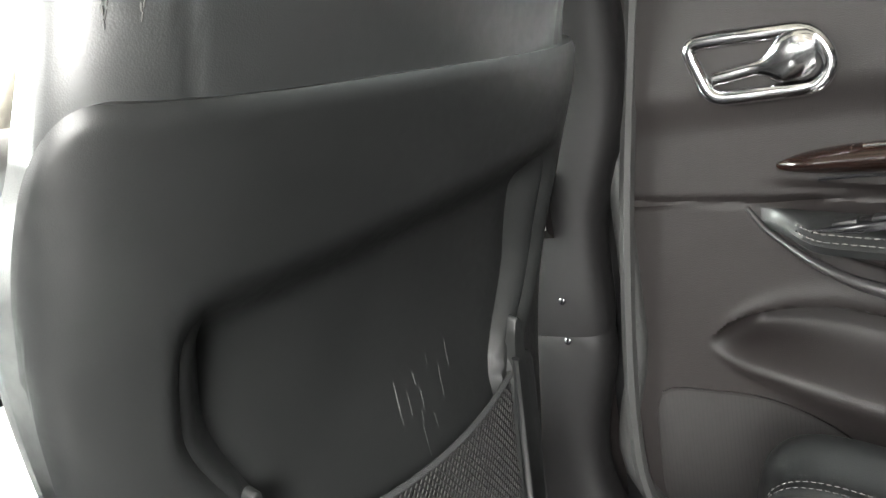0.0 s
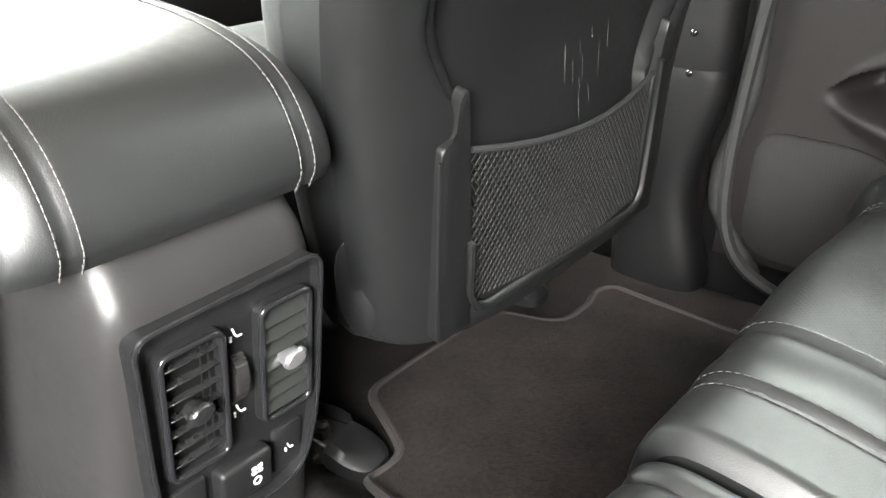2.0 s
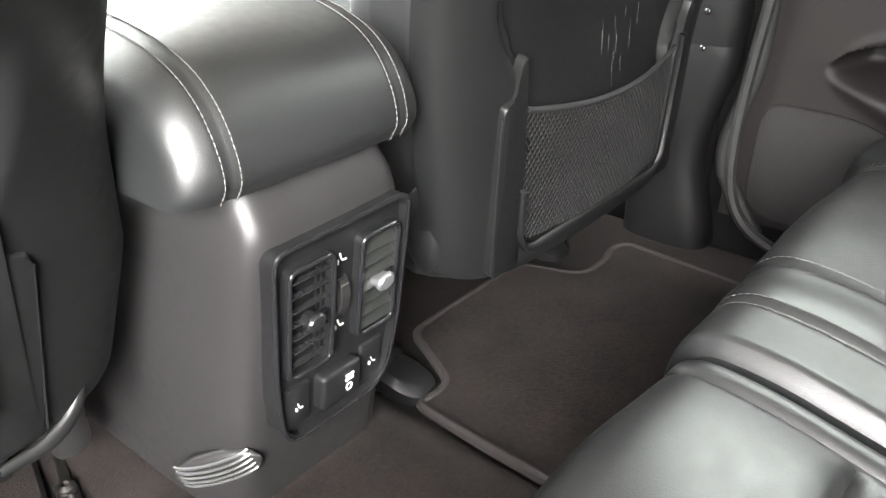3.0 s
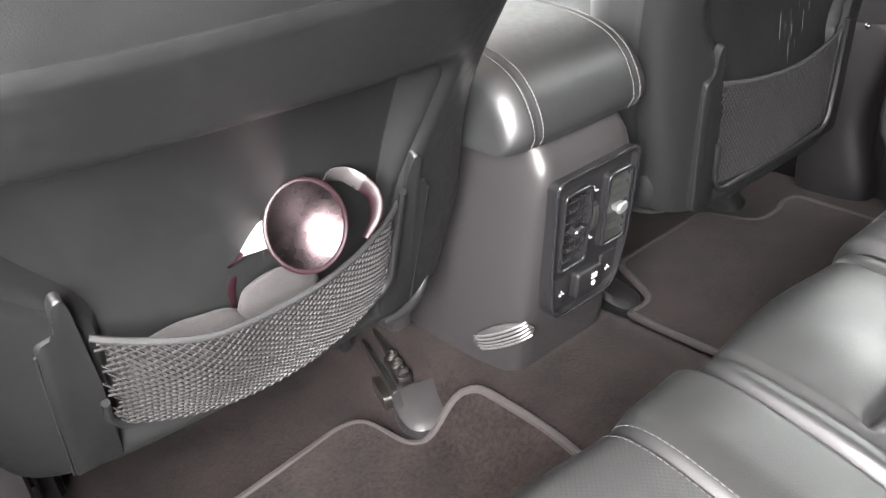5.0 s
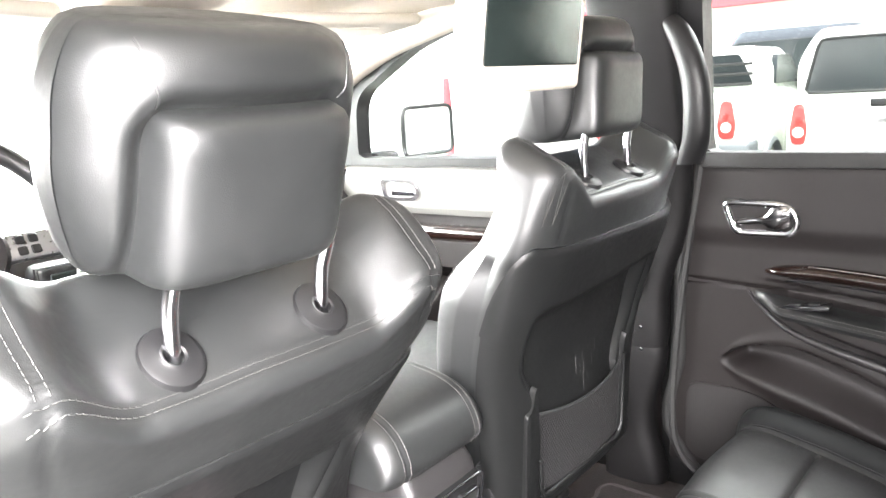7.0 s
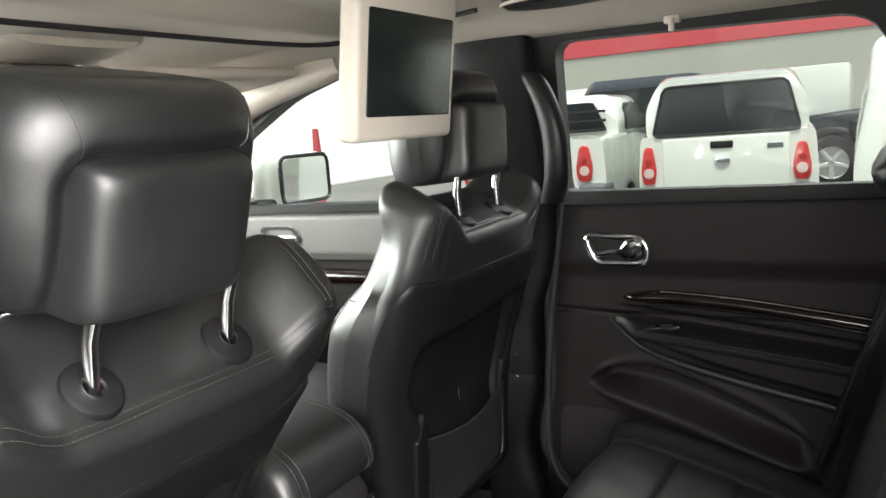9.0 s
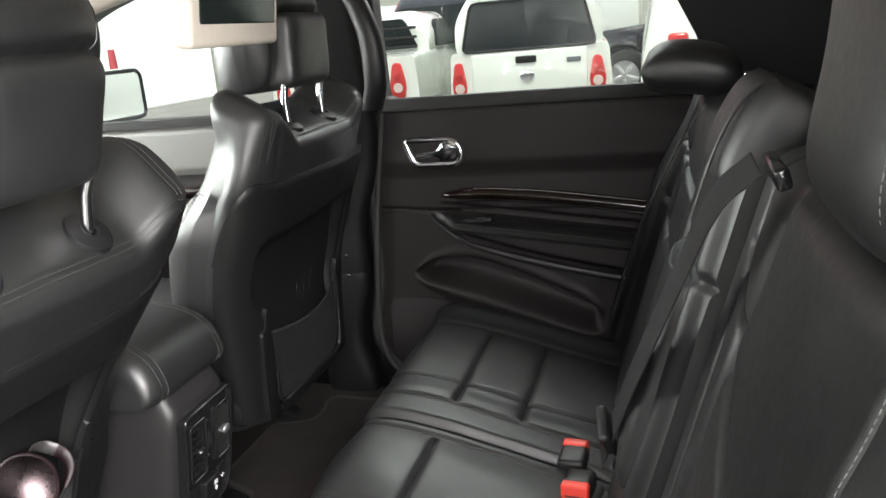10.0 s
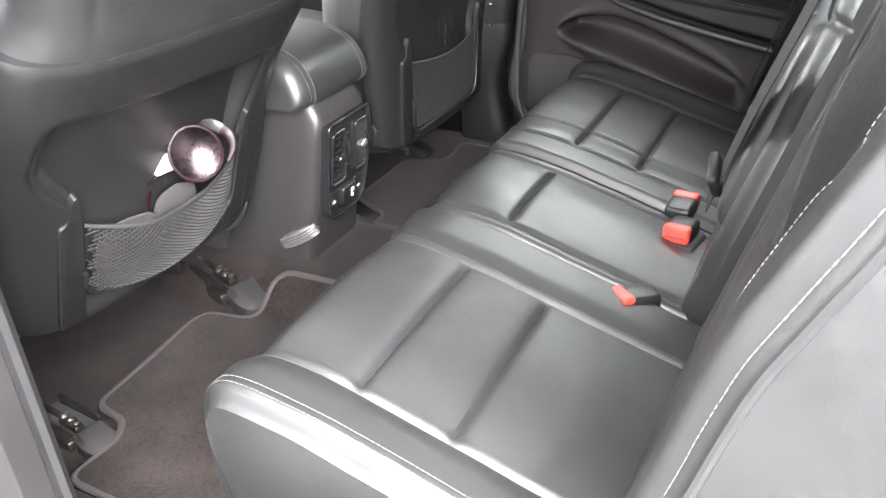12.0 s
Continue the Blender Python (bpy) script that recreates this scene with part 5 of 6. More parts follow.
def rear_door():
    door = thing("door_1", "closed rear door with dark vinyl trim, wood strip and chrome handle", "door", kind="structure")
    y0, y1, z0, z1 = 0.03, -1.0, 0.05, 0.715

    def surf(a, b):
        y = y0 + (y1 - y0) * a
        z = z0 + (z1 - z0) * b
        x = 0.8
        # crowned upper part with a soft ledge
        x -= 0.016 * smooth((z - 0.53) / 0.05) * smooth((0.73 - z) / 0.05)
        x -= 0.004 * smooth((z - 0.452) / 0.006) * (1 - smooth((z - 0.53) / 0.05))
        # armrest
        if y < -0.13:
            g = smooth((-0.13 - y) / 0.12)
            top, low = arm_top(y), arm_low(y) - 0.004
            inside = smooth((top - z) / 0.012) * smooth((z - low) / 0.03)
            x -= 0.07 * g * inside
            # hollow under the wood
            x += 0.012 * g * smooth((z - top) / 0.008) * smooth((top + 0.03 - z) / 0.01)
        # map pocket: a long scoop, deepest under its upper edge
        t = -y
        if 0.07 < t < 0.56:
            hi, lo = table(t, POCKET_TOP), table(t, POCKET_LOW)
            mid, half = (hi + lo) / 2, (hi - lo) / 2
            if half > 0.001:
                d = (z - mid) / half
                g = smooth((t - 0.08) / 0.05) * smooth((0.548 - t) / 0.03)
                x += 0.05 * smooth((1.06 - d) / 0.3) * smooth((d + 1.2) / 1.5) * g
                x -= 0.008 * bump(d, -1.25, 0.45) * g
                x -= 0.004 * bump(d, 1.3, 0.3) * g
        # fold line
        if y > -0.2:
            x += 0.005 * bump(z, 0.462 + 0.05 * y, 0.004)
        # rim at the front edge
        x += 0.03 * smooth((a - 0.985) / 0.015) + 0.03 * (1 - smooth(a / 0.012))
        x += 0.03 * smooth((b - 0.975) / 0.025)
        return (x, y - 0.05 * (z - 0.1) * (1 - a), z)
    bm = bmesh.new()
    sheet(bm, surf, 260, 190, (0.085, 0, 0))
    part("trim_panel", bm, DOOR_TRIM, door)

    # wood strip
    bm = bmesh.new()
    def wood_top(y):
        return table(-y, WOOD_TOP)

    def wood(a, b):
        y = -0.181 - 0.6 * a
        t = min(1, a / 0.16)
        full = math.sqrt(max(0.02, 1 - (1 - t) ** 2))
        up = wood_top(y) - 0.013 + 0.013 * full
        z = up - 0.027 * full * (1 - b)
        return (0.782 - 0.012 * math.sin(math.pi * b) * smooth(a / 0.05), y, z)
    sheet(bm, wood, 70, 12, (0.02, 0, 0))
    ws = part("wood_strip", bm, WOOD, door, "glossy dark wood strip")
    bm = bmesh.new()
    tube(bm, [(0.7785, -0.26 - 0.5 * k / 24, wood_top(-0.26 - 0.5 * k / 24) - 0.001) for k in range(25)], 0.0013, n=6)
    part("bright_line", bm, CHROME, ws)
    bm = bmesh.new()
    tube(bm, [(0.776, -0.22 - 0.54 * k / 24, wood_top(-0.22 - 0.54 * k / 24) - 0.029) for k in range(25)], 0.0022, n=6)
    part("lower_lip", bm, PLASTIC_GLOSS, ws)
    # stitched armrest pad
    bm = bmesh.new()
    def pad(a, b):
        y = -0.16 - 0.62 * a
        t = arm_top(y)
        return (0.79 - 0.075 * b * smooth(a / 0.12), y, t + 0.002 - 0.016 * b ** 3)
    sheet(bm, pad, 60, 14, (0.004, 0, -0.008))
    p = part("armrest_pad", bm, LEATHER, door, "black leather armrest pad")
    for b in (0.8, 0.93):
        stitches("stitching", [Vector(pad(k / 60, b)) + Vector((-0.0008, 0, 0.001)) for k in range(4, 61)], p, 0.0075, 0.005, 0.0009)
    # window switch let into the front of the pad
    bm = bmesh.new()
    m = Matrix.Translation((0.752, -0.262, arm_top(-0.262) + 0.003)) @ Matrix.Rotation(radians(-7), 4, "X")
    box(bm, -0.017, 0.017, -0.045, 0.045, -0.006, 0.003, 0.0025, 2, m)
    sw = part("window_switch", bm, PLASTIC_GLOSS, door, "black window switch panel")
    for dy in (-0.018, 0.016):
        bm = bmesh.new()
        box(bm, -0.009, 0.009, dy - 0.011, dy + 0.011, 0.001, 0.0065, 0.002, 2, m)
        part("switch_key", bm, PLASTIC_DARK, sw)
    # pale lower edge of the pull
    bm = bmesh.new()
    pts = [(0.738 + 0.055 * (1 - smooth((-0.14 - y) / 0.12)), y, arm_low(y)) for y in [-0.146 - 0.6 * k / 40 for k in range(41)]]
    tube(bm, pts, [0.003 + 0.006 * smooth(k / 14) for k in range(41)], n=10)
    part("pull_edge", bm, PLASTIC, door, "grey plastic lower edge of the pull")
    # handle
    o = rounded([(-0.094, 0.632), (-0.228, 0.628), (-0.246, 0.588), (-0.232, 0.563), (-0.118, 0.562)], [0.018, 0.03, 0.03, 0.02, 0.02], 7)
    o = resample(o, 60)
    cy, cz = -0.17, 0.597
    i = [(cy + (y - cy) * 0.83, cz + (z - cz) * 0.72) for y, z in o]
    bm = bmesh.new()
    path = resample([((a + c) / 2, (b + d) / 2) for (a, b), (c, d) in zip(i, o)], 72)
    tube(bm, [(0.785, a, b) for a, b in path], 0.0085, n=14, closed=True)
    h = part("handle_bezel", bm, CHROME, door, "chrome handle surround")
    bm = bmesh.new()
    plate(bm, i, "x", 0.786, 0.8)
    part("handle_cup", bm, PLASTIC_DARK, h)
    bm = bmesh.new()
    loops = []
    for k in range(15):
        f = k / 14
        y = -0.128 - 0.098 * f
        r = 0.006 + 0.012 * smooth((f - 0.45) / 0.25) - 0.005 * smooth((f - 0.9) / 0.1)
        z = 0.588 + 0.012 * f + 0.003 * smooth((f - 0.5) / 0.3)
        loops.append([(0.781 - 0.006 * smooth((f - 0.4) / 0.4) + 0.006 * math.cos(t), y, z + 1.25 * r * math.sin(t)) for t in (2 * math.pi * q / 16 for q in range(16))])
    loft(bm, loops)
    part("handle_lever", bm, CHROME, h, "chrome pull lever")
    # speaker grille low at the front
    o = resample(rounded([(-0.012, 0.06), (-0.016, 0.238), (-0.16, 0.236), (-0.26, 0.18), (-0.26, 0.06)], [0.05, 0.04, 0.05, 0.06, 0.04], 6), 70)
    c = (-0.13, 0.15)
    i = [(c[0] + (y - c[0]) * 0.975, c[1] + (z - c[1]) * 0.968) for y, z in o]
    bm = bmesh.new()
    ring_plate(bm, i, o, lambda a, b, q: (q, a, b), 0.7955, 0.81)
    g = part("grille_rim", bm, DOOR_TRIM, door)
    bm = bmesh.new()
    plate(bm, i, "x", 0.7972, 0.81)
    part("speaker_grille", bm, SPEAKER, g, "perforated speaker grille")
    # door edge seal
    bm = bmesh.new()
    tube(bm, spline([(0.79, -0.055, 0.72), (0.785, -0.015, 0.45), (0.785, 0.008, 0.2), (0.785, -0.005, 0.08), (0.785, -0.07, 0.025), (0.785, -0.2, 0.01)], 40), 0.009, n=8)
    part("door_seal", bm, RUBBER, door)
    return door


SPEAKER = perforated("speaker_mesh", (0.012, 0.0105, 0.0105), 0.55)
rear_door()


def lean(y, z, c=0.0):
    """Outer body plane above the belt line."""
    return (0.805 - 0.22 * max(0, z - 0.7) + c, y, z)


# window surrounds
WIN1 = rounded([(-0.069, 0.722), (-0.084, 1.034), (-0.615, 1.022), (-0.655, 1.005), (-0.765, 0.79), (-0.765, 0.722)], [0.02, 0.03, 0.03, 0.03, 0.04, 0.03], 5)
WIN1 = resample(WIN1, 96)
OUT1 = resample([(-0.02, 0.7), (-0.02, 1.075), (-0.62, 1.075), (-1.0, 1.06), (-1.05, 0.79), (-1.05, 0.7)], 96)


def matched(outline, inner):
    """Points of an outline that lie in the same direction from the middle as those of the inner one."""
    cx = sum(p[0] for p in inner) / len(inner)
    cy = sum(p[1] for p in inner) / len(inner)
    out = []
    n = len(outline)
    for x, y in inner:
        d = Vector((x - cx, y - cy))
        best = None
        for k in range(n):
            a, b = Vector(outline[k]) - Vector((cx, cy)), Vector(outline[(k + 1) % n]) - Vector((cx, cy))
            e = b - a
            den = d.x * e.y - d.y * e.x
            if abs(den) < 1e-12:
                continue
            t = (a.x * e.y - a.y * e.x) / den
            u = (a.x * d.y - a.y * d.x) / den
            if t > 0 and -1e-6 <= u <= 1 + 1e-6:
                best = t if best is None else min(best, t)
        out.append((cx + d.x * best, cy + d.y * best))
    return out


def window(name, label, win, out, tint=None):
    ob = thing(name, label, "car window", kind="structure")
    bm = bmesh.new()
    ring_plate(bm, win, matched(out, win), lean, -0.03, 0.02)
    part("window_frame", bm, PLASTIC_DARK, ob)
    bm = bmesh.new()
    vs = [bm.verts.new(lean(y, z, 0.012)) for y, z in win]
    f = bm.faces.new(vs)
    got = bmesh.ops.extrude_face_region(bm, geom=[f])
    for v in got["geom"]:
        if isinstance(v, bmesh.types.BMVert):
            v.co.x += 0.004
    pane = part("pane", bm, CLEAR_GLASS, ob)
    pane.visible_shadow = False
    return ob


window("window_1", "closed rear side window with black frame", WIN1, [(-0.02, 0.7), (-0.02, 1.075), (-0.62, 1.075), (-1.15, 1.075), (-1.15, 0.79), (-1.15, 0.7)])
bm = bmesh.new()
box(bm, 0.756, 0.774, -0.775, -0.06, 0.696, 0.7265, 0.006, 2)
tagged(part("belt_line_seal", bm, RUBBER), "black rubber seal along the bottom of the rear side window", "seal", kind="structure")
WIN2 = resample(rounded([(0.87, 0.71), (0.83, 0.87), (0.62, 0.975), (0.42, 1.03), (0.15, 1.045), (0.15, 0.71)], [0.02, 0.05, 0.05, 0.05, 0.03, 0.03], 5), 96)
window("window_2", "closed front side window with black frame", WIN2, [(1.15, 0.69), (1.15, 0.83), (0.78, 1.0), (0.5, 1.08), (0.08, 1.08), (0.08, 0.69)])


def front_door():
    door = thing("door_2", "closed front passenger door with grey trim and chrome handle", "door", kind="structure")
    def surf(a, b):
        y = 0.06 + 1.1 * a
        z = 0.05 + 0.645 * b
        x = 0.8 - 0.014 * smooth((z - 0.56) / 0.03) * smooth((0.73 - z) / 0.05)
        x -= 0.07 * smooth((0.53 - z) / 0.01) * smooth((z - 0.4) / 0.05) * smooth((0.95 - y) / 0.1)
        x += 0.03 * smooth((b - 0.97) / 0.03)
        return (x, y, z)
    bm = bmesh.new()
    sheet(bm, surf, 60, 60, (0.05, 0, 0))
    part("trim_panel", bm, DOOR_TRIM, door)
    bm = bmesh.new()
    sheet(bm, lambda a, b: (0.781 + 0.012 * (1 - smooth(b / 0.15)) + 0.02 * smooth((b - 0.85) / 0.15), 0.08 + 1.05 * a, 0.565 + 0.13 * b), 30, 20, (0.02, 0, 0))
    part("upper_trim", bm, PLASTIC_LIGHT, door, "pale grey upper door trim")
    o = resample(rounded([(0.805, 0.655), (0.69, 0.655), (0.665, 0.62), (0.685, 0.6), (0.79, 0.598)], [0.02, 0.025, 0.02, 0.02, 0.02], 6), 50)
    i = [(0.735 + (y - 0.735) * 0.82, 0.627 + (z - 0.627) * 0.7) for y, z in o]
    bm = bmesh.new()
    ring_plate(bm, i, o, lambda a, b, c: (c, a, b), 0.776, 0.79)
    h = part("handle_bezel", bm, CHROME, door, "chrome handle surround")
    bm = bmesh.new()
    plate(bm, i, "x", 0.785, 0.8)
    part("handle_cup", bm, PLASTIC_DARK, h)
    bm = bmesh.new()
    box(bm, 0.775, 0.784, 0.685, 0.765, 0.612, 0.63, 0.004, 2)
    part("handle_lever", bm, CHROME, h)
    bm = bmesh.new()
    box(bm, 0.725, 0.79, 0.2, 0.95, 0.515, 0.545, 0.012, 3)
    part("wood_strip", bm, WOOD, door)


front_door()

# outside mirror
mirror = thing("door_mirror", "white door mirror outside the front side window", "mirror")
bm = bmesh.new()
loops = []
for k in range(13):
    f = k / 12
    e = max(0.08, (1 - abs(2 * f - 1) ** 4) ** 0.5)
    loops.append([(x + 1.0, 0.86 + y, 0.69 + 0.15 * f) for x, y in seat_ring(0.135 * (0.8 + 0.2 * e), -0.045 * (0.7 + 0.3 * e), 0.07 * e, 2.8, 40)])
loft(bm, loops)
part("housing", bm, WHITE_PAINT, mirror)
bm = bmesh.new()
plate(bm, rounded([(0.9, 0.705), (1.105, 0.705), (1.105, 0.825), (0.9, 0.825)], 0.02, 4), "y", 0.808, 0.812)
part("mirror_glass", bm, MIRROR, mirror)
bm = bmesh.new()
tube(bm, [(x, 0.809, z) for x, z in resample(rounded([(0.893, 0.698), (1.112, 0.698), (1.112, 0.832), (0.893, 0.832)], 0.025, 4), 48)], 0.006, n=6, closed=True)
part("mirror_edge", bm, PLASTIC_DARK, mirror)
bm = bmesh.new()
box(bm, 0.81, 0.9, 0.83, 0.88, 0.685, 0.72, 0.012)
part("mirror_arm", bm, PLASTIC_DARK, mirror)


# ---- roof ----
def roof_z(x, y):
    return 1.085 - 0.04 * smooth((abs(x) - 0.45) / 0.27) - 0.05 * smooth((y - 0.45) / 0.5) - 0.02 * smooth((y - 0.15) / 0.1) * smooth((0.55 - abs(x)) / 0.1)


bm = bmesh.new()
sheet(bm, lambda a, b: (-0.73 + 1.46 * a, -1.6 + 2.55 * b, roof_z(-0.73 + 1.46 * a, -1.6 + 2.55 * b)), 60, 100, (0, 0, 0.05))
tagged(part("ceiling", bm, HEADLINER), "beige fabric headliner with a raised sunroof edge", "ceiling", kind="structure")
bm = bmesh.new()
tube(bm, spline([(-0.42, -0.05, 1.075), (-0.44, 0.2, 1.058), (-0.36, 0.28, 1.05), (0.0, 0.3, 1.05), (0.36, 0.28, 1.05), (0.44, 0.2, 1.058), (0.42, -0.05, 1.075)], 60), 0.0045, n=8)
tagged(part("sunroof_trim", bm, RUBBER), "dark rubber edge of the closed sunroof shade", "trim", kind="structure")

# video screen that hangs from the roof
screen = thing("overhead_screen", "beige flip-down video screen hanging open from the roof", "screen", Matrix.Translation((0.0, -0.152, 1.042)) @ Matrix.Rotation(radians(8), 4, "X"))
bm = bmesh.new()
box(bm, -0.112, 0.124, -0.012, 0.016, -0.175, 0.01, 0.008, 3)
part("housing", bm, BEIGE, screen)
bm = bmesh.new()
box(bm, -0.092, 0.108, -0.0145, -0.011, -0.145, -0.022, 0.003, 2)
part("display", bm, SCREEN, screen, "switched-off dark display")
bm = bmesh.new()
box(bm, -0.14, 0.15, -0.03, 0.16, 0.014, 0.045, 0.014, 3)
part("ceiling_mount", bm, BEIGE, screen)

# roof details
for label, x, y in (("dark oval dome lamp in the roof lining", 0.42, -0.2), ("round chrome-ringed air outlet in the roof lining", 0.4, -0.42)):
    ob = thing("roof_outlet", label, "roof outlet", pose(x, y, 1.078))
    bm = bmesh.new()
    loft(bm, [[(r * 0.055 * math.cos(t), r * 0.1 * math.sin(t), z) for t in (2 * math.pi * k / 28 for k in range(28))] for r, z in ((1.0, 0.02), (1.0, -0.006), (0.9, -0.012), (0.3, -0.013))])
    part("outlet_body", bm, PLASTIC_DARK, ob)
    bm = bmesh.new()
    tube(bm, [(0.056 * math.cos(t), 0.101 * math.sin(t), -0.005) for t in (2 * math.pi * k / 32 for k in range(32))], 0.003, n=6, closed=True)
    part("ring", bm, BEIGE if y > -0.3 else CHROME, ob)
hook = thing("coat_hook", "small beige coat hook on the roof edge", "coat hook")
bm = bmesh.new()
box(bm, 0.645, 0.66, -0.345, -0.315, 1.035, 1.05, 0.004)
box(bm, 0.638, 0.648, -0.335, -0.325, 1.02, 1.045, 0.003)
part("hook", bm, BEIGE, hook)

LAMP_LENS = mat("frosted_lamp_lens", (0.7, 0.69, 0.66), 0.2, vary=0.08, vary_scale=60)
# sun visors, roof console, inside mirror
for label, x0, x1 in (("beige sun visor folded up on the passenger side", 0.24, 0.64), ("beige sun visor folded up on the driver side", -0.62, -0.16)):
    v = thing("sun_visor", label, "sun visor", group="sun visors")
    bm = bmesh.new()
    m = Matrix.Translation(((x0 + x1) / 2, 0.63, 1.018)) @ Matrix.Rotation(radians(-6), 4, "X") @ Matrix.Rotation(radians(-8 if x0 > 0 else 8), 4, "Z")
    box(bm, -(x1 - x0) / 2, (x1 - x0) / 2, -0.1, 0.1, -0.012, 0.012, 0.01, 3, m)
    part("visor_board", bm, BEIGE, v)
    bm = bmesh.new()
    box(bm, -0.11, 0.11, -0.06, 0.06, -0.0155, -0.01, 0.002, 1, m)
    part("mirror_flap", bm, HEADLINER, v)
rc = thing("roof_console", "beige roof console with dark buttons and clear lamps", "roof console")
bm = bmesh.new()
loops = []
for k in range(13):
    f = k / 12
    y = 0.47 + 0.42 * f
    hang = 0.045 * math.sin(math.pi * min(1, 0.15 + 0.85 * f) * 0.5) * (1 - 0.4 * smooth((f - 0.8) / 0.2))
    loops.append([(0.03 + x, y, 1.062 - z) for x, z in seat_ring(0.135 - 0.02 * abs(2 * f - 1) ** 3, -0.02, hang, 3.4, 36)])
loft(bm, loops)
part("console_body", bm, BEIGE, rc)
m = Matrix.Translation((0.045, 0.56, 1.022)) @ Matrix.Rotation(radians(16), 4, "X")
bm = bmesh.new()
box(bm, -0.062, 0.062, -0.045, 0.045, -0.006, 0.006, 0.006, 2, m)
panel2 = part("button_panel", bm, PLASTIC_DARK, rc)
for k in range(8):
    bm = bmesh.new()
    x, y = -0.05 + 0.028 * (k % 4), -0.032 + 0.034 * (k // 4)
    box(bm, x, x + 0.022, y, y + 0.026, -0.009, -0.004, 0.002, 1, m)
    part("button", bm, PLASTIC, panel2)
for x in (-0.098, 0.086):
    bm = bmesh.new()
    box(bm, x - 0.018, x + 0.03, -0.04, 0.045, -0.002, 0.006, 0.003, 3, m)
    part("lamp_lens", bm, LAMP_LENS, rc, "clear ribbed map lamp lens")
# windscreen pillars and glass
for side in (1, -1):
    bm = bmesh.new()
    pts = spline([(side * 0.69, 0.42, 1.055), (side * 0.7, 0.7, 0.985), (side * 0.73, 0.98, 0.86), (side * 0.76, 1.3, 0.7)], 24)
    loft(bm, [[p + Vector((0.045 * math.cos(t), 0.0, 0.04 * math.sin(t))) for t in (2 * math.pi * k / 18 for k in range(18))] for p in pts])
    tagged(part("windscreen_pillar", bm, BEIGE), "beige trimmed windscreen pillar", "pillar trim", kind="structure")
bm = bmesh.new()
sheet(bm, lambda a, b: (-0.68 + 1.36 * a, 0.9 + 0.6 * b + 0.06 * math.sin(math.pi * a), 1.05 - 0.4 * b), 16, 10, (0, 0.004, 0.004))
ws = part("windscreen", bm, CLEAR_GLASS)
ws.visible_shadow = False
tagged(ws, "clear windscreen", "car window", kind="structure")

# dashboard, steering wheel
dash = thing("dashboard", "grey dashboard with instrument hood and centre panel", "dashboard")
bm = bmesh.new()
loops = []
for k in range(31):
    f = k / 30
    x = -0.76 + 1.52 * f
    hood = 0.05 * bump(x, -0.38, 0.14)
    loops.append([(x, y, z) for y, z in ((0.93, 0.1), (0.9, 0.3), (0.88, 0.5), (0.9 - hood, 0.6 + hood * 0.5), (0.96 - hood, 0.66 + hood), (1.1, 0.68 + hood * 0.5), (1.4, 0.66), (1.55, 0.62), (1.55, 0.1))])
loft(bm, loops)
part("dash_body", bm, PLASTIC, dash)
bm = bmesh.new()
box(bm, -0.12, 0.14, 0.84, 0.92, 0.3, 0.6, 0.02, 3)
part("centre_panel", bm, PLASTIC_DARK, dash)
bm = bmesh.new()
box(bm, -0.1, 0.12, 0.835, 0.842, 0.47, 0.585, 0.003, 1)
part("display", bm, SCREEN, dash)
bm = bmesh.new()
tube(bm, [(-0.125, 0.838, 0.3), (-0.125, 0.838, 0.6), (0.145, 0.838, 0.6), (0.145, 0.838, 0.3)], 0.005, n=8)
part("panel_trim", bm, CHROME, dash)
for x in (-0.46, -0.31):
    bm = bmesh.new()
    m = Matrix.Translation((x, 0.865, 0.63)) @ Matrix.Rotation(radians(75), 4, "X")
    loft(bm, [[m @ Vector((r * math.cos(t), r * math.sin(t), z)) for t in (2 * math.pi * k / 32 for k in range(32))] for r, z in ((0.062, -0.02), (0.062, 0.012), (0.054, 0.014), (0.052, 0.004), (0.005, 0.003))])
    part("dial", bm, CHROME, dash, "bright ringed round dial")

bm = bmesh.new()
m = Matrix.Translation((-0.268, 0.858, 0.6)) @ Matrix.Rotation(radians(78), 4, "X")
loft(bm, [[m @ Vector((r * math.cos(t), r * math.sin(t), z)) for t in (2 * math.pi * k / 32 for k in range(32))] for r, z in ((0.034, -0.02), (0.034, 0.012), (0.029, 0.015), (0.024, 0.012), (0.022, -0.012), (0.004, -0.012))])
part("ignition_ring", bm, KNOB, dash, "silver ring round the ignition")
wheel = thing("steering_wheel", "grey leather steering wheel with silver spokes", "steering wheel", Matrix.Translation((-0.335, 0.62, 0.68)) @ Matrix.Rotation(radians(66), 4, "X"))
bm = bmesh.new()
tube(bm, [(0.19 * math.cos(t), 0.19 * math.sin(t), 0) for t in (2 * math.pi * k / 56 for k in range(56))], 0.0155, n=12, closed=True)
part("rim", bm, LEATHER, wheel)
bm = bmesh.new()
loft(bm, [[(r * 0.075 * math.cos(t), r * 0.068 * math.sin(t), z) for t in (2 * math.pi * k / 28 for k in range(28))] for r, z in ((1, -0.04), (1, 0.01), (0.85, 0.026), (0.3, 0.032))])
part("hub", bm, PLASTIC, wheel)
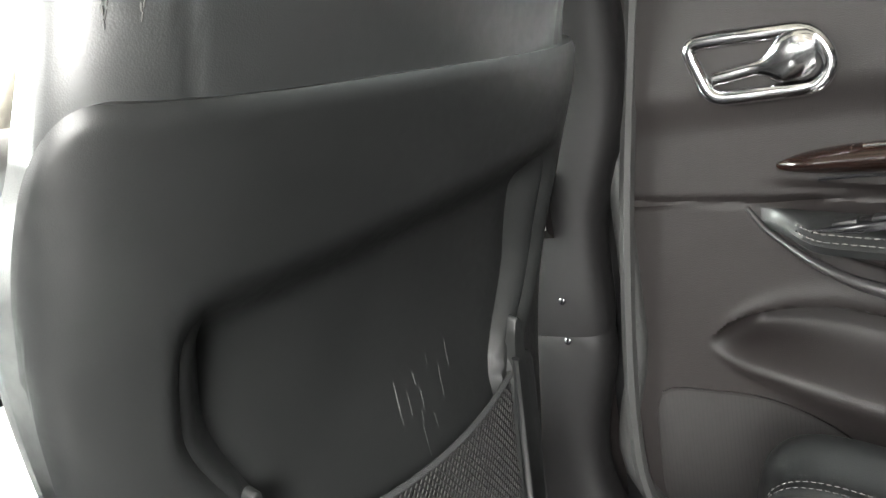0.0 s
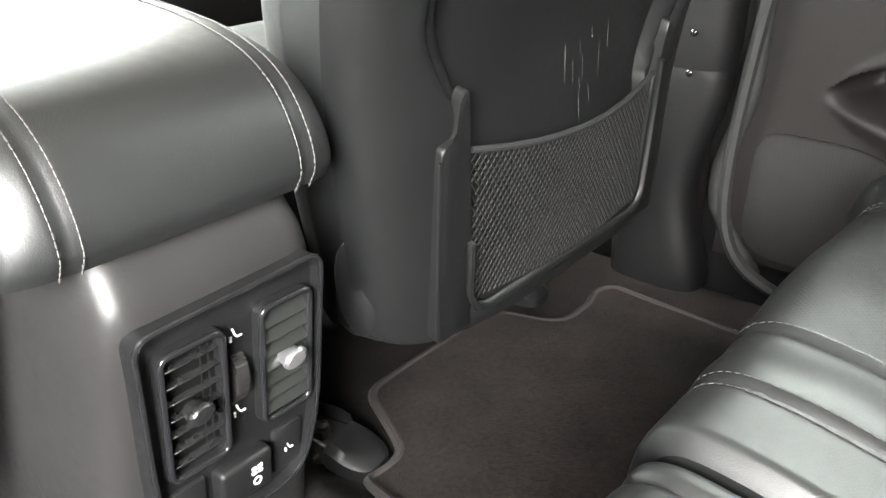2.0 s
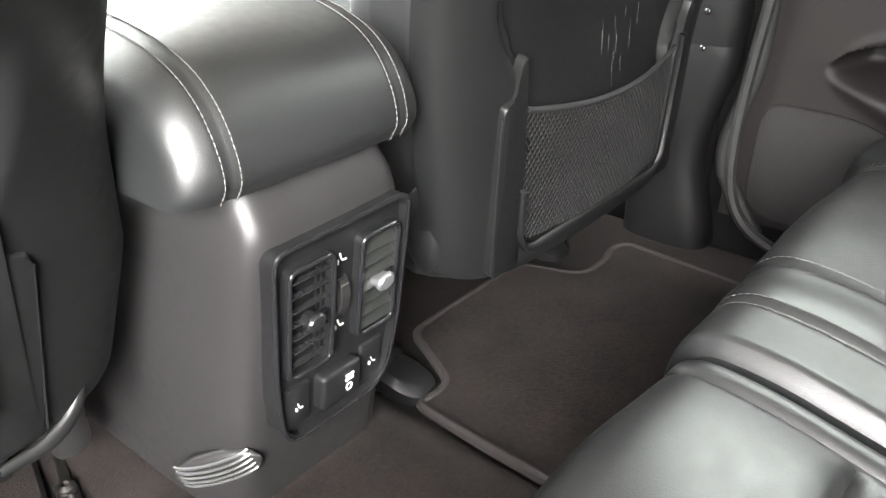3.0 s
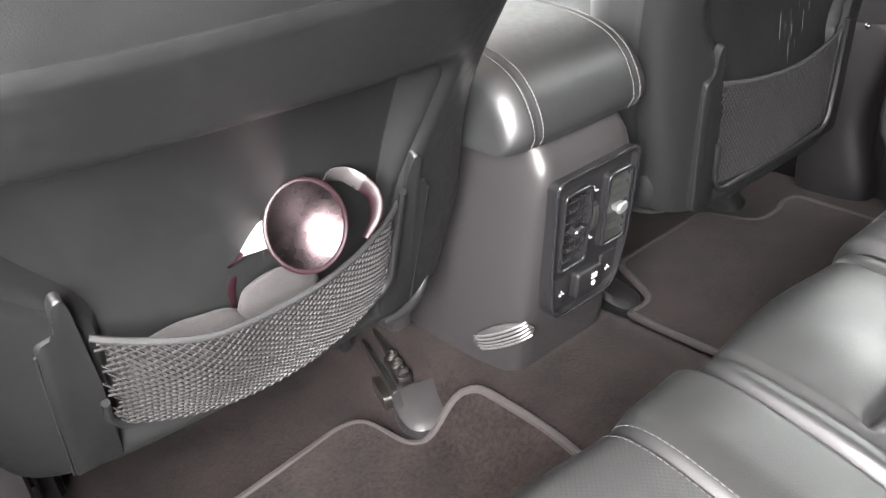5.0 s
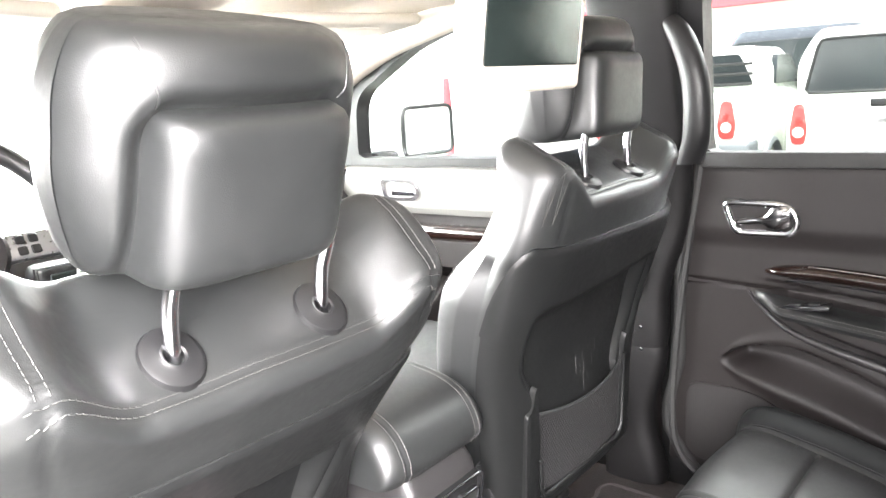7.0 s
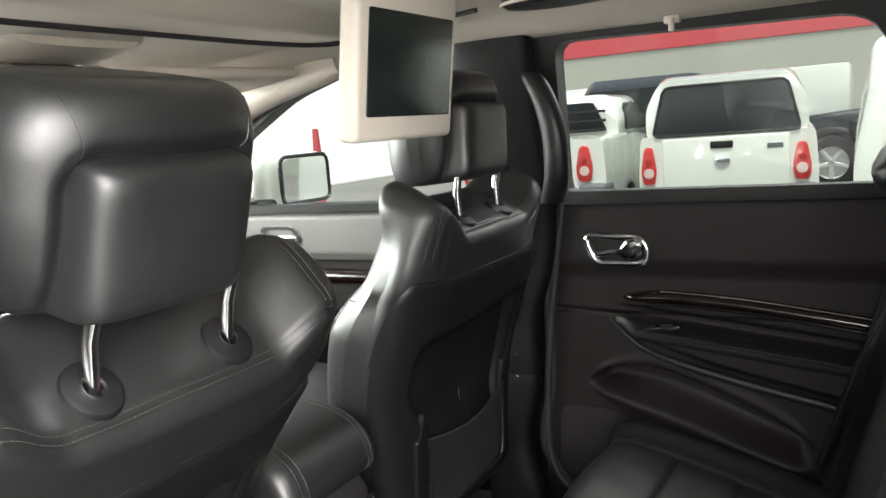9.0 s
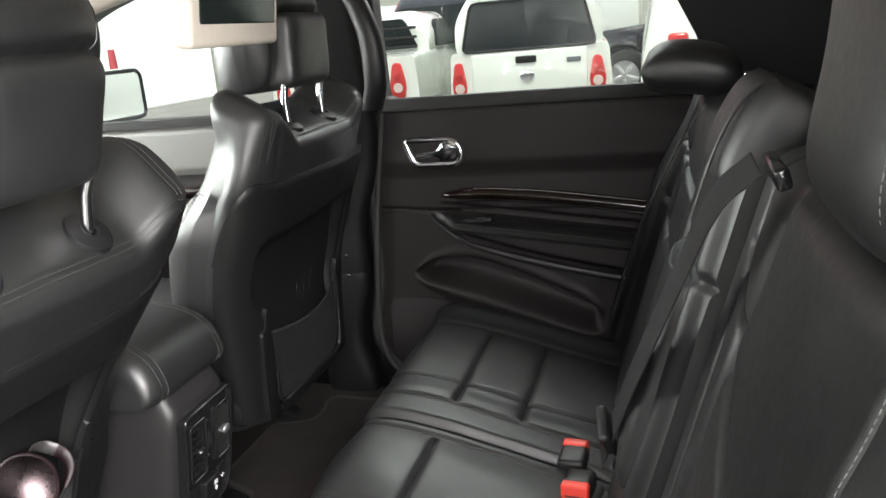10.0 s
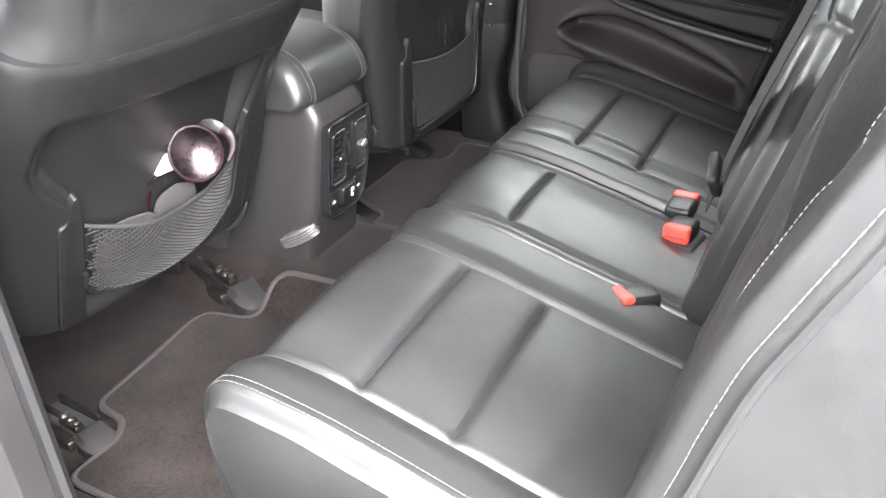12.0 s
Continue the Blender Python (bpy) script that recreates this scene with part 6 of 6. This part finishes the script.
for ang in (0, 180, 250, 290):
    bm = bmesh.new()
    m = Matrix.Rotation(radians(ang), 4, "Z")
    box(bm, 0.06, 0.18, -0.022, 0.022, -0.012, 0.008, 0.006, 2, m)
    sp = part("spoke", bm, KNOB, wheel, "silver grey spoke")
    if ang in (0, 180):
        bm = bmesh.new()
        for k in range(4):
            box(bm, 0.085 + 0.02 * (k % 2), 0.1 + 0.02 * (k % 2), -0.016 + 0.018 * (k // 2), -0.002 + 0.018 * (k // 2), 0.008, 0.012, 0.002, 1, m)
        part("button", bm, PLASTIC_DARK, sp)

# ---- rest of the body shell ----
def shell_wall(name, label, x0, x1, y0, y1, z0, z1, material=PLASTIC_DARK):
    bm = bmesh.new()
    box(bm, x0, x1, y0, y1, z0, z1, 0.01)
    tagged(part(name, bm, material), label, "car body", kind="structure")


shell_wall("quarter_panel_right", "black trimmed rear quarter of the car", 0.74, 0.86, -1.6, -1.06, 0.0, 1.08)
shell_wall("quarter_panel_left", "black trimmed rear quarter at the open door", -0.86, -0.76, -1.6, -1.0, 0.0, 1.08)
shell_wall("tailgate", "black trimmed tailgate wall behind the bench", -0.86, 0.86, -1.68, -1.6, 0.0, 1.1)
shell_wall("bulkhead", "dark bulkhead under the dashboard", -0.82, 0.82, 1.3, 1.36, 0.0, 0.64)
shell_wall("load_floor", "black load floor behind the bench", -0.76, 0.74, -1.6, -0.9, 0.1, 0.3)
shell_wall("lower_body_right", "black lower body behind the closed doors", 0.9, 0.96, -1.0, 1.3, -0.15, 0.7)
shell_wall("driver_door", "closed driver door with grey trim", -0.86, -0.78, 0.13, 1.25, 0.02, 0.7, DOOR_TRIM)
shell_wall("roof_rail_left", "beige roof edge over the open door", -0.76, -0.68, -1.2, 0.6, 1.03, 1.1, HEADLINER)
shell_wall("roof_skin", "white painted roof of the car", -0.75, 0.75, -1.6, 0.9, 1.14, 1.17, WHITE_PAINT)
shell_wall("underbody", "dark underbody of the car", -0.82, 0.85, -1.6, 1.4, -0.2, -0.11)


# ---- outside: yard, parked vehicles, wall ----
GZ = -0.5
bm = bmesh.new()
sheet(bm, lambda a, b: (-150 + 300 * a, -150 + 300 * b, GZ), 4, 4)
tagged(part("ground", bm, ASPHALT), "grey asphalt yard", "ground", kind="structure")


def wheel_part(parent, x, y, r, width, axis="y"):
    turn = Matrix.Translation((x, y, GZ + r)) @ (Matrix.Rotation(radians(90), 4, "X") if axis == "y" else Matrix.Rotation(radians(90), 4, "Y"))
    bm = bmesh.new()
    prof = [(0.62 * r, -width / 2), (0.95 * r, -width / 2), (r, -width * 0.35), (r, width * 0.35), (0.95 * r, width / 2), (0.62 * r, width / 2)]
    loft(bm, [[turn @ Vector((q * math.cos(t), q * math.sin(t), z)) for t in (2 * math.pi * k / 36 for k in range(36))] for q, z in prof], caps=False)
    w = part("tyre", bm, RUBBER, parent)
    bm = bmesh.new()
    loft(bm, [[turn @ Vector((q * math.cos(t), q * math.sin(t), z)) for t in (2 * math.pi * k / 36 for k in range(36))] for q, z in ((0.66 * r, -width / 2), (0.62 * r, -width * 0.4), (0.58 * r, -width * 0.2), (0.05, -width * 0.2))], caps=False)
    loft(bm, [[turn @ Vector((q * math.cos(t), q * math.sin(t), z)) for t in (2 * math.pi * k / 36 for k in range(36))] for q, z in ((0.66 * r, width / 2), (0.62 * r, width * 0.4), (0.56 * r, width * 0.2), (0.05, width * 0.2))], caps=False)
    for k in range(5):
        m = turn @ Matrix.Rotation(2 * math.pi * k / 5, 4, "Z")
        for z in (-1, 1):
            box(bm, 0.0, 0.62 * r, -0.032, 0.032, z * width * 0.36 - 0.02, z * width * 0.36 + 0.02, 0.008, 1, m)
    part("rim", bm, ALLOY, w, "five-spoke alloy rim")


def body_loft(bm, rows, y0, y1, rnd=0.08):
    """A vehicle body seen along x: rows of (x, z_low, z_high, half-width at the top in share)."""
    yc, hw = (y0 + y1) / 2, (y1 - y0) / 2
    loops = []
    for x, lo, hi, k in rows:
        line = rounded([(yc - hw, lo), (yc + hw, lo), (yc + hw, lo + (hi - lo) * 0.55), (yc + hw * k, hi), (yc - hw * k, hi), (yc - hw, lo + (hi - lo) * 0.55)], rnd, 4)
        loops.append([(x, a, b) for a, b in line])
    loft(bm, loops)


def lamp(parent, x, y0, y1, z0, z1):
    """A tail lamp, pointed above and round below, with two round lenses."""
    yc, w, h = (y0 + y1) / 2, (y1 - y0) / 2, z1 - z0
    line = [(yc - w * 0.75, z0), (yc + w * 0.75, z0), (yc + w * 1.1, z0 + h * 0.35), (yc + w * 0.55, z1), (yc - w * 0.55, z1), (yc - w * 1.1, z0 + h * 0.35)]
    line = rounded(line, [0.03, 0.03, 0.05, 0.04, 0.04, 0.05], 5)
    bm = bmesh.new()
    plate(bm, line, "x", x - 0.03, x + 0.12)
    bmesh.ops.bevel(bm, geom=[e for e in bm.edges if all(abs(v.co.x - x + 0.03) < 1e-5 for v in e.verts)], offset=0.012, segments=2, affect="EDGES", profile=0.5)
    l = part("tail_lamp", bm, TAIL_RED, parent, "red tail lamp")
    for f, r, material in ((0.3, 0.05, TAIL_CLEAR), (0.62, 0.034, TAIL_RED)):
        bm = bmesh.new()
        zc = z0 + h * f
        loft(bm, [[(x - 0.03 - q, yc + s * math.cos(t), zc + s * math.sin(t)) for t in (2 * math.pi * k / 20 for k in range(20))] for s, q in ((r, -0.01), (r, 0.004), (r * 0.75, 0.008), (r * 0.7, 0.002), (r * 0.3, 0.004))])
        part("lamp_lens", bm, material, l, "round lens")


# pickup with a canopy
X = 7.3
t1 = thing("pickup_truck", "white pickup truck with a white canopy, seen from behind", "pickup truck")
bm = bmesh.new()
body_loft(bm, [(X, -0.05, 0.72, 0.97), (X + 0.2, -0.1, 0.74, 0.97), (X + 2.0, -0.1, 0.76, 0.97), (X + 4.6, -0.1, 0.7, 0.95)], -0.3, 1.33, 0.06)
part("body", bm, WHITE_PAINT, t1)
bm = bmesh.new()
body_loft(bm, [(X + 0.02, 0.68, 1.25, 0.8), (X + 0.25, 0.68, 1.29, 0.82), (X + 1.6, 0.68, 1.29, 0.82), (X + 1.7, 0.68, 1.18, 0.8)], -0.22, 1.25, 0.1)
part("canopy", bm, WHITE_PAINT, t1)
bm = bmesh.new()
plate(bm, rounded([(1.175, 0.725), (1.06, 1.175), (-0.03, 1.175), (-0.145, 0.725)], [0.04, 0.06, 0.06, 0.04], 5), "x", X - 0.006, X + 0.06)
cw = part("rear_window", bm, CAR_GLASS, t1, "dark tinted canopy window")
bm = bmesh.new()
tube(bm, [(X - 0.004, y, z) for y, z in resample(rounded([(1.185, 0.715), (1.07, 1.185), (-0.04, 1.185), (-0.155, 0.715)], [0.04, 0.06, 0.06, 0.04], 5), 60)], 0.014, n=6, closed=True)
part("window_seal", bm, RUBBER, cw)
bm = bmesh.new()
box(bm, X - 0.02, X + 0.02, -0.06, 1.1, 0.1, 0.69, 0.02, 3)
tg = part("tailgate", bm, WHITE_PAINT, t1)
bm = bmesh.new()
box(bm, X - 0.035, X, 0.44, 0.65, 0.575, 0.645, 0.015, 2)
part("tailgate_handle", bm, PLASTIC_DARK, tg)
bm = bmesh.new()
loft(bm, [[(X - 0.02 - q, 0.54 + r * math.cos(t), 0.45 + 0.8 * r * math.sin(t)) for t in (2 * math.pi * k / 24 for k in range(24))] for r, q in ((0.075, 0.0), (0.07, 0.012), (0.05, 0.014))])
part("badge", bm, CHROME, tg, "plain round chrome badge")
bm = bmesh.new()
box(bm, X - 0.026, X, 0.0, 0.14, 0.555, 0.6, 0.004, 1)
part("badge_plate", bm, BUMPER, tg, "small grey badge plate")
lamp(t1, X, -0.235, -0.085, 0.25, 0.6)
lamp(t1, X, 1.16, 1.3, 0.25, 0.62)
bm = bmesh.new()
box(bm, X - 0.08, X + 0.1, -0.06, 1.1, -0.14, 0.1, 0.04, 3)
part("bumper", bm, WHITE_PAINT, t1)
for y0, y1 in ((-0.3, -0.08), (1.12, 1.34)):
    bm = bmesh.new()
    box(bm, X - 0.1, X + 0.3, y0, y1, -0.15, 0.22, 0.05, 3)
    part("bumper_corner", bm, BUMPER, t1, "grey plastic bumper corner")
bm = bmesh.new()
body_loft(bm, [(X + 1.75, 0.68, 1.12, 0.8), (X + 2.0, 0.68, 1.2, 0.8), (X + 3.0, 0.68, 1.18, 0.8), (X + 3.6, 0.68, 0.8, 0.8)], -0.26, 1.29, 0.1)
part("cab", bm, WHITE_PAINT, t1)
for wx in (X + 0.9, X + 3.7):
    for wy in (-0.2, 1.23):
        wheel_part(t1, wx, wy, 0.34, 0.2)

t1.matrix_world = Matrix.Translation((X, -0.3, 0)) @ Matrix.Rotation(radians(5.5), 4, "Z") @ Matrix.Translation((-X, 0.3, 0))

# small pickup beside it
X2 = 7.0
t2 = thing("pickup_truck", "small white open pickup truck with dark rear window", "pickup truck")
bm = bmesh.new()
body_loft(bm, [(X2, 0.0, 0.74, 0.97), (X2 + 0.2, -0.1, 0.76, 0.97), (X2 + 1.6, -0.1, 0.78, 0.97), (X2 + 4.2, -0.1, 0.62, 0.95)], 1.62, 3.22, 0.05)
part("body", bm, WHITE_PAINT, t2)
bm = bmesh.new()
body_loft(bm, [(X2 + 0.8, 0.72, 1.02, 0.82), (X2 + 0.95, 0.72, 1.2, 0.82), (X2 + 2.0, 0.72, 1.2, 0.82), (X2 + 2.9, 0.7, 0.78, 0.85)], 1.66, 3.17, 0.09)
cab = part("cab", bm, WHITE_PAINT, t2)
bm = bmesh.new()
plate(bm, rounded([(3.05, 0.8), (2.9, 1.12), (1.92, 1.12), (1.78, 0.8)], 0.05, 4), "x", X2 + 0.78, X2 + 0.86)
part("rear_window", bm, CAR_GLASS, cab)
for k in range(3):
    bm = bmesh.new()
    tube(bm, [(X2 + 0.74, 1.78, 0.82 + 0.1 * k), (X2 + 0.74, 3.05, 0.82 + 0.1 * k)], 0.016, n=8)
    part("guard_bar", bm, PLASTIC_DARK, cab)
bm = bmesh.new()
plate(bm, rounded([(X2 + 1.1, 0.8), (X2 + 1.15, 1.1), (X2 + 1.8, 1.1), (X2 + 2.35, 0.8)], 0.05, 4), "y", 1.635, 1.69)
part("side_window", bm, CAR_GLASS, cab)
lamp(t2, X2, 1.75, 1.91, 0.32, 0.68)
lamp(t2, X2, 3.02, 3.16, 0.32, 0.68)
bm = bmesh.new()
box(bm, X2 - 0.06, X2 + 0.06, 1.9, 3.0, -0.14, 0.24, 0.05, 3)
part("bumper", bm, WHITE_PAINT, t2)
for y0, y1 in ((1.6, 1.9), (2.95, 3.23)):
    bm = bmesh.new()
    box(bm, X2 - 0.08, X2 + 0.3, y0, y1, -0.15, 0.3, 0.05, 3)
    part("bumper_corner", bm, BUMPER, t2, "grey plastic bumper corner")
bm = bmesh.new()
tube(bm, [(X2 + 0.8 + 0.4 * math.cos(t), 1.6, GZ + 0.32 + 0.42 * math.sin(t)) for t in (math.pi * k / 20 for k in range(21))], 0.045, n=8)
part("wheel_arch", bm, BUMPER, t2, "grey plastic wheel arch")
bm = bmesh.new()
box(bm, X2 + 2.1, X2 + 2.2, 1.52, 1.64, 0.72, 0.82, 0.03, 3)
part("door_mirror", bm, PLASTIC_DARK, t2)
for wx in (X2 + 0.8, X2 + 3.3):
    for wy in (1.71, 3.13):
        wheel_part(t2, wx, wy, 0.32, 0.2)

t2.matrix_world = Matrix.Translation((X2, 1.62, 0)) @ Matrix.Rotation(radians(3), 4, "Z") @ Matrix.Translation((-X2, -1.62, 0))

# dark suv behind, dark pickup, white vans
def suv(label, x, y0, y1, top, material, length=4.4, belt=0.55):
    ob = thing("suv" if material is DARK_PAINT else "van", label, "car")
    bm = bmesh.new()
    body_loft(bm, [(x, 0.0, belt, 0.97), (x + 0.15, -0.15, belt + 0.05, 0.97), (x + length - 1.2, -0.15, belt + 0.05, 0.97), (x + length, -0.1, belt - 0.15, 0.9)], y0, y1, 0.1)
    part("body", bm, material, ob)
    bm = bmesh.new()
    body_loft(bm, [(x + 0.05, belt - 0.02, top - 0.15, 0.78), (x + 0.35, belt - 0.02, top, 0.8), (x + length - 2.0, belt - 0.02, top, 0.8), (x + length - 1.1, belt - 0.02, belt + 0.1, 0.85)], y0 + 0.03, y1 - 0.03, 0.12)
    cabin = part("cabin", bm, material, ob)
    yc = (y0 + y1) / 2
    hw = (y1 - y0) / 2
    bm = bmesh.new()
    plate(bm, rounded([(yc - hw * 0.86, belt + 0.08), (yc - hw * 0.7, top - 0.16), (yc + hw * 0.7, top - 0.16), (yc + hw * 0.86, belt + 0.08)], 0.08, 4), "x", x + 0.0, x + 0.12)
    part("rear_window", bm, CAR_GLASS, cabin)
    for wx in (x + 0.8, x + length - 0.8):
        for wy in (y0 + 0.1, y1 - 0.1):
            wheel_part(ob, wx, wy, 0.36, 0.22)
    return ob


suv("black sport utility vehicle parked behind the pickups", 10.2, 1.15, 3.1, 1.46, DARK_PAINT)
van = suv("white van parked further back in the yard", 13.5, 3.4, 5.2, 1.5, WHITE_PAINT)
suv("white van parked further back in the yard", 13.0, -3.2, -1.4, 1.25, WHITE_PAINT)

# dark pickup standing across, showing its front wheel
t3 = thing("pickup_truck", "black pickup truck standing across with a large alloy wheel", "pickup truck")
bm = bmesh.new()
loops = []
for y, lo, hi, k in ((-3.55, 0.0, 0.72, 0.9), (-2.75, -0.1, 0.78, 1.0), (-0.85, -0.1, 0.8, 1.0), (-0.25, -0.1, 0.77, 1.0), (0.5, -0.05, 0.7, 0.92), (0.75, 0.0, 0.55, 0.9)):
    loops.append([(x, y, z) for x, z in rounded([(13.9, lo), (15.7, lo), (15.7, hi), (13.9 + 0.14, hi)], 0.1, 4)])
loft(bm, loops)
part("body", bm, DARK_PAINT, t3)
for wy in (-0.09, -2.95):
    wheel_part(t3, 13.96, wy, 0.43, 0.25, "x")
bm = bmesh.new()
tube(bm, [(13.87, -0.09 + 0.52 * math.cos(t), GZ + 0.43 + 0.54 * math.sin(t)) for t in (math.pi * k / 20 for k in range(21))], 0.05, n=8)
part("wheel_arch", bm, PLASTIC_DARK, t3)

# white vehicle close on the other side
t4 = thing("van", "white van close by with a tall red tail lamp", "van")
bm = bmesh.new()
body_loft(bm, [(5.0, -0.1, 1.05, 0.9), (5.2, -0.15, 1.35, 0.88), (8.0, -0.15, 1.35, 0.88), (9.2, -0.15, 0.5, 0.9)], -2.55, -0.64, 0.12)
part("body", bm, WHITE_PAINT, t4)
bm = bmesh.new()
box(bm, 4.96, 5.1, -0.97, -0.83, 0.38, 0.8, 0.03, 3)
part("tail_lamp", bm, TAIL_RED, t4, "tall red tail lamp")
for wx in (5.9, 8.3):
    wheel_part(t4, wx, -0.84, 0.33, 0.2)
bm = bmesh.new()
box(bm, 6.95, 7.15, -0.7, -0.55, 0.62, 0.78, 0.04, 3)
part("door_mirror", bm, PLASTIC_DARK, t4)

# box truck
t5 = thing("box_truck", "white box truck far back in the yard", "truck")
bm = bmesh.new()
box(bm, 16.0, 20.0, -0.3, 2.6, 0.2, 1.62, 0.04)
part("cargo_box", bm, WHITE_PAINT, t5)
bm = bmesh.new()
box(bm, 15.0, 17.0, -2.4, -0.5, 0.0, 1.1, 0.15, 3)
part("cab", bm, WHITE_PAINT, t5)

# long painted wall with a red band
bm = bmesh.new()
box(bm, 25.0, 25.6, -60, 60, GZ, 2.92, 0.02, 1)
wall = tagged(part("boundary_wall", bm, WALL_PAINT), "long pale grey wall behind the parked vehicles", "wall", kind="structure")
bm = bmesh.new()
box(bm, 24.96, 25.6, -60, 60, 2.9, 4.6, 0.02, 1)
part("red_band", bm, RED_PAINT, wall, "red painted upper band")

# long white backdrop ahead of the car; added, glows in place of outdoor brightness
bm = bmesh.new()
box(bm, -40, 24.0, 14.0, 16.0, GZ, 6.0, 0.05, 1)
hall = tagged(part("white_hall", bm, HALL_BACKDROP), "long white backdrop wall ahead of the car, added and made to glow", "building", kind="structure")

# red post in the yard
post = thing("yard_post", "thin red post standing in the yard", "post")
bm = bmesh.new()
tube(bm, [(9.0, 6.68, GZ), (9.0, 6.68, 0.6), (9.0, 6.68, 1.1)], [0.07, 0.07, 0.045], n=14)
part("post_body", bm, RED_PAINT, post)
bm = bmesh.new()
tube(bm, [(9.0, 6.68, GZ), (9.0, 6.68, GZ + 0.05)], 0.16, n=16)
part("post_foot", bm, RUBBER, post)

# the yard lies lower than the car's floor
for o in [o for o in scene.objects if o.parent is None and (o in (t1, t2, t3, t4, t5, van, post, wall, hall) or o.name.split(".")[0] in ("suv", "van", "ground"))]:
    o.matrix_world = Matrix.Translation((0, 0.13, -0.075)) @ o.matrix_world
